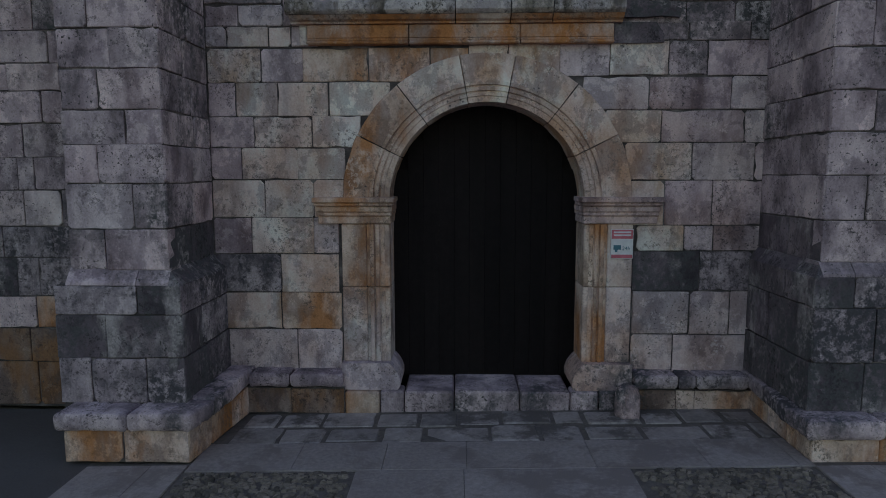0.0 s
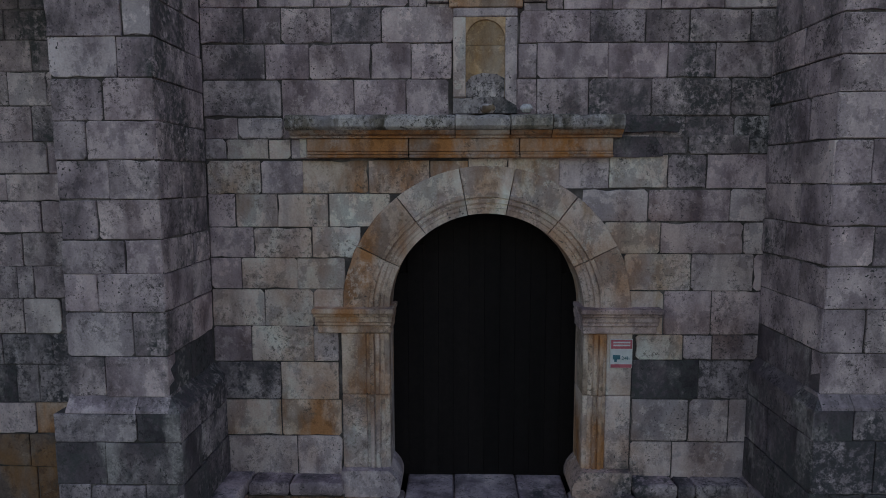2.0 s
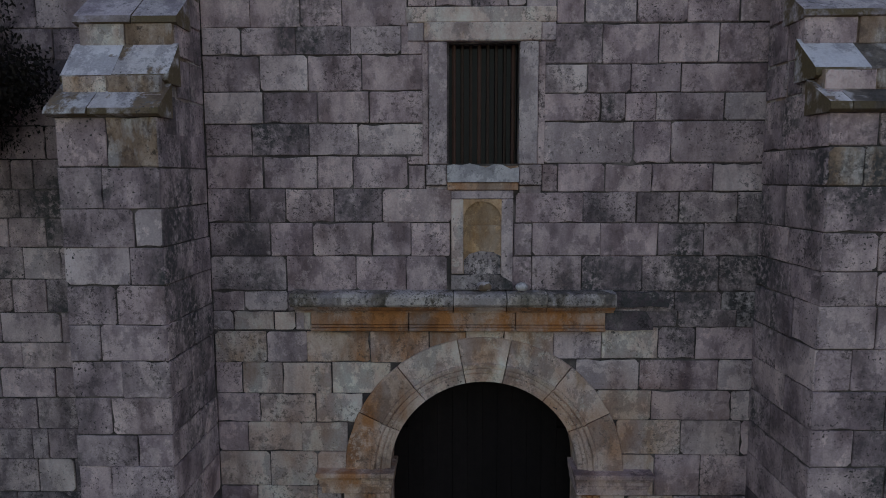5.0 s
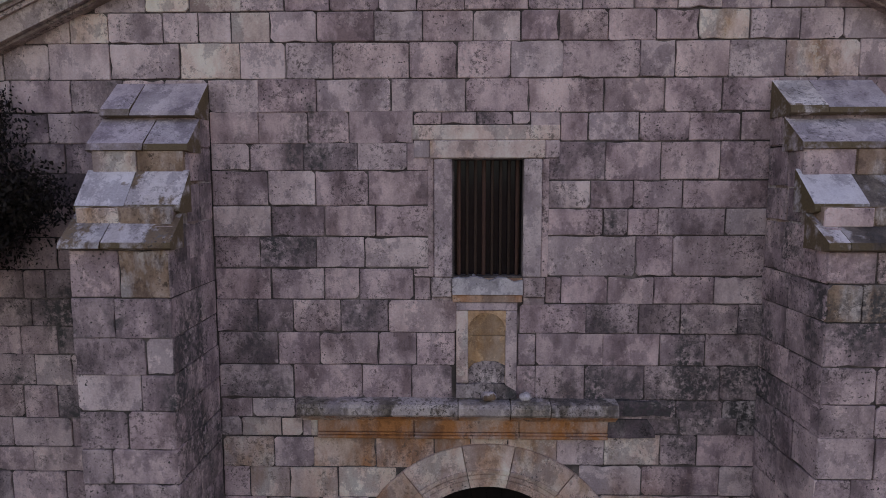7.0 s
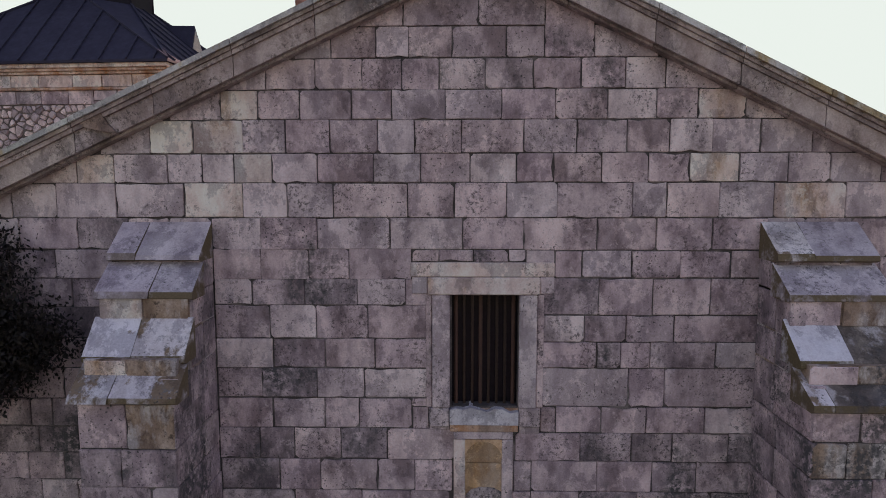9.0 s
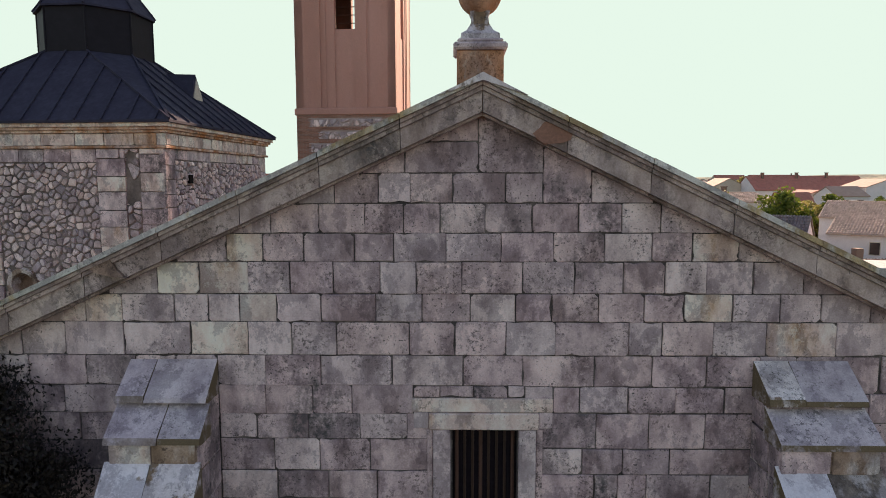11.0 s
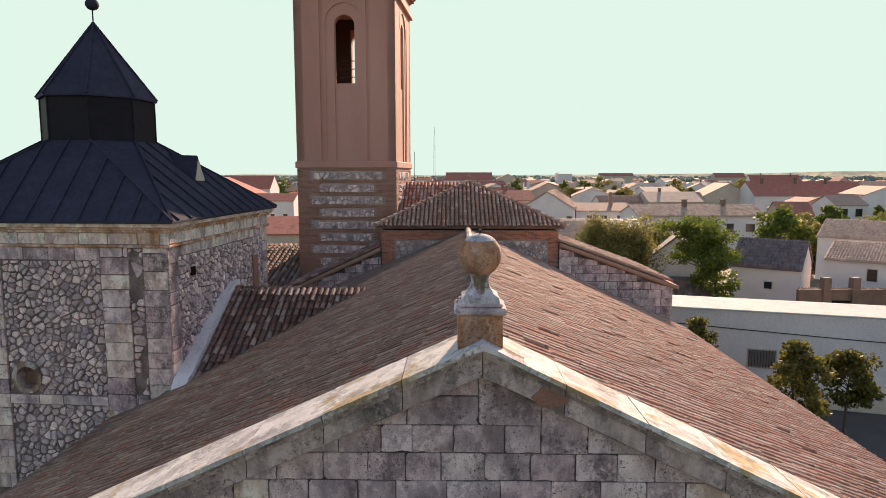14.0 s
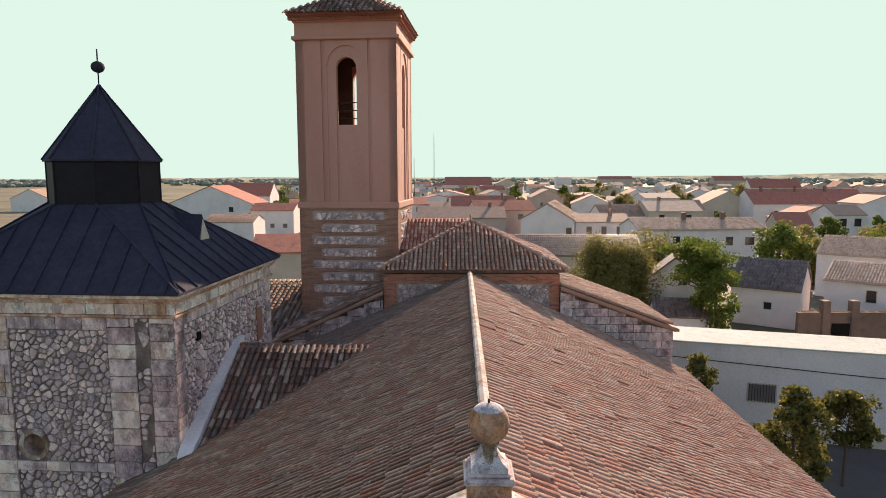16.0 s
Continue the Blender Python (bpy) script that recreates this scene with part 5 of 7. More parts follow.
nave = tagged(thing("nave_roof", "long nave roof of worn reddish clay barrel tiles", "roof", (0.5, 10, 9.4)), kind="structure")
for s, ex in ((1, EAVE_R), (-1, EAVE_L)):
    b = Build()
    n = 24
    ys = [0.32 + (NAVE_END - 0.32) * i / n for i in range(n + 1)]
    top = [(x, y, nave_z(x, y) - 0.012) for y in ys for x in (ridge_x(y), ex)]
    b.add(top + [(x, y, z - 0.25) for x, y, z in top], [(2 * i, 2 * i + 1, 2 * i + 3, 2 * i + 2) for i in range(n)] + [(2 * n + 2 + 2 * i, 2 * n + 3 + 2 * i, 2 * n + 5 + 2 * i, 2 * n + 4 + 2 * i) for i in range(n)]
          + [(2 * i + 1, 2 * i + 3, 2 * n + 5 + 2 * i, 2 * n + 3 + 2 * i) for i in range(n)] + [(0, 1, 2 * n + 3, 2 * n + 2), (2 * n, 2 * n + 1, 4 * n + 3, 4 * n + 2)])
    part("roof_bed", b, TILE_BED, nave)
    clear = (lambda q: q.y > 0.5) if s > 0 else (lambda q: q.y > 0.5 and not (q.x < -7.05 and q.y > 9.2))
    head = lambda y, s=s: Vector((ridge_x(y) + s * 0.06, y, nave_z(ridge_x(y) + s * 0.06, y)))
    fall = lambda y, ex=ex: Vector((ex, y, nave_z(ex, y))) - Vector((ridge_x(y), y, ridge_z(y)))
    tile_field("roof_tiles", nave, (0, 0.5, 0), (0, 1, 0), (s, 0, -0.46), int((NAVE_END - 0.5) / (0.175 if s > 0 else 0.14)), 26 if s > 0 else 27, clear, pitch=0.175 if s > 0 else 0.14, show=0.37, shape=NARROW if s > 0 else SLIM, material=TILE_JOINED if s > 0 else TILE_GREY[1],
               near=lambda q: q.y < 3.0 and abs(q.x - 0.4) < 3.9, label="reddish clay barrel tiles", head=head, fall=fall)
for i in range(48):                # ridge caps
    y = 0.5 + i * 0.4
    b = Build().add([(p[0] * 1.15, p[1] * 1.1, p[2] * 1.1) for p in TV], TF)
    b.moved(Matrix.Translation((ridge_x(y), y, ridge_z(y) + 0.015 + rng.uniform(0, 0.012))))
    part("ridge_tile", b, RIDGE_CLAY, nave)
tagged(part("wall_nave", Build().box(EAVE_R - 0.5, EAVE_R - 0.1, 0.5, NAVE_END, 0, nave_z(EAVE_R, 5) - 0.05).box(EAVE_L + 0.1, EAVE_L + 0.5, 0.5, 9.4, 0, nave_z(EAVE_L, 5) - 0.05)
     .box(EAVE_L + 0.5, EAVE_R - 0.5, 19.8, 20.2, 0, 5.3), BEIGE), "plain side walls of the nave", "wall", kind="structure")

# ---- crossing: low square block with a pyramid roof ----
CX0, CX1, CY, CZ = -3.0, 4.3, 19.75, 9.45
crossing = tagged(thing("crossing_block", "square crossing block of red brick and rubble under a tiled pyramid roof", "church crossing", (0.7, 23, 7)), kind="structure")
part("wall", Build().box(CX0, CX1, CY, CY + 7.2, 5, CZ - 0.02), LIME_BED, crossing)
cross_front = Plane((0, CY, 0), (1, 0, 0), (0, -1, 0))
brick_rest = Build()


def brick_band(plane, u0, u1, z0, z1, keep, store, proud=0.012):
    z, k = z0, 0
    while z < z1 - 0.02:
        u = u0 - (0.14 if k % 2 else 0)
        while u < u1:
            a, b = max(u, u0), min(u + 0.27, u1)
            if b - a > 0.05 and keep((a + b) / 2, z):
                store.add(*cut_box(a + 0.006, b - 0.006, -proud - rng.uniform(0, 0.004), 0.05, z + 0.005, z + 0.05, 0, plane.m))
            u += 0.28
        z += 0.056
        k += 1


above_roof = lambda u, z: z > nave_z(u, CY) - 0.1
brick_band(cross_front, CX0, CX1, 9.02, 9.42, lambda u, z: True, brick_rest)
brick_band(cross_front, CX0, CX0 + 0.55, 6.9, 9.02, lambda u, z: True, brick_rest)
brick_band(cross_front, CX1 - 0.42, CX1, 6.9, 9.02, lambda u, z: True, brick_rest)
tagged(part("brickwork", brick_rest, RED_BRICK, crossing), "weathered red brick courses and corners", kind="stuff")


def cut_cell(poly, p, q):
    """The part of a cell that lies nearer to p than to q."""
    mx, mz, dx, dz = (p[0] + q[0]) / 2, (p[1] + q[1]) / 2, q[0] - p[0], q[1] - p[1]
    side = [(x - mx) * dx + (z - mz) * dz for x, z in poly]
    out = []
    for i, (a, sa) in enumerate(zip(poly, side)):
        b, sb = poly[(i + 1) % len(poly)], side[(i + 1) % len(poly)]
        if sa <= 0:
            out.append(a)
        if (sa < 0) != (sb < 0):
            t = sa / (sa - sb)
            out.append((a[0] + t * (b[0] - a[0]), a[1] + t * (b[1] - a[1])))
    return out


def rubble(plane, u0, u1, z0, z1, size, parent, singles, keep=lambda u, z: True, store=None, seed=3, gap=0.018, name="rubble_stone", material=None, knock=0.27):
    """Rubble walling of uneven angular stones fitted together: singles of them as parts, the rest gathered in store."""
    r = random.Random(seed)
    nu, nz = max(1, int((u1 - u0) / (size * 1.15))), max(1, int((z1 - z0) / (size * 0.82)))
    du, dz = (u1 - u0) / nu, (z1 - z0) / nz
    grid = {}
    for k in range(nz):
        for i in range(-1, nu + 1):
            grid[i, k] = (u0 + (i + 0.5 + 0.5 * (k % 2) + r.uniform(-0.55, 0.55)) * du, z0 + (k + 0.5 + r.uniform(-0.48, 0.48)) * dz)
    for cell in [q for q in grid if r.random() < 0.26]:      # larger stones among the small
        del grid[cell]
    for (i, k), p in grid.items():
        poly = [(max(u0, p[0] - 2 * du), max(z0, p[1] - 2 * dz)), (min(u1, p[0] + 2 * du), max(z0, p[1] - 2 * dz)), (min(u1, p[0] + 2 * du), min(z1, p[1] + 2 * dz)), (max(u0, p[0] - 2 * du), min(z1, p[1] + 2 * dz))]
        if poly[1][0] - poly[0][0] < 0.02:
            continue
        for di in (-3, -2, -1, 0, 1, 2, 3):
            for dk in (-3, -2, -1, 0, 1, 2, 3):
                q = grid.get((i + di, k + dk))
                if q is not None and (di or dk) and len(poly) > 2:
                    poly = cut_cell(poly, p, q)
        if len(poly) < 3:
            continue
        cx, cz = sum(x for x, z in poly) / len(poly), sum(z for x, z in poly) / len(poly)
        wide = min(max(x for x, z in poly) - min(x for x, z in poly), max(z for x, z in poly) - min(z for x, z in poly))
        if wide < 0.05 or not keep(cx, cz):
            continue
        round_off = []                   # corners knocked off
        for j, (x, z) in enumerate(poly):
            for q in (poly[j - 1], poly[(j + 1) % len(poly)]):
                k = r.uniform(0.5, 1.0) * knock
                round_off.append((x + (q[0] - x) * k, z + (q[1] - z) * k))
        poly = round_off
        out = r.uniform(0.02, 0.055)
        fit = 1 - r.uniform(gap, gap * 2.4) / wide
        fit *= r.choice((1.0, 1.0, 0.98, 0.95, 0.84))
        n = len(poly)
        tu, tz = r.uniform(-0.12, 0.12), r.uniform(-0.12, 0.12)
        v = []
        for y, sc in ((0.05, fit), (-0.3 * out, fit), (-out, fit * 0.80)):
            v += [(cx + (x - cx) * sc, y + (tu * (x - cx) + tz * (z - cz) if y < 0 else 0), cz + (z - cz) * sc) for x, z in poly]
        f = [(j * n + m, j * n + (m + 1) % n, j * n + n + (m + 1) % n, j * n + n + m) for j in (0, 1) for m in range(n)] + [tuple(range(2 * n, 3 * n))]
        v = [tuple(plane.m @ Vector(w)) for w in v]
        if singles > 0:
            bd = Build()
            bd.v, bd.f = v, f
            part(name, bd, material or RUBBLE, parent)
            singles -= 1
        else:
            store.add(v, f)
    return singles


rs = Build()
rubble(cross_front, CX0 + 0.6, CX1 - 0.45, 7.4, 9.0, 0.17, crossing, 0, above_roof, rs, 11)
tagged(part("rubble", rs, RUBBLE_JOINED, crossing), "pale rubble panels", kind="stuff")
# pyramid roof
ex0, ex1, ey0, ey1, ez, ax, ay, az = CX0 - 0.22, CX1 + 0.22, CY - 0.24, CY + 7.44, 9.62, 0.7, CY + 3.6, 11.35
b = Build().add([(ex0, ey0, ez), (ex1, ey0, ez), (ex1, ey1, ez), (ex0, ey1, ez), (ax, ay, az), (ex0, ey0, ez - 0.1), (ex1, ey0, ez - 0.1), (ex1, ey1, ez - 0.1), (ex0, ey1, ez - 0.1)],
                [(0, 1, 4), (1, 2, 4), (2, 3, 4), (3, 0, 4), (0, 1, 6, 5), (1, 2, 7, 6), (2, 3, 8, 7), (3, 0, 5, 8), (5, 6, 7, 8)])
part("roof_bed", b, CHANNEL, crossing)
rise = (az - ez) / (ay - ey0)
hw = (ex1 - ex0) / 2


def in_front_tri(q):
    t = (q.y - ey0) / (ay - ey0)
    return t >= -0.02 and ex0 + (ax - ex0) * t - 0.02 < q.x < ex1 + (ax - ex1) * t + 0.02


tile_field("roof_tiles_front", crossing, (ex0, ay, az + 0.03), (1, 0, 0), (0, -1, -rise), int((ex1 - ex0) / 0.18), 15, in_front_tri, pitch=0.18, show=0.285, shape=SMALL,
           material=TILE_RED, near=lambda q: q.y < CY + 2.4, label="clay tiles of the pyramid roof")
side_rise = (az - ez) / (ex1 - ax)


def in_right_tri(q):
    t = (ex1 - q.x) / (ex1 - ax)
    return t > -0.02 and ey0 + (ay - ey0) * t < q.y < ey1 - (ey1 - ay) * t


tile_field("roof_tiles_right", crossing, (ax, ey0, az + 0.03), (0, 1, 0), (1, 0, -side_rise), int((ey1 - ey0) / 0.18), 15, in_right_tri, pitch=0.18, show=0.285, shape=SMALL, material=TILE_RED, label="clay tiles of the pyramid roof")
for a, bb in (((ex0, ey0, ez), (ax, ay, az)), ((ex1, ey0, ez), (ax, ay, az))):
    pa, pb = Vector(a), Vector(bb)
    n = int((pb - pa).length / 0.33)
    cap = Build()
    for i in range(n):
        cap.rod(pa.lerp(pb, i / n) + Vector((0, 0, 0.05)), pa.lerp(pb, (i + 1.1) / n) + Vector((0, 0, 0.03)), 0.11, 0.085, 8)
    part("hip_tiles", cap, TILE_JOINED, crossing)
part("roof_finial", Build().rod((ax, ay, az), (ax, ay, az + 0.35), 0.05, 0.02).turn([(0.02, az + 0.2), (0.07, az + 0.26), (0.02, az + 0.33)], ax, ay, 10), TILE, crossing)
# a second tiled roof behind, towards the tower
b = Build().add([(-2.9, 25.4, 11.35), (0.85, 25.4, 11.35), (0.85, 28, 11.2), (-2.9, 28, 11.2), (-2.9, 22.8, 9.9), (0.85, 22.8, 9.9)], [(0, 1, 2, 3), (0, 4, 5, 1)])
part("rear_roof", b, ROOF_RED, crossing)
tile_field("rear_tiles", crossing, (-2.9, 25.35, 11.30), (1, 0, 0), (0, -2.4, -1.3), 21, 8, lambda q: True, pitch=0.178, show=0.33, shape=SMALL, material=TILE_RED, label="red clay tiles")

# ---- transepts: lean-to roofs over ashlar walls on both sides of the crossing ----
for s, name, x0, x1, z0, z1 in ((1, "transept_right", CX1 + 0.01, 9.0, 8.95, 7.25), (-1, "transept_left", CX0 - 0.01, -7.6, 8.75, 6.6)):
    tr = tagged(thing(name, "low ashlar transept wall under a sloping tiled roof", "church transept", ((x0 + x1) / 2, 22, 5)), kind="structure")
    yf = NAVE_END - 0.02
    b = Build()
    b.prism([(x0, 3), (x1, 3), (x1, z1 - 0.12), (x0, z0 - 0.12)], yf + 0.014, yf + 7.0)
    part("wall", b, MORTAR, tr)
    tp = Plane((0, yf, 0), (1, 0, 0), (0, -1, 0))
    top = lambda u, a=x0, c=x1, p=z0, q=z1: p + (q - p) * (u - a) / (c - a) - 0.16
    lo, hi = sorted((x0, x1))
    z = 5.3
    while z < 8.9:
        u = lo
        while u < hi - 0.05:
            w = min(hi - u, rng.uniform(0.45, 0.85))
            ta, tb2 = min(z + 0.34, top(u)), min(z + 0.34, top(u + w))
            if min(ta, tb2) - z > 0.03 and z + 0.34 > nave_z(u, yf) - 0.25:
                ashlar(tp, u, u + w, z, z + 0.34, LIMESTONE_PALE if rng.random() < 0.6 else LIMESTONE, tr, joint=0.007, top=(ta, tb2) if min(ta, tb2) < z + 0.335 else None)
            u += w
        z += 0.34
    # tiled verge: courses along the slope, with a projecting brick eave under
    b = Build()
    b.prism([(x0, z0 - 0.12), (x1 + s * 0.2, z1 - 0.2), (x1 + s * 0.2, z1 - 0.06), (x0, z0 + 0.02)], yf - 0.14, yf + 7.0)
    part("roof_bed", b, ROOF_BROWN, tr)
    dn = Vector((x1 - x0, 0, z1 - z0)).normalized()
    tile_field("roof_tiles", tr, (x0, yf - 0.16, z0 + 0.04), (0, 1, 0), dn, 26, int(abs(x1 - x0) * 1.08 / 0.3), lambda q: True, material=TILE_JOINED if s > 0 else TILE_OLD, label="old clay tiles")
    part("eave_course", Build().prism([(x0, z0 - 0.17), (x1 + s * 0.1, z1 - 0.22), (x1 + s * 0.1, z1 - 0.14), (x0, z0 - 0.11)], yf - 0.08, yf + 0.02), BRICK, tr)

# ---- small tiled roof between nave and chapel ----
lean = tagged(thing("side_roof", "dark old clay tile roof between nave and chapel, with a whitewashed flashing", "roof", (-5.5, 11, 7)), kind="structure")
LY, LZ, LS = 13.0, 8.2, 0.52
b = Build().add([(-7.0, LY, LZ - 0.04), (-1.9, LY, LZ - 0.1), (-1.9, LY - 5, LZ - 0.1 - 5 * LS), (-7.0, LY - 5, LZ - 5 * LS - 0.04)] + [(-7.0, LY + 0.25, LZ - 0.1), (-1.9, LY + 0.25, LZ - 0.15), (-1.9, LY + 0.25, 5), (-7.0, LY + 0.25, 5)],
                [(0, 1, 2, 3), (0, 1, 5, 4), (4, 5, 6, 7)])
part("roof_bed", b, CHANNEL, lean)
tile_field("roof_tiles", lean, (-6.75, LY, LZ), (1, 0, 0), (0, -1, -LS), 27, 15, lambda q: q.z > nave_z(q.x, q.y) + 0.02, pitch=0.185, show=0.32, shape=SMALL, material=TILE_OLD, label="dark old clay tiles")
caps = Build()
for i in range(14):
    caps.add([(y * 1.0 + -6.95 + i * 0.36, LY + 0.05 + x, LZ + z - 0.004 * i) for x, y, z in TV], TF)
part("ridge_tiles", caps, TILE_OLD, lean)
fr_ = random.Random(31)
edge_top = [(LY - 0.1 - 3.8 * i / 16, LZ + 0.26 - 0.1 * i / 16 - 3.8 * i / 16 * LS + fr_.uniform(-0.05, 0.07)) for i in range(17)]
part("flashing", Build().prism([(LY + 0.45, LZ + 0.24)] + edge_top + [(LY - 3.9, LZ - 3.9 * LS - 0.25), (LY + 0.45, LZ - 0.2)], -7.14, -6.76, "x"), WHITEWASH, lean)

# ---- chapel with a zinc roof and a lantern ----
KX0, KX1, KY0, KY1, KZ = -14.1, -7.15, 9.45, 16.35, 10.5
chapel = tagged(thing("chapel", "square rubble and ashlar chapel under a dark zinc roof with a lantern", "chapel", (-10.6, 12.9, 0)), kind="structure")
OCX, OCZ, OCR = -11.12, 6.44, 0.30
arc = [(OCX + OCR * math.cos(radians(a)), OCZ + OCR * math.sin(radians(a))) for a in range(180, -1, -15)]
low = [(x, 2 * OCZ - z) for x, z in arc]
part("wall", Build().box(KX0, KX1, KY0 + 0.35, KY1, 0, KZ).box(KX0, OCX - OCR, KY0, KY0 + 0.35, 0, KZ).box(OCX + OCR, KX1, KY0, KY0 + 0.35, 0, KZ)
     .prism([(OCX - OCR, KZ)] + arc + [(OCX + OCR, KZ)], KY0, KY0 + 0.35).prism([(OCX - OCR, 0)] + low + [(OCX + OCR, 0)], KY0, KY0 + 0.35), RUBBLE_BED, chapel)
kf = Plane((0, KY0, 0), (1, 0, 0), (0, -1, 0))
ks = Plane((KX1, 0, 0), (0, 1, 0), (1, 0, 0))
pale = lambda u, z: LIMESTONE_PALE if rng.random() < 0.4 else CREAM if rng.random() < 0.5 else LIMESTONE
for a, b2, out in ((-12.40, -11.62, 0.06), (-8.92, -8.17, 0.05), (-7.79, -7.15, 0.05)):   # pilasters and quoins
    run_courses(Plane((0, KY0 - out, 0), (1, 0, 0), (0, -1, 0)), a, b2, 3.4, 9.90, 0.38, 0.5, (0.6, 0.95), pale, chapel)
run_courses(Plane((0, KY0 - 0.04, 0), (1, 0, 0), (0, -1, 0)), -14.1, -12.40, 3.4, 9.90, 0.38, 0.5, (0.6, 0.95), pale, chapel)
run_courses(Plane((0, KY0 - 0.04, 0), (1, 0, 0), (0, -1, 0)), -11.62, -8.92, 9.56, 9.90, 0.33, 0.36, (0.5, 0.8), pale, chapel)
run_courses(Plane((0, KY0 - 0.07, 0), (1, 0, 0), (0, -1, 0)), -11.62, -8.92, 5.75, 6.0, 0.3, 0.35, (0.5, 0.9), pale, chapel)
run_courses(Plane((KX1 + 0.03, 0, 0), (0, 1, 0), (1, 0, 0)), KY0 - 0.05, KY0 + 0.45, 5.8, 9.90, 0.32, 0.45, (0.45, 0.5), pale, chapel)
run_courses(Plane((KX1 + 0.03, 0, 0), (0, 1, 0), (1, 0, 0)), KY1 - 0.5, KY1, 5.8, 9.90, 0.32, 0.45, (0.45, 0.5), pale, chapel)
run_courses(Plane((KX1 + 0.03, 0, 0), (0, 1, 0), (1, 0, 0)), KY0 + 0.45, KY1 - 0.5, 9.62, 9.90, 0.28, 0.3, (0.5, 0.8), pale, chapel)
# cornice: architrave, frieze blocks, moulding
for z0, z1, out in ((9.90, 9.97, 0.10), (10.28, 10.35, 0.12), (10.35, 10.42, 0.18), (10.42, 10.53, 0.24)):
    part("cornice", Build().box(KX0 - out, KX1 + out, KY0 - out, KY1 + out, z0, z1, 0.012), OCHRE if z0 < 10.4 else CREAM, chapel)
run_courses(Plane((0, KY0 - 0.06, 0), (1, 0, 0), (0, -1, 0)), KX0, KX1 + 0.06, 9.97, 10.28, 0.31, 0.36, (0.5, 0.95), lambda u, z: CREAM if rng.random() < 0.75 else OCHRE, chapel)
run_courses(Plane((KX1 + 0.06, 0, 0), (0, 1, 0), (1, 0, 0)), KY0, KY1, 9.97, 10.28, 0.31, 0.36, (0.5, 0.95), lambda u, z: CREAM, chapel)
rest = Build()
left = rubble(kf, -11.60, -8.92, 6.0, 9.56, 0.15, chapel, 200, lambda u, z: (u - OCX) ** 2 + (z - OCZ) ** 2 > 0.46 ** 2, rest, 5)
rubble(kf, -11.60, -8.92, 3.4, 5.75, 0.16, chapel, 0, lambda u, z: True, rest, 6)
rubble(ks, KY0 + 0.45, KY1 - 0.5, 5.6, 9.62, 0.155, chapel, 90 + left, lambda u, z: z > 5.8, rest, 8)
patchy = random.Random(77)           # a strip of bare mortar with a few stones, and a ragged quoin
rubble(Plane((0, KY0 - 0.02, 0), (1, 0, 0), (0, -1, 0)), -8.17, -7.80, 5.3, 9.90, 0.17, chapel, 0, lambda u, z: patchy.random() < 0.6, rest, 9)
tagged(part("rubble", rest, RUBBLE_JOINED, chapel), "rubble of pale uneven stones", kind="stuff")
# round window: splayed ring, and a disc coloured dark for the shade in its hole
ring = Build()
n = 28
prof = ((0.24, 0.30), (0.28, 0.0), (0.30, -0.05), (0.41, -0.07), (0.45, 0.02), (0.30, 0.03))
pts = [(OCX + r * math.cos(2 * math.pi * i / n), KY0 + y, OCZ + r * math.sin(2 * math.pi * i / n)) for i in range(n) for r, y in prof]
m = len(prof)
ring.add(pts, [(i * m + k, i * m + (k + 1) % m, ((i + 1) % n) * m + (k + 1) % m, ((i + 1) % n) * m + k) for i in range(n) for k in range(m)])
part("oculus_ring", ring, LICHEN, chapel)
part("oculus_back", Build().add([(OCX + 0.28 * math.cos(2 * math.pi * i / n), KY0 + 0.28, OCZ + 0.28 * math.sin(2 * math.pi * i / n)) for i in range(n)], [tuple(range(n))]), CHANNEL, chapel)
# no opening is cut: a black block gives the dark of a putlog hole
part("putlog_hole", Build().box(KX1 - 0.02, KX1 + 0.075, 10.55, 10.75, 9.02, 9.25), DOOR_WOOD, chapel)
part("blocked_opening", Build().box(KX1 - 0.02, KX1 + 0.07, 14.9, 15.35, 7.9, 9.0), BRICK, chapel)
# zinc roof: four slopes to a lantern, cut at its corners
LC = Vector((-10.86, 12.78, 0))
EO = 0.32
LW, LCUT, LZ0, LZ1 = 1.42, 0.83, 12.68, 13.95
eave = [(KX0 - EO, KY0 - EO), (KX1 + EO, KY0 - EO), (KX1 + EO, KY1 + EO), (KX0 - EO, KY1 + EO)]
octo = []
for sx, sy in ((-1, -1), (1, -1), (1, 1), (-1, 1)):
    a = (LC.x + sx * (LW - LCUT), LC.y + sy * LW)
    c = (LC.x + sx * LW, LC.y + sy * (LW - LCUT))
    octo += [a, c] if sx * sy < 0 else [c, a]
EZ = 10.58
rb = Build()
rb.add([(x, y, EZ) for x, y in eave] + [(x, y, LZ0) for x, y in octo] + [(x, y, EZ - 0.06) for x, y in eave],
       [(0, 1, 6, 5), (1, 2, 8, 7), (2, 3, 10, 9), (3, 0, 4, 11), (0, 5, 4), (1, 7, 6), (2, 9, 8), (3, 11, 10), (12, 13, 14, 15), (0, 1, 13, 12), (1, 2, 14, 13), (2, 3, 15, 14), (3, 0, 12, 15)])
part("zinc_roof", rb, ZINC, chapel)


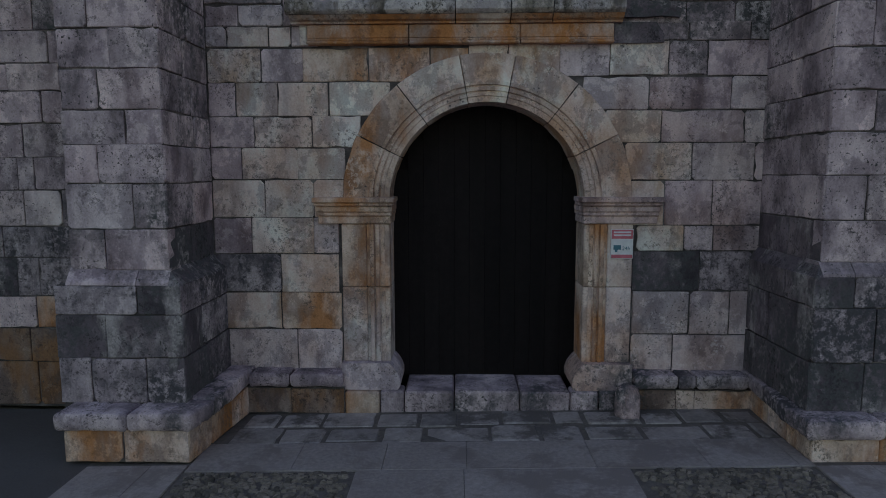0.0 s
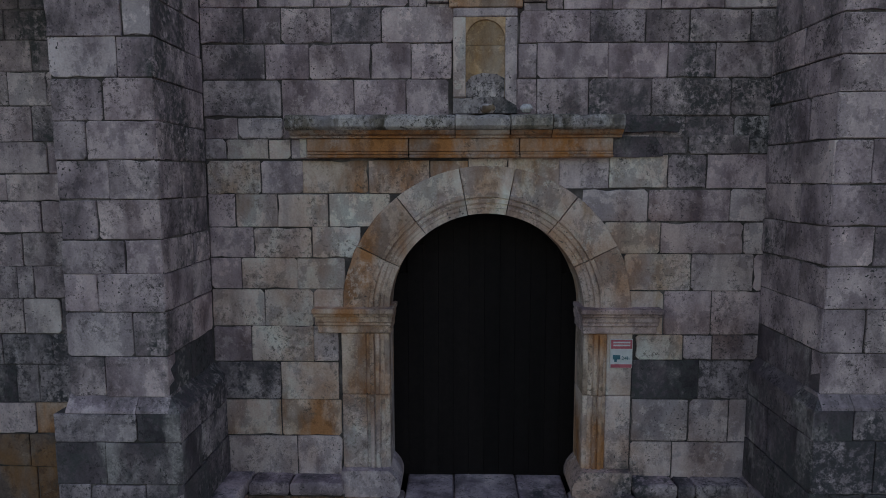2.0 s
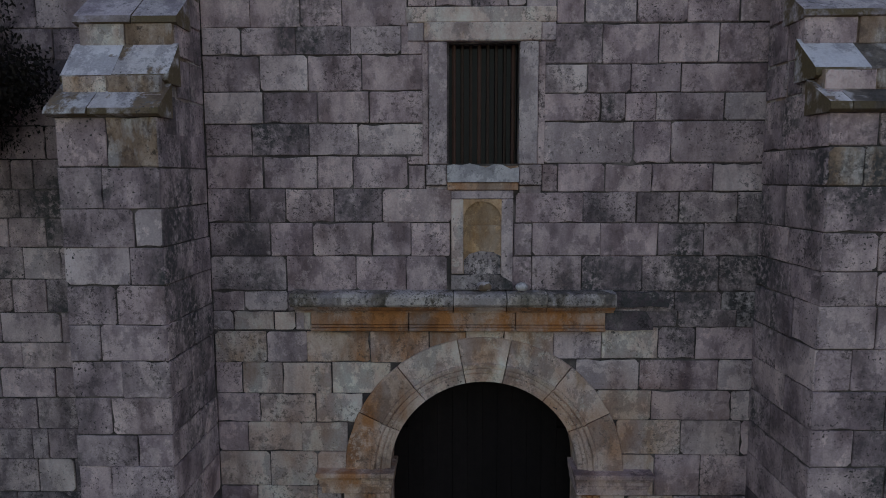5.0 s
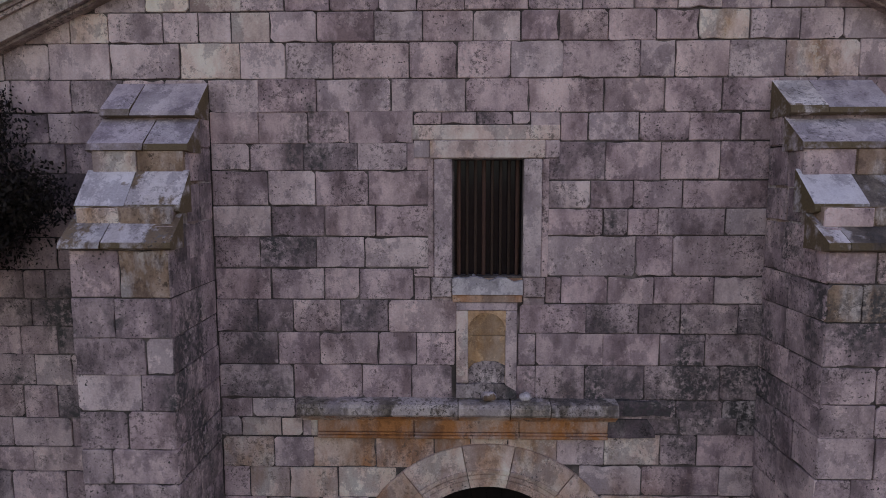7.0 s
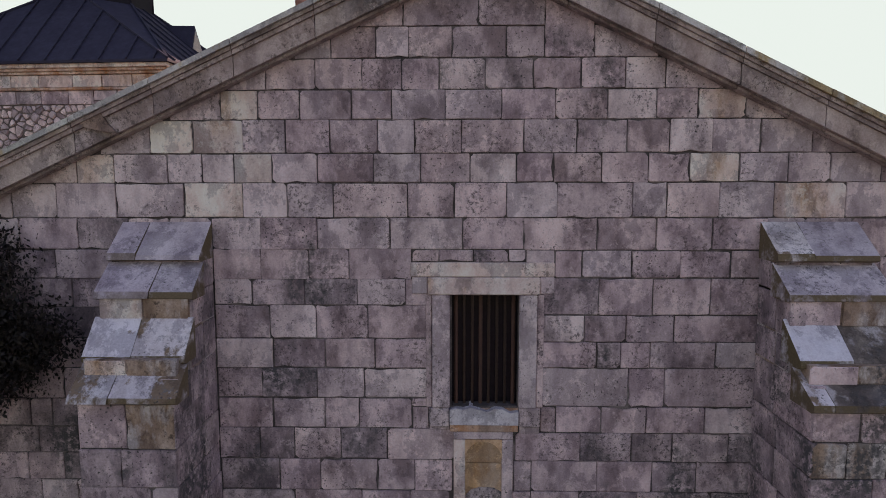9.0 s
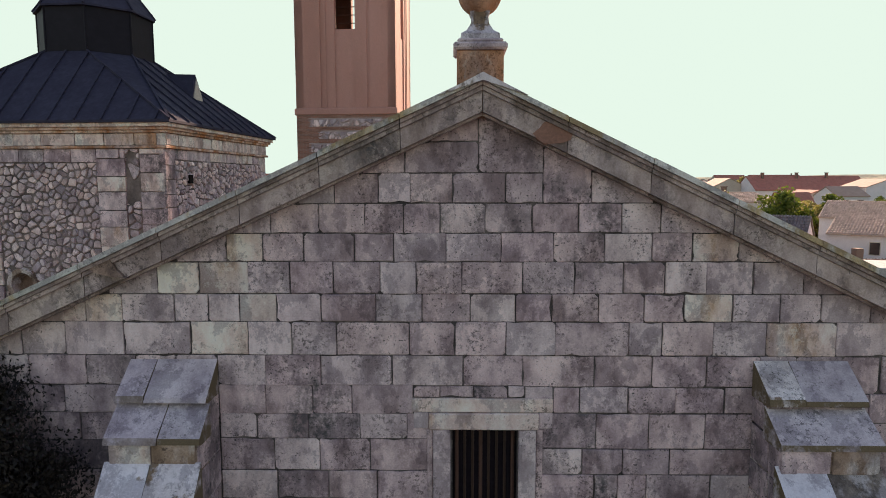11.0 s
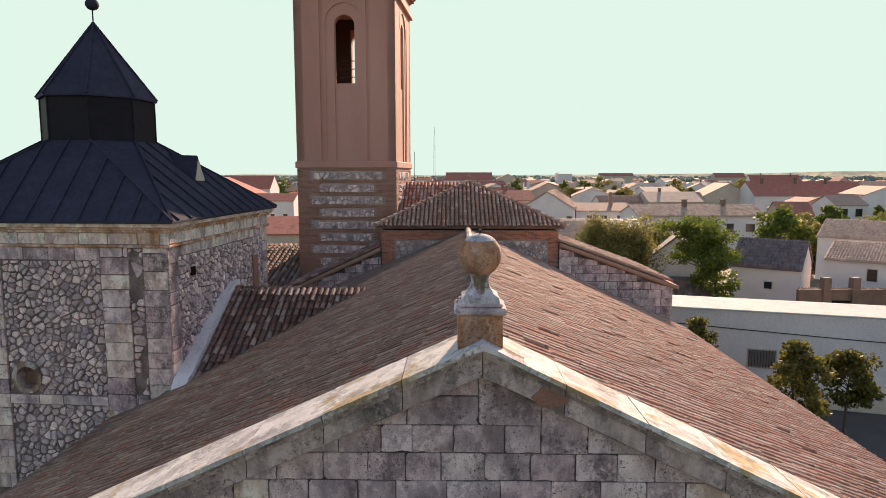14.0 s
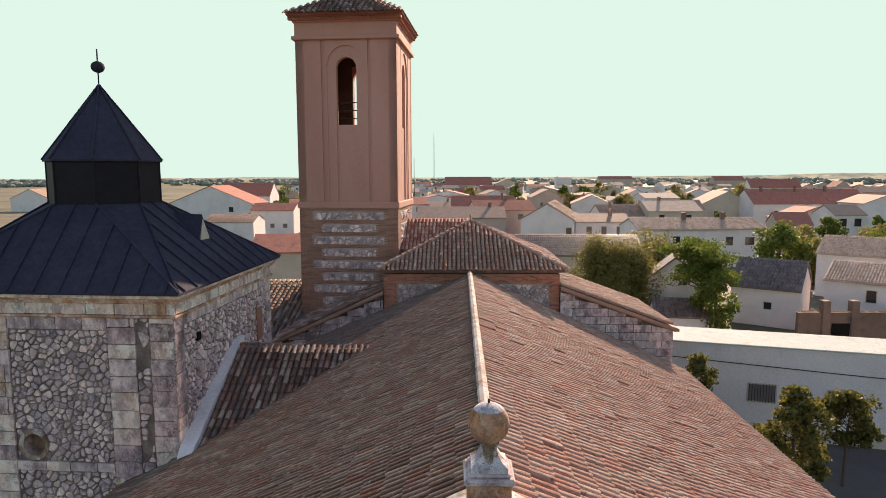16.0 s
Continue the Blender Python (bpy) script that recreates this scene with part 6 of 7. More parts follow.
def seam(a, b, w=0.03, h=0.045, parent=chapel):
    a, b = Vector(a), Vector(b)
    d = (b - a).normalized()
    s = d.cross(Vector((0, 0, 1))).normalized() * (w / 2)
    u = s.cross(d).normalized() * h
    if u.z < 0:
        u = -u
    vs = [a - s, a + s, a + s + u, a - s + u, b - s, b + s, b + s + u, b - s + u]
    part("standing_seam", Build().add([tuple(v) for v in vs], [(0, 1, 2, 3), (4, 5, 6, 7), (0, 1, 5, 4), (1, 2, 6, 5), (2, 3, 7, 6), (3, 0, 4, 7)]), ZINC, parent)


def slope_seams(e0, e1, t0, t1, n):
    """Seams up a slope, from the eave towards the lantern's edge or the hips."""
    e0, e1, t0, t1 = (Vector(p) for p in (e0, e1, t0, t1))
    mid_e, dirn = (e0 + e1) / 2, (e1 - e0).normalized()
    upw = ((t0 + t1) / 2 - mid_e)
    half_e, half_t = (e1 - e0).length / 2, (t1 - t0).length / 2
    for i in range(n):
        k = -half_e + (i + 0.5) * 2 * half_e / n
        reach = 1.0 if abs(k) <= half_t else (half_e - abs(k)) / (half_e - half_t)
        if reach > 0.05:
            a = mid_e + dirn * k
            seam(a, a + upw * reach)


oz = [(x, y, LZ0) for x, y in octo]
evz = [(x, y, EZ) for x, y in eave]
slope_seams(evz[0], evz[1], oz[1], oz[2], 11)
slope_seams(evz[1], evz[2], oz[3], oz[4], 11)
for e, o1, o2 in ((1, 2, 3), (0, 0, 1), (2, 4, 5)):
    seam(evz[e], oz[o1], 0.05, 0.05)
    seam(evz[e], oz[o2], 0.05, 0.05)
lant = Build().prism([(x, y) for x, y in octo], LZ0 - 0.1, LZ1, "z")
part("lantern_drum", lant, DRUM, chapel, "dark zinc-clad lantern drum")
for i in range(8):                   # frames at the corners of the drum
    x, y = octo[i]
    part("drum_post", Build().rod((x, y, LZ0 - 0.05), (x, y, LZ1), 0.03, n=6), DRUM, chapel)
k = 1.06
cone = [(LC.x + (x - LC.x) * k, LC.y + (y - LC.y) * k) for x, y in octo]
rb = Build().add([(x, y, LZ1) for x, y in cone] + [(LC.x, LC.y, 16.17)] + [(x, y, LZ1 - 0.05) for x, y in cone],
                 [(i, (i + 1) % 8, 8) for i in range(8)] + [tuple(range(9, 17))] + [(i, (i + 1) % 8, 9 + (i + 1) % 8, 9 + i) for i in range(8)])
part("lantern_roof", rb, ZINC, chapel)
for x, y in cone:
    seam((x, y, LZ1), (LC.x, LC.y, 16.17), 0.05, 0.04)
part("rod", Build().rod((LC.x, LC.y, 16.1), (LC.x, LC.y, 17.22), 0.02), ZINC, chapel)
part("ball", Build().turn([(0.19 * math.sin(math.pi * (i + 0.2) / 14.4), 16.70 - 0.17 * math.cos(math.pi * (i + 0.2) / 14.4)) for i in range(15)], LC.x, LC.y, 18), ZINC, chapel, smooth=True)
# triangular dormer on the slope towards the nave
db = Build().add([(-7.66, 12.50, 11.24), (-7.66, 13.40, 11.24), (-7.72, 12.95, 12.14), (-8.5, 12.50, 12.0), (-8.5, 13.40, 12.0), (-8.9, 12.95, 12.18)],
                 [(0, 1, 2), (0, 2, 5, 3), (1, 4, 5, 2), (3, 5, 4), (0, 3, 4, 1)])
dormer = part("dormer", db.moved(Matrix.Translation((-0.36, 0.29, 0.16))), ZINC, chapel)
# pale render colour here replaces the sky reflected in the dormer's glass
pb = Build().add([(-7.64, 12.60, 11.29), (-7.64, 13.30, 11.29), (-7.69, 12.95, 12.00), (-7.68, 12.60, 11.29), (-7.68, 13.30, 11.29), (-7.73, 12.95, 12.00)], [(0, 1, 2), (3, 5, 4), (0, 2, 5, 3), (1, 4, 5, 2), (0, 3, 4, 1)])
part("dormer_front", pb.moved(Matrix.Translation((-0.36, 0.29, 0.16))), BEIGE, dormer, "triangular glass front of the dormer, its sky reflection painted pale")
# the whole chapel stands a little askew to the nave
KNEE = Matrix.Translation((-6.85, 9.1, 0))
chapel.matrix_basis = Matrix.Translation((-0.05, -0.05, 0)) @ KNEE @ Matrix.Rotation(radians(-3.5), 4, "Z") @ KNEE.inverted() @ Matrix.Translation((-10.6, 12.9, 0))

# old lower roof in the gap between chapel, transept and tower
yard = tagged(thing("low_roof", "old dark clay tile roof between the chapel and the tower", "roof", (-10, 23, 0)), kind="structure")
part("body", Build().prism([(20.4, 0), (27.0, 0), (27.0, 8.0), (26.0, 8.1), (20.4, 6.6)], -15.0, -7.25, "x"), BEIGE, yard)
tile_field("roof_tiles", yard, (-15.0, 26.0, 8.12), (1, 0, 0), (0, -5.6, -1.5), 31, 19, lambda q: True, pitch=0.25, show=0.31, material=TILE_OLD, label="dark old clay tiles")

# ---- bell tower ----
TW = 4.55
tower = tagged(thing("bell_tower", "tall pink rendered bell tower on a brick and rubble base", "bell tower", (-4.75, 24.8, 0)), kind="structure")
tower.rotation_euler = (0, 0, radians(-4.3))
TM = Matrix.Translation((-4.87, 22.52, 0)) @ Matrix.Rotation(radians(-4.3), 4, "Z")    # middle of its front, turned a little


def tpart(name, b, material, label="", smooth=False):
    b.moved(TM)
    return part(name, b, material, tower, label, smooth)


H = TW / 2
tpart("base", Build().box(-H, H, 0, TW, 0, 12.0), LIME_BED)
tp = Plane((0, 0, 0), (1, 0, 0), (0, -1, 0))
tb, tr_ = Build(), Build()
bands = [(11.82 - 0.56 * i - 0.36, 11.82 - 0.56 * i, 1.0 if i % 2 else 0.62) for i in range(8)]


def tower_brick(u, z):
    if abs(u) > H - 0.6:
        return True
    for z0, z1, inset in bands:
        if z0 <= z < z1 and abs(u) < H - inset:
            return False
    return True


brick_band(tp, -H, H, 7.0, 11.95, tower_brick, tb)
tsd = Plane((H, 0, 0), (0, 1, 0), (1, 0, 0))
brick_band(tsd, 0, TW, 9.4, 11.95, lambda u, z: u < 0.7 or u > TW - 0.7 or not any(z0 <= z < z1 for z0, z1, _ in bands), tb)
for i, (z0, z1, inset) in enumerate(bands):
    rubble(tp, -H + inset, H - inset, z0, z1, 0.2, tower, 0, store=tr_, seed=20 + i)
    rubble(tsd, 0.7, TW - 0.7, z0, z1, 0.2, tower, 0, store=tr_, seed=40 + i)
tagged(tpart("brickwork", tb, BRICK_JOINED), "brown brick courses", kind="stuff")
tagged(tpart("rubble", tr_, RUBBLE_JOINED), "bands of pale rubble", kind="stuff")
tpart("band", Build().box(-H - 0.07, H + 0.07, -0.07, TW + 0.07, 12.0, 12.3, 0.03), RENDER_PINK)
# shaft: walls with real openings, shallow sunk panels
T0, T1, OB, OT, OH = 12.3, 19.45, 15.75, 18.25, 0.46


def tower_face(place, half):
    """One face of the shaft, drawn at y = 0 and turned to its place."""
    b = Build()
    b.box(-H, -1.12, 0, 0.36, T0, T1).box(1.12, H, 0, 0.36, T0, T1)                       # outer strips
    b.box(-1.12, -0.98, 0.06, 0.36, T0, T1).box(0.98, 1.12, 0.06, 0.36, T0, T1)           # grooves
    b.box(-0.98, -0.86, 0.02, 0.36, T0, T1).box(0.86, 0.98, 0.02, 0.36, T0, T1)
    b.box(-0.86, -half, 0.05, 0.36, T0, OT).box(half, 0.86, 0.05, 0.36, T0, OT)               # sunk panel beside the opening
    b.box(-half, half, 0.1, 0.36, T0, OB)
    arc = [(half * math.cos(radians(a)), OT + half * math.sin(radians(a))) for a in range(180, -1, -15)]
    b.prism([(-0.86, T1), (-0.86, OT)] + arc + [(0.86, OT), (0.86, T1)], 0.05, 0.36)
    big = [(0.86 * math.cos(radians(a)), OT + 0.1 + 0.86 * math.sin(radians(a))) for a in range(180, -1, -12)]
    b.prism([(-0.98, T1), (-0.98, OT)] + big + [(0.98, OT), (0.98, T1)], 0.0, 0.06)
    b.moved(place)
    return tpart("shaft_wall", b, RENDER_PINK)


for i in range(4):
    tower_face(Matrix.Translation((0, H, 0)) @ Matrix.Rotation(radians(90 * i), 4, "Z") @ Matrix.Translation((0, -H, 0)), 0.66 if i == 2 else OH)
# added sheets of darkened brick that keep the inside of the belfry dim
INNER_SHADE = surface("darkened_inner_brick", [(0.045, 0.028, 0.022), (0.08, 0.05, 0.038)], spread=0, grain=24)
for a, b in ((-H + 0.4, -0.7), (0.7, H - 0.4)):
    tpart("inner_lining", Build().box(a, b, TW - 0.42, TW - 0.37, 15.5, T1), INNER_SHADE)
tpart("inner_lining", Build().box(-0.7, 0.7, TW - 0.42, TW - 0.37, 18.95, T1), INNER_SHADE)
for a, b in ((0.4, H - OH), (H + OH, TW - 0.4)):
    tpart("inner_lining", Build().box(-H + 0.37, -H + 0.42, a, b, 15.5, T1), INNER_SHADE)
tpart("floor", Build().box(-H + 0.3, H - 0.3, 0.3, TW - 0.3, 15.3, 15.6), BRICK)
for i in range(4):
    rot = Matrix.Translation((0, H, 0)) @ Matrix.Rotation(radians(90 * i), 4, "Z") @ Matrix.Translation((0, -H, 0))
    for zz in (16.05, 16.4, 16.75):
        b = Build().rod((-OH, 0.3, zz), (OH, 0.3, zz), 0.02)
        tpart("rail", b.moved(rot), IRON)
tpart("cornice", Build().box(-H - 0.14, H + 0.14, -0.14, TW + 0.14, 19.45, 19.62, 0.03), RENDER_PINK)
tpart("attic", Build().box(-H - 0.02, H + 0.02, -0.02, TW + 0.02, 19.62, 20.2), RENDER_PINK)
for z0, z1, out in ((20.2, 20.28, 0.08), (20.28, 20.40, 0.14), (20.40, 20.48, 0.24), (20.48, 20.56, 0.3)):
    tpart("eave_course", Build().box(-H - out, H + out, -out, TW + out, z0, z1), EAVE_BRICK)
dent = Build()
for i in range(26):
    u = -H - 0.2 + i * (TW + 0.4) / 25
    dent.box(u - 0.05, u + 0.05, -0.2, 0, 20.3, 20.40).box(H, H + 0.2, u + H - 0.05, u + H + 0.05, 20.3, 20.40)
tpart("dentils", dent, EAVE_BRICK)
E1 = 0.36
b = Build().add([(-H - E1, -E1, 20.58), (H + E1, -E1, 20.58), (H + E1, TW + E1, 20.58), (-H - E1, TW + E1, 20.58), (0, H, 22.2)], [(0, 1, 4), (1, 2, 4), (2, 3, 4), (3, 0, 4), (0, 1, 2, 3)])
tpart("roof", b, ROOF_BROWN)
o = TM @ Vector((-H - E1, H, 22.22))
acr, dwn = TM.to_3x3() @ Vector((1, 0, 0)), TM.to_3x3() @ Vector((0, -(H + E1), -1.64))


def in_tower_tri(q):
    p = TM.inverted() @ q
    t = (p.y + E1) / (H + E1)
    return t > -0.02 and abs(p.x) < (H + E1) * (1 - t)


tile_field("roof_tiles", tower, o, acr, dwn, 21, 11, in_tower_tri, pitch=0.25, material=TILE_OLD, label="clay tiles")


# ---- village ----
def house(name, x, y, w, d, eave, ridge, along, wall, roof, label, turn=0.0, windows=(), chimney=None, tiles=False, base=0.0):
    """A gabled house: its front at y, its middle at x; along: which way the ridge runs. windows: (u, z, width, height) on the front."""
    m = pose(x, y, 0, 0, 0, turn)
    th = thing(name, label, "house", (x, y, base), group="houses of the village")
    hw = w / 2
    b = Build()
    if along == "x":
        b.box(-hw, hw, 0, d, base, eave)
        b.prism([(0, eave), (d, eave), (d / 2, ridge - 0.08)], -hw + 0.01, hw - 0.01, "x")
    else:
        b.box(-hw, hw, 0, d, base, eave)
        b.prism([(-hw, eave), (hw, eave), (0, ridge - 0.08)], 0, d)
    part("wall", b.moved(m), wall, th)
    o = 0.25
    if along == "x":
        k = (ridge - eave) / (d / 2)
        outline = [(-o, eave - o * k), (d / 2, ridge), (d + o, eave - o * k), (d + o, eave - o * k + 0.14), (d / 2, ridge + 0.15), (-o, eave - o * k + 0.14)]
        rb = Build().prism(outline, -hw - 0.12, hw + 0.12, "x")
    else:
        k = (ridge - eave) / hw
        outline = [(-hw - o, eave - o * k), (0, ridge), (hw + o, eave - o * k), (hw + o, eave - o * k + 0.14), (0, ridge + 0.15), (-hw - o, eave - o * k + 0.14)]
        rb = Build().prism(outline, -0.15, d + 0.15)
    part("roof", rb.moved(m), roof, th)
    if tiles:
        r = random.Random(int(x * 10 + y))
        tb = Build()
        p = 0.24 if y < 75 else 0.32
        run, out, wide = (d / 2 + o, lambda t: -o + t, (-hw - 0.1, hw + 0.1)) if along == "x" else (hw + o, lambda t: hw + o - t, (0.05, d - 0.05))
        rows = max(3, int(math.hypot(run, ridge - eave + o * k) / (0.42 if y < 75 else 0.6)))
        for side in ((1,) if along == "x" else (-1, 1)):
            for i in range(int((wide[1] - wide[0]) / p)):
                c = wide[0] + (i + 0.5) * p + r.uniform(-0.012, 0.012)
                for j in range(rows):
                    t0, t1 = run * j / rows, run * (j + 1) / rows
                    q = p * 0.30 + r.uniform(-0.008, 0.008)
                    v = []
                    for t, h in ((t0, 0.045 + r.uniform(0, 0.02)), (t1, 0.0)):
                        zt = eave - o * k + 0.13 + t * k + h
                        for dc, dz in ((-q, 0.0), (-0.5 * q, 0.07), (0.5 * q, 0.07), (q, 0.0)):
                            v.append((c + dc, out(t), zt + dz) if along == "x" else (side * out(t), c + dc, zt + dz))
                    tb.add(v, [(0, 1, 5, 4), (1, 2, 6, 5), (2, 3, 7, 6), (0, 3, 2, 1)])
        tagged(part("roof_tiles", tb.moved(m), roof, th), kind="stuff")
    for u, z, ww, hh in windows:
        fr = part("window", Build().box(u - ww / 2 - 0.07, u + ww / 2 + 0.07, -0.03, 0.05, z - hh / 2 - 0.07, z + hh / 2 + 0.07).moved(m), BEIGE, th)
        part("pane", Build().box(u - ww / 2, u + ww / 2, -0.05, -0.02, z - hh / 2, z + hh / 2).moved(m), GLASS_DARK, fr)
    for u, v in chimney or ():
        top = ridge + 0.9
        part("chimney", Build().box(u - 0.3, u + 0.3, v - 0.3, v + 0.3, eave, top).box(u - 0.38, u + 0.38, v - 0.38, v + 0.38, top, top + 0.12).moved(m), CHIMNEY, th)
    return th


W2 = "whitewashed village house with a clay tile roof"
house("house", 16.6, 107, 9.3, 16, 5.6, 8.5, "y", WHITEWASH, ROOF_BROWN, "white gabled house with a pinkish tile roof", turn=-14, tiles=True, windows=((3.9, 3.6, 0.9, 1.3),))
house("house", 27.3, 110, 10, 8, 5.0, 6.2, "x", WHITEWASH, ROOF_BROWN, "low white house with tall dark windows", windows=((-2.5, 3.2, 0.9, 1.9), (0.2, 3.2, 0.9, 1.9), (3, 3.2, 0.9, 1.9)), chimney=((2, 3),))
house("house", 14.0, 67.3, 16, 9, 4.2, 6.1, "x", BEIGE, ROOF_DARK, "long low building with a dark old tile roof", turn=-4, tiles=True)
house("house", 7.8, 159, 17, 14, 4.5, 8.0, "x", BEIGE, ROOF_RED, "beige house with a broad mauve-red roof", chimney=((5, 4),))
house("house", 1.5, 122, 18, 10, 5.0, 6.9, "x", PINK_WALL, ROOF_BROWN, "long beige rendered house", chimney=((6, 5),))
house("house", 10.2, 430, 32, 16, 7.5, 12.6, "x", BEIGE, ROOF_RED, "large far house with a red roof")
house("house", 36.9, 434, 15, 14, 8, 11.5, "y", BEIGE, ROOF_BROWN, "beige far gabled house")
house("house", 32.5, 214, 11, 14, 6, 8.6, "y", PINK_WALL, ROOF_BROWN, "pinkish rendered gabled house", windows=((-2, 3.6, 1, 1.2),))
house("house", 110, 630, 15, 12, 11.5, 12.2, "x", WHITEWASH, ROOF_RED, "white far block with a flat top", chimney=((-6, 4),))
house("house", 41.1, 183, 12, 16, 5, 7.6, "y", WHITEWASH, ROOF_BROWN, W2, turn=-10)
house("house", 40.4, 140, 13, 10, 4.2, 6.5, "x", WHITEWASH, ROOF_BROWN, "white house with a dark brown roof", turn=4, tiles=True, chimney=((-4, 2),))
house("house", 79.6, 271, 12, 12, 4.5, 7.5, "y", WHITEWASH, ROOF_BROWN, W2)
house("house", 94, 162, 30, 12, 6, 9.6, "x", WHITEWASH, ROOF_RED, "long house with a bright red roof", chimney=((-11, 5), (-2, 5), (6, 5)), windows=((-9, 3.4, 1.2, 1.4), (-4, 3.4, 1.2, 1.4), (2, 3.4, 1.2, 1.4), (8, 3.4, 1.2, 1.4)))
house("house", 76.1, 171, 13.6, 16, 5.5, 9.0, "y", BEIGE, ROOF_BROWN, "plastered gabled house with stained walls", turn=-8, windows=((-3, 3, 1, 1),))
house("house", 36.3, 86.5, 19, 9, 5.6, 6.9, "x", WHITEWASH, ROOF_PALE, "two-storey white terrace with tiled roofs", turn=2, tiles=True, windows=((-3.8, 4.1, 1.0, 1.0), (4.0, 3.9, 1.0, 1.2), (7.0, 3.9, 1.3, 1.1)), chimney=((-1.5, 3.5), (4.6, 4)))
house("house", 27.7, 50.0, 5.6, 6.5, 3.5, 5.6, "x", WHITEWASH, ROOF_DARK, "white house with a dark patterned tile roof", turn=-36, tiles=True, windows=((0.3, 1.9, 0.6, 0.6),))
house("house", 20.3, 51.5, 4.8, 9, 3.9, 6.0, "y", WHITEWASH, ROOF_DARK, "white gabled house with dark eaves", turn=-22, windows=((0.8, 3.9, 0.3, 0.7), (0.4, 1.9, 1.0, 0.6)))
house("house", 36.9, 46.0, 11, 8, 4.3, 5.5, "x", WHITEWASH, ROOF_PALE, "white house with a pale tile roof", turn=-40, tiles=True, windows=((-2.0, 3.2, 0.7, 1.0), (0.6, 3.0, 0.5, 0.6), (2.6, 3.0, 0.5, 0.6)))
house("house", 45.5, 60.5, 13, 9, 4.8, 6.4, "x", WHITEWASH, ROOF_PALE, "white house behind with a broad tile roof", turn=-40, tiles=True, windows=((-1, 3.8, 1.0, 0.8), (2.2, 3.8, 1.0, 0.8)))
house("house", 79.6, 122, 6.4, 8, 5.5, 7.3, "x", WHITEWASH, ROOF_BROWN, "small white house with a pair of windows", windows=((-1.4, 4.0, 1.3, 1.5), (1.5, 4.0, 1.3, 1.5)))
house("house", 98, 139, 10, 10, 7, 8.8, "y", WHITEWASH, ROOF_BROWN, W2)
house("house", 63.7, 112.7, 6, 8, 4.2, 6.3, "x", BEIGE, ROOF_RED, "low beige house with a red roof", turn=-12)
house("house", -69.7, 174, 24, 16, 5.6, 10.6, "y", WHITEWASH, ROOF_RED, "wide white gabled house with red roof edges", windows=((6, 4, 1.2, 1.4),))
house("house", -74, 217, 18, 12, 6.5, 11.0, "x", WHITEWASH, ROOF_RED, "white house with an orange-red roof", windows=((5, 5, 1.3, 1.3),))
house("house", -42.2, 140, 10, 8, 5.5, 7.0, "x", WHITEWASH, ROOF_RED, "white house with a red roof edge", windows=((-3, 2.0, 0.9, 0.9), (0, 2.0, 0.9, 0.9), (3, 2.0, 0.9, 0.9)))
house("house", -45.6, 121, 10, 8, 4.2, 5.5, "x", WHITEWASH, ROOF_BROWN, W2, tiles=True)
house("house", -18.6, 61, 6.5, 9, 5.3, 6.8, "x", BEIGE, ROOF_RED, "beige walled house with a red tile roof", turn=8)
house("house", -163, 235, 15, 12, 5, 8.6, "y", WHITEWASH, ROOF_BROWN, W2)
house("house", 300, 690, 33, 14, 8, 12.5, "x", BEIGE, ROOF_RED, "far building with a red roof")
house("house", 192, 375, 30, 12, 6, 11.0, "x", WHITEWASH, ROOF_RED, "far long white building with a red roof", chimney=((-8, 5), (10, 5)))
house("house", 239, 388, 10, 10, 6, 9.8, "y", PINK_WALL, ROOF_RED, "far pink gabled house")
house("house", 202, 788, 42, 14, 9, 12.5, "x", BEIGE, ROOF_RED, "far long building with a red roof")
house("house", 62.7, 167, 11, 9, 4.2, 6.6, "x", BEIGE, ROOF_BROWN, "low grey-beige house with one window", windows=((-2.5, 2.6, 1.6, 1),))
hr = random.Random(42)
spots = []
for _ in range(2600):                # the rest of the village, thinning out with distance
    y = hr.uniform(128, 640)
    x = hr.uniform(-0.25 * y - 10, 0.95 * y)
    if any(abs(x - a) < 13 + 0.015 * y and abs(y - b) < 12 + 0.04 * y for a, b in spots) or (y < 250 and any(abs(x - a) < 20 and abs(y - b) < 24 for a, b in ((7.8, 159), (32.5, 214), (41, 183), (94, 162), (76, 171), (62, 167), (-70, 174), (-74, 217)))):
        continue
    spots.append((x, y))
    if len(spots) > 135:
        break
for x, y in spots:
    w, d = hr.uniform(8, 17), hr.uniform(7, 12)
    e = hr.uniform(3.2, 6.2)
    house("house", x, y, w, d, e, e + hr.uniform(1.3, 2.4), "x" if hr.random() < 0.6 else "y", hr.choice((WHITEWASH, WHITEWASH, BEIGE, PINK_WALL)), hr.choice((ROOF_RED, ROOF_RED, ROOF_BROWN, ROOF_PALE)),
          W2, turn=hr.uniform(-20, 20), windows=((-w / 4, e - 1.4, 1.2, 1.2), (w / 4, e - 1.4, 1.2, 1.2)), chimney=((hr.uniform(-w / 4, w / 4), d / 2),) if hr.random() < 0.5 else None)

house("house", 19.3, 46.8, 4.4, 3.6, 1.6, 2.7, "x", WHITEWASH, ROOF_DARK, "low shed with a dark tile roof before a white house", turn=-10, tiles=True)
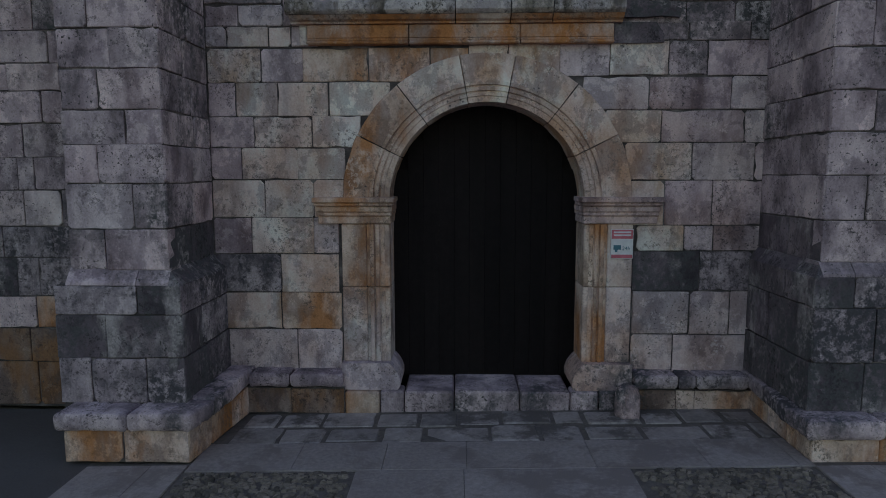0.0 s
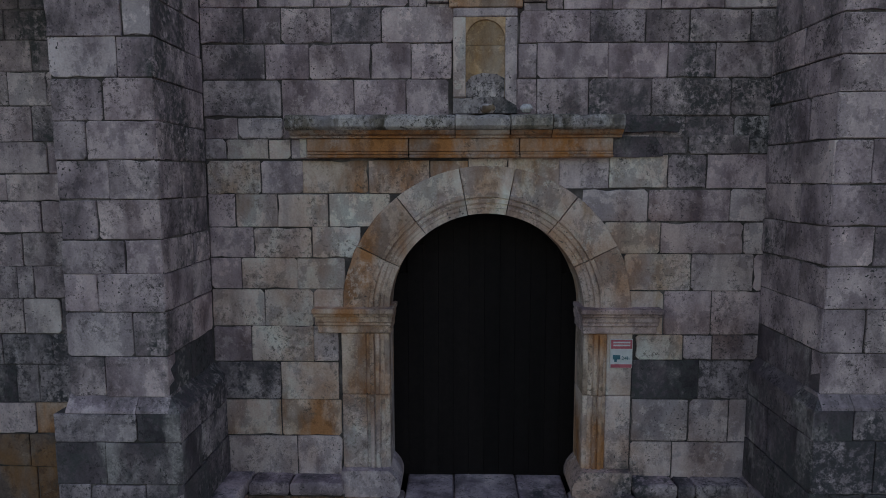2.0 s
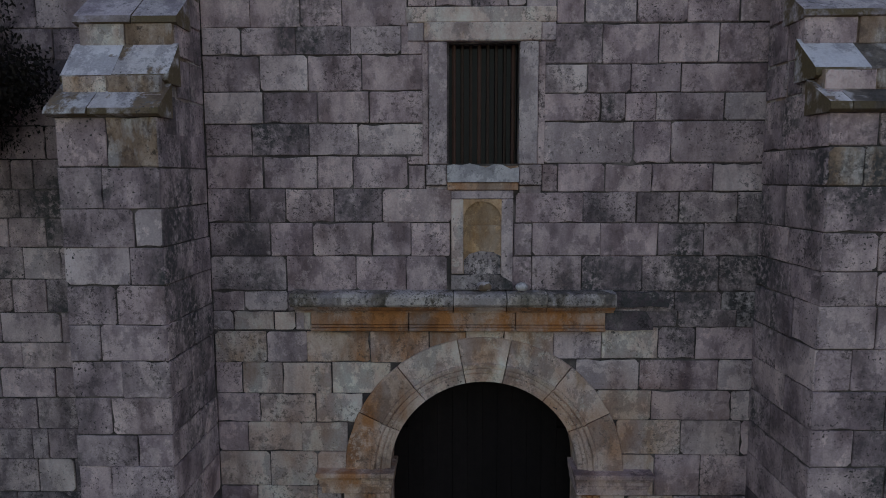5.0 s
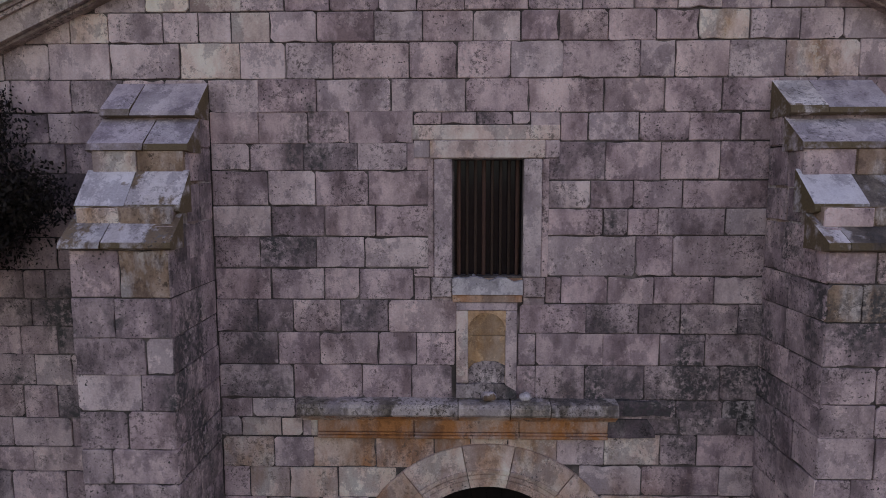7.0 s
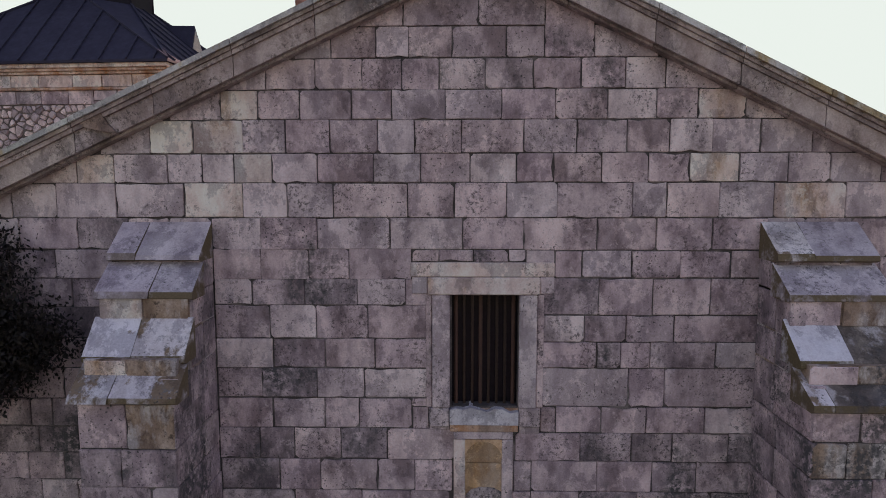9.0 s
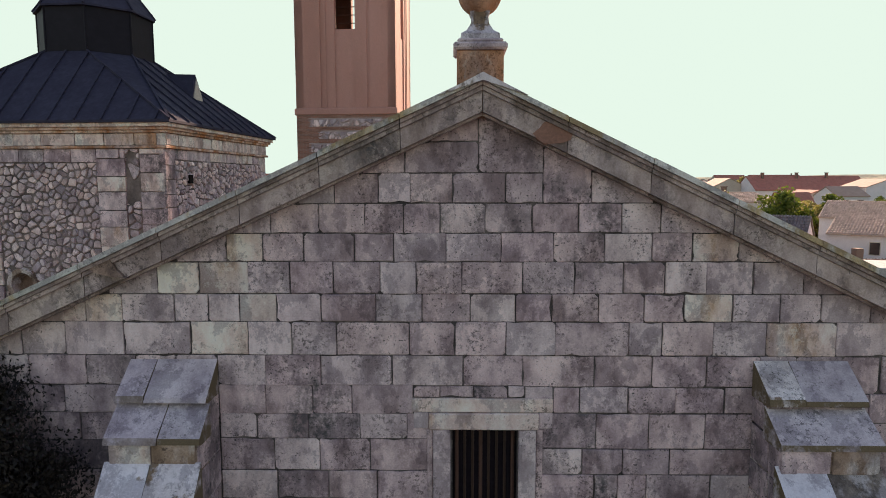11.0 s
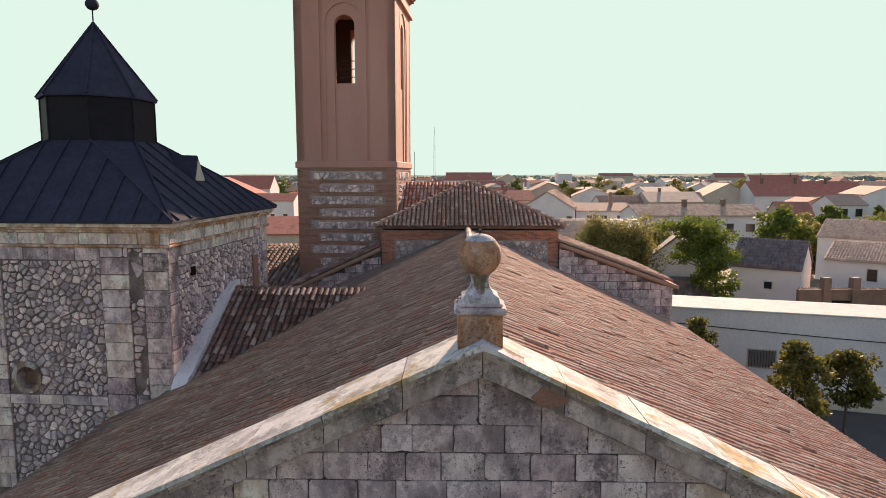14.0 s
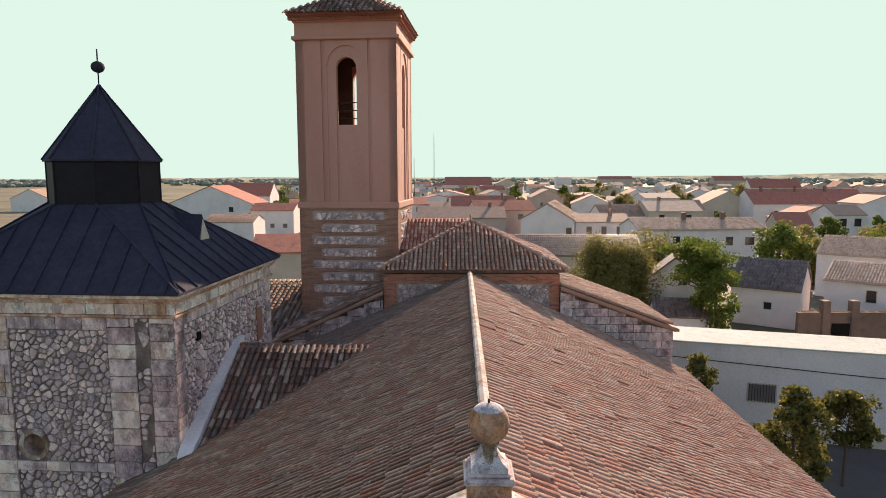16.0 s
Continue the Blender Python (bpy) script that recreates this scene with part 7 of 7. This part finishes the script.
# the long white building across the street: flat roof, cable along the wall, barred windows
wb = thing("street_building", "long low white building with a flat pale roof and barred windows", "building", (17, 28, 0))
ang = math.degrees(math.atan2(-2.6, 9.4))
WM = pose(10.6, 27.0, 0, 0, 0, ang)
wpart = lambda n, b, mat, par=wb, lab="": part(n, b.moved(WM), mat, par, lab)
wpart("wall", Build().box(0, 26, 0, 3.2, 0, 4.75), WHITEWASH_OLD)
wpart("roof", Build().box(-0.08, 26.1, -0.08, 3.3, 4.75, 4.83, 0.02), FLAT_ROOF)
wpart("plinth", Build().box(-0.03, 26, -0.05, 0.1, 0, 0.75, 0.01), BEIGE)
cab = Build()
cz = [(0.6, 4.74), (0.62, 4.15), (0.9, 3.95), (4, 3.83), (9, 3.65), (16, 3.45), (25, 3.25)]
for a, b2 in zip(cz, cz[1:]):
    cab.rod((a[0], -0.05, a[1]), (b2[0], -0.05, b2[1]), 0.025, n=5)
wpart("cable", cab, IRON)
for u, z in ((5.35, 2.35), (9.0, 2.3), (14.0, 2.3)):
    w = wpart("window", Build().box(u - 0.7, u + 0.7, -0.03, 0.05, z - 0.5, z + 0.5), BEIGE)
    wpart("pane", Build().box(u - 0.63, u + 0.63, -0.045, -0.02, z - 0.43, z + 0.43), SHUTTER, w)
    for k in range(10):
        wpart("bar", Build().rod((u - 0.6 + k * 0.133, -0.09, z - 0.48), (u - 0.6 + k * 0.133, -0.09, z + 0.48), 0.012, n=5), IRON, w)
wpart("street_sign", Build().box(0.35, 0.85, -0.03, 0, 3.1, 3.3), BEIGE)
# yard wall with a dark gate and tiled top
OLD_WALL = surface("old_brown_render", [(0.14, 0.088, 0.068), (0.23, 0.15, 0.118)], spread=0.1, big=0.5, stain=(0.10, 0.07, 0.06), bump=0.2)
yw = thing("yard_wall", "old brown yard wall with a tiled top and a dark gate", "yard wall", (33.5, 46, 0))
part("wall", Build().box(27.0, 42, 43.0, 43.4, 0, 2.75), OLD_WALL, yw)
part("gate", Build().box(29.6, 31.0, 42.95, 43.0, 0, 1.9), DOOR_WOOD, yw)
for u in (29.1, 31.35):
    part("pier", Build().box(u - 0.3, u + 0.3, 42.85, 43.5, 0, 3.7, 0.03), OLD_WALL, yw)
tb = Build()
for i in range(58):
    tb.add([(27.1 + i * 0.25 + p[0], 42.85 + p[1], 2.78 + p[2]) for p in TV], TF)
tagged(part("coping_tiles", tb, TILE_OLD, yw), kind="stuff")


# ---- trees ----
def leaf_cloud(b, r, centre, radius, count, size, squash=0.8, droop=0.0, slim=0.5):
    """Small leaves scattered through a clump, denser towards its skin."""
    c = Vector(centre)
    for _ in range(count):
        d = Vector((r.gauss(0, 1), r.gauss(0, 1), r.gauss(0, 1))).normalized()
        p = c + Vector((d.x, d.y, d.z * squash)) * radius * (r.random() ** 0.45)
        s = size * r.uniform(0.6, 1.3)
        u = Vector((r.gauss(0, 1), r.gauss(0, 1), r.gauss(0, 1) - droop)).normalized()
        v = u.orthogonal().normalized()
        v = (Matrix.Rotation(r.uniform(0, 6.28), 3, u) @ v) * slim
        b.add([tuple(p - u * s * 0.6), tuple(p + v * s), tuple(p + u * s * 0.6), tuple(p - v * s)], [(0, 1, 2, 3)])


def tree(name, x, y, height, spread, clear, leaf, label, seed, clumps=26, per=90, size=0.16, form="round", base=0.0, trunk=0.12, group="trees in the village", squash=0.8, slim=0.5):
    """A tapered trunk with limbs, each carrying clumps of leaves."""
    r = random.Random(seed)
    th = thing(name, label, "tree", (x, y, base), group=group)
    tb = Build()
    top = Vector((x + r.uniform(-0.1, 0.1) * spread, y, base + height * 0.8))
    mid = Vector((x + r.uniform(-0.05, 0.05) * spread, y, base + clear + 0.3 * (height - clear)))
    tb.rod((x, y, base - 0.05), mid, trunk, trunk * 0.7, 9).rod(mid, top, trunk * 0.7, trunk * 0.2, 8)
    lb = Build()
    for i in range(clumps):
        t = (i + r.random()) / clumps
        z = base + clear + (height - clear) * (0.06 + 0.88 * t)
        if form == "cone":
            reach = spread * (1 - t) ** 0.7 * r.uniform(0.5, 1.0)
        elif form == "tuft":
            reach = spread * math.sqrt(max(0.08, 1 - t * t)) * r.uniform(0.2, 1.05)
        elif form == "layer":
            reach = spread * (0.55 + 0.45 * math.sin(9.0 * t)) * r.uniform(0.35, 1.1)
        elif form == "spray":
            reach = spread * math.sin(math.pi * min(0.95, 0.25 + 0.7 * t)) * r.uniform(0.35, 1.1)
        else:
            reach = spread * math.sqrt(max(0.05, 1 - (2 * t - 0.9) ** 2)) * r.uniform(0.3, 0.95)
        a = r.uniform(0, 2 * math.pi)
        p = Vector((x + reach * math.cos(a), y + reach * math.sin(a), z + r.uniform(-0.1, 0.1) * (height - clear)))
        s = Vector((x, y, max(base + clear * 0.9, p.z - 0.45 * reach - 0.1)))
        tb.rod(s, p, trunk * 0.33, trunk * 0.08, 5)
        leaf_cloud(lb, r, p, spread * r.uniform(0.24, 0.40), per, size, squash, 0.0 if slim == 0.5 else 1.2, slim)
    part("trunk", tb, BARK, th)
    me = bpy.data.meshes.new("crown")
    me.from_pydata(lb.v, [], lb.f)
    me.materials.append(leaf)
    ob = new("crown", me)
    ob.parent = th
    ob.matrix_parent_inverse = th.matrix_basis.inverted()
    return th


tree("tree", 13.1, 17.6, 5.4, 1.4, 1.5, LEAF_GOLD, "dense dark green and golden street tree", 1, 44, 150, 0.13, "round", trunk=0.09)
tree("tree", 16.9, 20.4, 4.3, 1.35, 1.9, LEAF_GOLD, "round-headed street tree on a thin trunk", 2, 34, 130, 0.13, "round", trunk=0.07)
tree("tree", 11.6, 23.6, 5.0, 1.2, 1.7, LEAF_GOLD, "small golden-green street tree beside the nave", 3, 30, 120, 0.13, "round", trunk=0.07)
tree("tree", 13.5, 54.4, 7.0, 2.5, 0.5, LEAF_OLIVE, "broad olive-green bushy tree", 4, 90, 230, 0.15, "tuft", trunk=0.2, squash=1.9)
tree("tree", 16.9, 53.6, 6.3, 2.8, 0.4, LEAF_OLIVE, "broad olive-green bushy tree", 44, 90, 230, 0.15, "tuft", trunk=0.2, squash=1.9)
tree("tree", 15.1, 53.0, 6.6, 2.4, 0.4, LEAF_OLIVE, "broad olive-green bushy tree", 45, 80, 230, 0.15, "tuft", trunk=0.2, squash=1.9)
tree("tree", 20.9, 47.0, 7.9, 3.5, 4.3, LEAF_GREEN, "open bright green tree with spreading limbs", 5, 70, 190, 0.17, "layer", trunk=0.18, squash=0.45)
tree("tree", 21.9, 46.4, 4.6, 1.9, 0.4, LEAF_GREEN, "tall green bush under the spreading tree", 55, 44, 150, 0.16, "round", trunk=0.1)
tree("tree", 39.5, 71, 7.2, 3.6, 1.0, LEAF_GREEN, "spreading green tree between the houses", 6, 34, 110, 0.34, "round", trunk=0.2)
tree("tree", 44.5, 72, 5.4, 3.4, 1.0, LEAF_OLIVE, "spreading olive green tree", 7, 30, 100, 0.34, "round", trunk=0.2)
tree("tree", 63.5, 102, 6.2, 3.0, 0.8, LEAF_GREEN, "rounded green tree in a yard", 8, 26, 90, 0.4, "round", trunk=0.2)
tree("tree", 70, 98, 4.6, 4.2, 0.6, LEAF_OLIVE, "wide low green shrub tree", 9, 28, 90, 0.4, "round", trunk=0.2)
for k, (x, y, h, s) in enumerate(((63, 300, 9, 6), (73, 310, 11, 6), (92, 260, 9, 6), (30, 300, 9, 5), (120, 260, 9, 6), (128, 250, 8, 5), (-70, 250, 9, 7), (-58, 245, 8, 6), (-40, 190, 7, 5), (84, 120, 5, 3),
                                  (8, 300, 8, 6), (52, 215, 6, 4), (215, 420, 10, 7), (150, 330, 9, 6), (-52, 160, 6, 3), (57, 130, 5, 3), (-190, 300, 8, 5), (270, 520, 10, 8))):
    tree("tree", x, y, h, s * 0.75, 0.8, LEAF_OLIVE if k % 3 else LEAF_GREEN, "distant green tree among the houses", 100 + k, 22, 60, 0.55, "round", trunk=0.25)
bush_r = random.Random(61)
for k in range(46):
    y = bush_r.uniform(60, 420)
    x = bush_r.uniform(0.05 * y, 0.85 * y) if k % 6 else bush_r.uniform(-0.30 * y, -0.18 * y)
    tree("tree", x, y, bush_r.uniform(4.2, 7.5), bush_r.uniform(2.2, 4.2), 0.5, LEAF_OLIVE if k % 3 else LEAF_GREEN, "green garden tree among the village houses", 300 + k, 24, 70, 0.26 + 0.0009 * y, "round" if k % 2 else "layer", trunk=0.2)
# conifer beside the front, reaching in from beyond the buttress
tree("conifer_tree", -5.1, -0.55, 7.2, 1.3, 5.6, LEAF_YEW, "dark conifer standing against the church wall", 30, 84, 900, 0.042, "round", trunk=0.12, group="", slim=0.28)

# distant woods and hills
hb, wr = Build(), random.Random(5)
for k in range(1000):
    a = wr.uniform(-50, 65)
    d = wr.uniform(900, 2300)
    x, y = d * math.sin(radians(a)), d * math.cos(radians(a))
    s = wr.uniform(4, 9)
    n = 6
    for _ in range(3):
        cx, cy, cs = x + wr.uniform(-1.2, 1.2) * s, y + wr.uniform(-1, 1) * s, s * wr.uniform(0.5, 1.0)
        rings = [[(cx + cs * w * math.cos(i * 6.283 / n) * wr.uniform(0.8, 1.2), cy + cs * w * math.sin(i * 6.283 / n), cs * h) for i in range(n)] for w, h in ((0.8, 0.0), (1.0, 0.35), (0.75, 0.72), (0.3, 0.95))]
        hb.add([p for ring in rings for p in ring], [(q * n + i, q * n + (i + 1) % n, q * n + n + (i + 1) % n, q * n + n + i) for q in range(3) for i in range(n)] + [tuple(range(3 * n, 4 * n))])
woods = tagged(part("far_woods", hb, FAR_WOOD), "far scattered woods on the plain", "woods", kind="stuff")
hill = Build()
pts = []
for i in range(81):
    a = radians(-60 + 1.6 * i)
    h = 6 + 10 * noise.noise((i * 0.17, 3.1, 0)) + 26 * max(0, math.sin(radians(-60 + 1.6 * i) * 1.5 - 0.1)) ** 2
    pts.append((2450 * math.sin(a), 2450 * math.cos(a), max(3, h)))
hill.add([(x, y, -1) for x, y, z in pts] + pts + [(x * 1.05, y * 1.05, -1) for x, y, z in pts], [(i, i + 1, 82 + i, 81 + i) for i in range(80)] + [(81 + i, 82 + i, 163 + i, 162 + i) for i in range(80)])
# the hills emit pale tones: distance haze is put into their own glow
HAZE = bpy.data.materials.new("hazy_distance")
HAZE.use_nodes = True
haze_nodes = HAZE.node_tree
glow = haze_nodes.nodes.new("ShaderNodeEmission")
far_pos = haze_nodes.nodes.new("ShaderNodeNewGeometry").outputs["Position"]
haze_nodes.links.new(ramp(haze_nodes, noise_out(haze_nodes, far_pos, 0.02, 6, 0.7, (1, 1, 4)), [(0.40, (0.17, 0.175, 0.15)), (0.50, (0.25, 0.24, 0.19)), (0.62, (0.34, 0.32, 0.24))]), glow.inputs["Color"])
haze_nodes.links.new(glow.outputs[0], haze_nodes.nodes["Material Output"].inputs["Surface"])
tagged(part("backdrop_hills", hill, HAZE), "low wooded hills on the horizon, self-lit in haze tones", "hills", kind="structure")
mast = thing("radio_mast", "thin lattice radio mast far off", "mast", (-9.5, 300, 0), group="radio masts")
for s in (-0.5, 0.5):
    part("leg", Build().rod((-9.5 + s, 300, 0), (-9.5 + s * 0.4, 300, 30), 0.05, 0.04, 5), IRON, mast)
part("lattice", (lambda b: [b.rod((-9.5 - 0.5 * (1 if i % 2 else -1), 300, i * 1.5), (-9.5 + 0.5 * (1 if i % 2 else -1), 300, i * 1.5 + 1.5), 0.03, n=4) for i in range(20)] and b)(Build()), IRON, mast)
part("antenna", Build().rod((-9.5, 300, 30), (-9.5, 300, 34), 0.06), IRON, mast)
mast2 = thing("radio_mast", "thin far pole with an antenna", "mast", (-19, 300, 0), group="radio masts")
part("pole", Build().rod((-19, 300, 0), (-19, 300, 22), 0.2, 0.1, 6), IRON, mast2)

# ---- forecourt ----
court = tagged(thing("pavement", "forecourt of pale paving slabs and old flagstones before the door", "pavement", (0.3, -1, 0)), kind="structure")
TILT_UP = Matrix(((1, 0, 0, 0), (0, 1, 0, 0), (0.02, 0, 1, 0.044), (0, 0, 0, 1)))      # the ground rises a little towards +x
part("bed", Build().box(-3.9, 4.6, -9.0, 0.0, -0.12, -0.012).moved(TILT_UP), FLAG_BED, court)
r = random.Random(9)


class Floor:
    """Lays what is drawn for a wall flat on the ground."""
    m = TILT_UP @ Matrix(((1, 0, 0, 0), (0, 0, 1, 0), (0, -1, 0, 0.0), (0, 0, 0, 1)))


for y0, y1, low, high in ((-0.92, -0.55, 0.36, 0.62), (-0.545, -0.17, 0.3, 0.6)):       # two rows of worn flags
    u = -2.05
    while u < 2.9:
        w = min(2.98 - u, rng.uniform(low, high))
        ashlar(Floor, u, u + w, y0 + rng.uniform(-0.03, 0.03), y1 + rng.uniform(-0.06, 0.02), FLAGSTONE, court, "flagstone", depth=0.05, joint=0.011, proud=rng.uniform(-0.010, 0.002), cut=0.012)
        u += w
y_flag = -0.92
for (x0, x1, y0, y1) in ((-2.2, 2.96, y_flag - 0.54, y_flag), (-0.77, 1.465, -9, y_flag - 0.54), (-3.08, -2.21, -9, y_flag - 0.42), (2.95, 3.9, -9, y_flag - 0.54)):
    long_x = (x1 - x0) > (y1 - y0)
    if long_x:
        x = x0
        while x < x1 - 0.05:
            w = min(x1 - x, r.uniform(0.7, 1.1))
            part("slab", Build().box(x + 0.0012, x + w - 0.0012, y0 + 0.002, y1 - 0.002, -0.03, 0.004 + r.uniform(-0.001, 0.002), 0.004).moved(TILT_UP), PAVING, court)
            x += w
    else:
        yy = y1
        while yy > y0 + 0.05:
            d = min(yy - y0, r.uniform(0.5, 0.8))
            xm = x0 + (x1 - x0) * r.uniform(0.35, 0.65)
            for a, b2 in ((x0, xm), (xm, x1)):
                part("slab", Build().box(a + 0.0015, b2 - 0.0015, yy - d + 0.0015, yy - 0.0015, -0.03, 0.004 + r.uniform(-0.001, 0.002), 0.004).moved(TILT_UP), PAVING, court)
            yy -= d
peb = Build()
for x0, x1 in ((-2.2, -0.78), (1.475, 2.94)):
    for _ in range(4400):
        x, y = r.uniform(x0 + 0.04, x1 - 0.04), r.uniform(-7.2, y_flag - 0.57)
        s = r.uniform(0.025, 0.05)
        t = r.uniform(0, 3)
        n = 6
        peb.add([(x + s * math.cos(t + i * 1.047) * r.uniform(0.8, 1.1), y + s * 0.8 * math.sin(t + i * 1.047), -0.015) for i in range(n)] + [(x + s * 0.6 * math.cos(t + i * 1.047), y + s * 0.5 * math.sin(t + i * 1.047), r.uniform(0.0, 0.012)) for i in range(n)],
                [(i, (i + 1) % n, n + (i + 1) % n, n + i) for i in range(n)] + [tuple(range(n, 2 * n))])
tagged(part("pebbles", peb.moved(TILT_UP), COBBLE, court), "dark pebble panels", kind="stuff")
tagged(part("guard_stone", Build().turn([(0.125, 0.05), (0.128, 0.2), (0.118, 0.3), (0.095, 0.36), (0.05, 0.385)], 1.74, -0.33, 9), LIMESTONE, smooth=True), "small upright worn stone beside the door", "stone block")

# ---- sign by the door ----
SIGN_W = surface("sign_white", [(0.62, 0.60, 0.60), (0.68, 0.66, 0.66)], spread=0, bump=0, rough=0.5)
SIGN_R = surface("sign_red", [(0.50, 0.10, 0.13), (0.58, 0.15, 0.18)], spread=0, bump=0, rough=0.5)
SIGN_B = surface("sign_blue", [(0.03, 0.12, 0.16), (0.04, 0.15, 0.2)], spread=0, bump=0, rough=0.5)
sign = thing("alarm_sign", "faded pink and white surveillance notice fixed beside the door", "sign", (1.7, -0.06, 1.75))
part("plate", Build().box(1.60, 1.82, -0.052, -0.03, 1.60, 1.895), SIGN_W, sign)
part("header", Build().box(1.605, 1.815, -0.055, -0.05, 1.80, 1.89), SIGN_R, sign)
part("camera_symbol", Build().box(1.625, 1.70, -0.055, -0.05, 1.69, 1.735).box(1.64, 1.665, -0.055, -0.05, 1.665, 1.69), SIGN_B, sign)
part("footer", Build().box(1.605, 1.815, -0.055, -0.05, 1.605, 1.64), SIGN_R, sign)
for z in (1.865, 1.835):
    part("text_bar", Build().box(1.625, 1.795, -0.057, -0.054, z - 0.008, z + 0.008), SIGN_W, sign)
tx = bpy.data.curves.new("hours", "FONT")
tx.body, tx.size, tx.extrude = "24h", 0.055, 0.001
t_src = bpy.data.objects.new("hours_text", tx)
t_ob = new("hours", bpy.data.meshes.new_from_object(t_src))
bpy.data.objects.remove(t_src)
t_ob.data.materials.append(SIGN_B)
t_ob.parent = sign
t_ob.matrix_parent_inverse = sign.matrix_basis.inverted()
t_ob.matrix_basis = pose(1.71, -0.056, 1.685, 90, 0, 0)
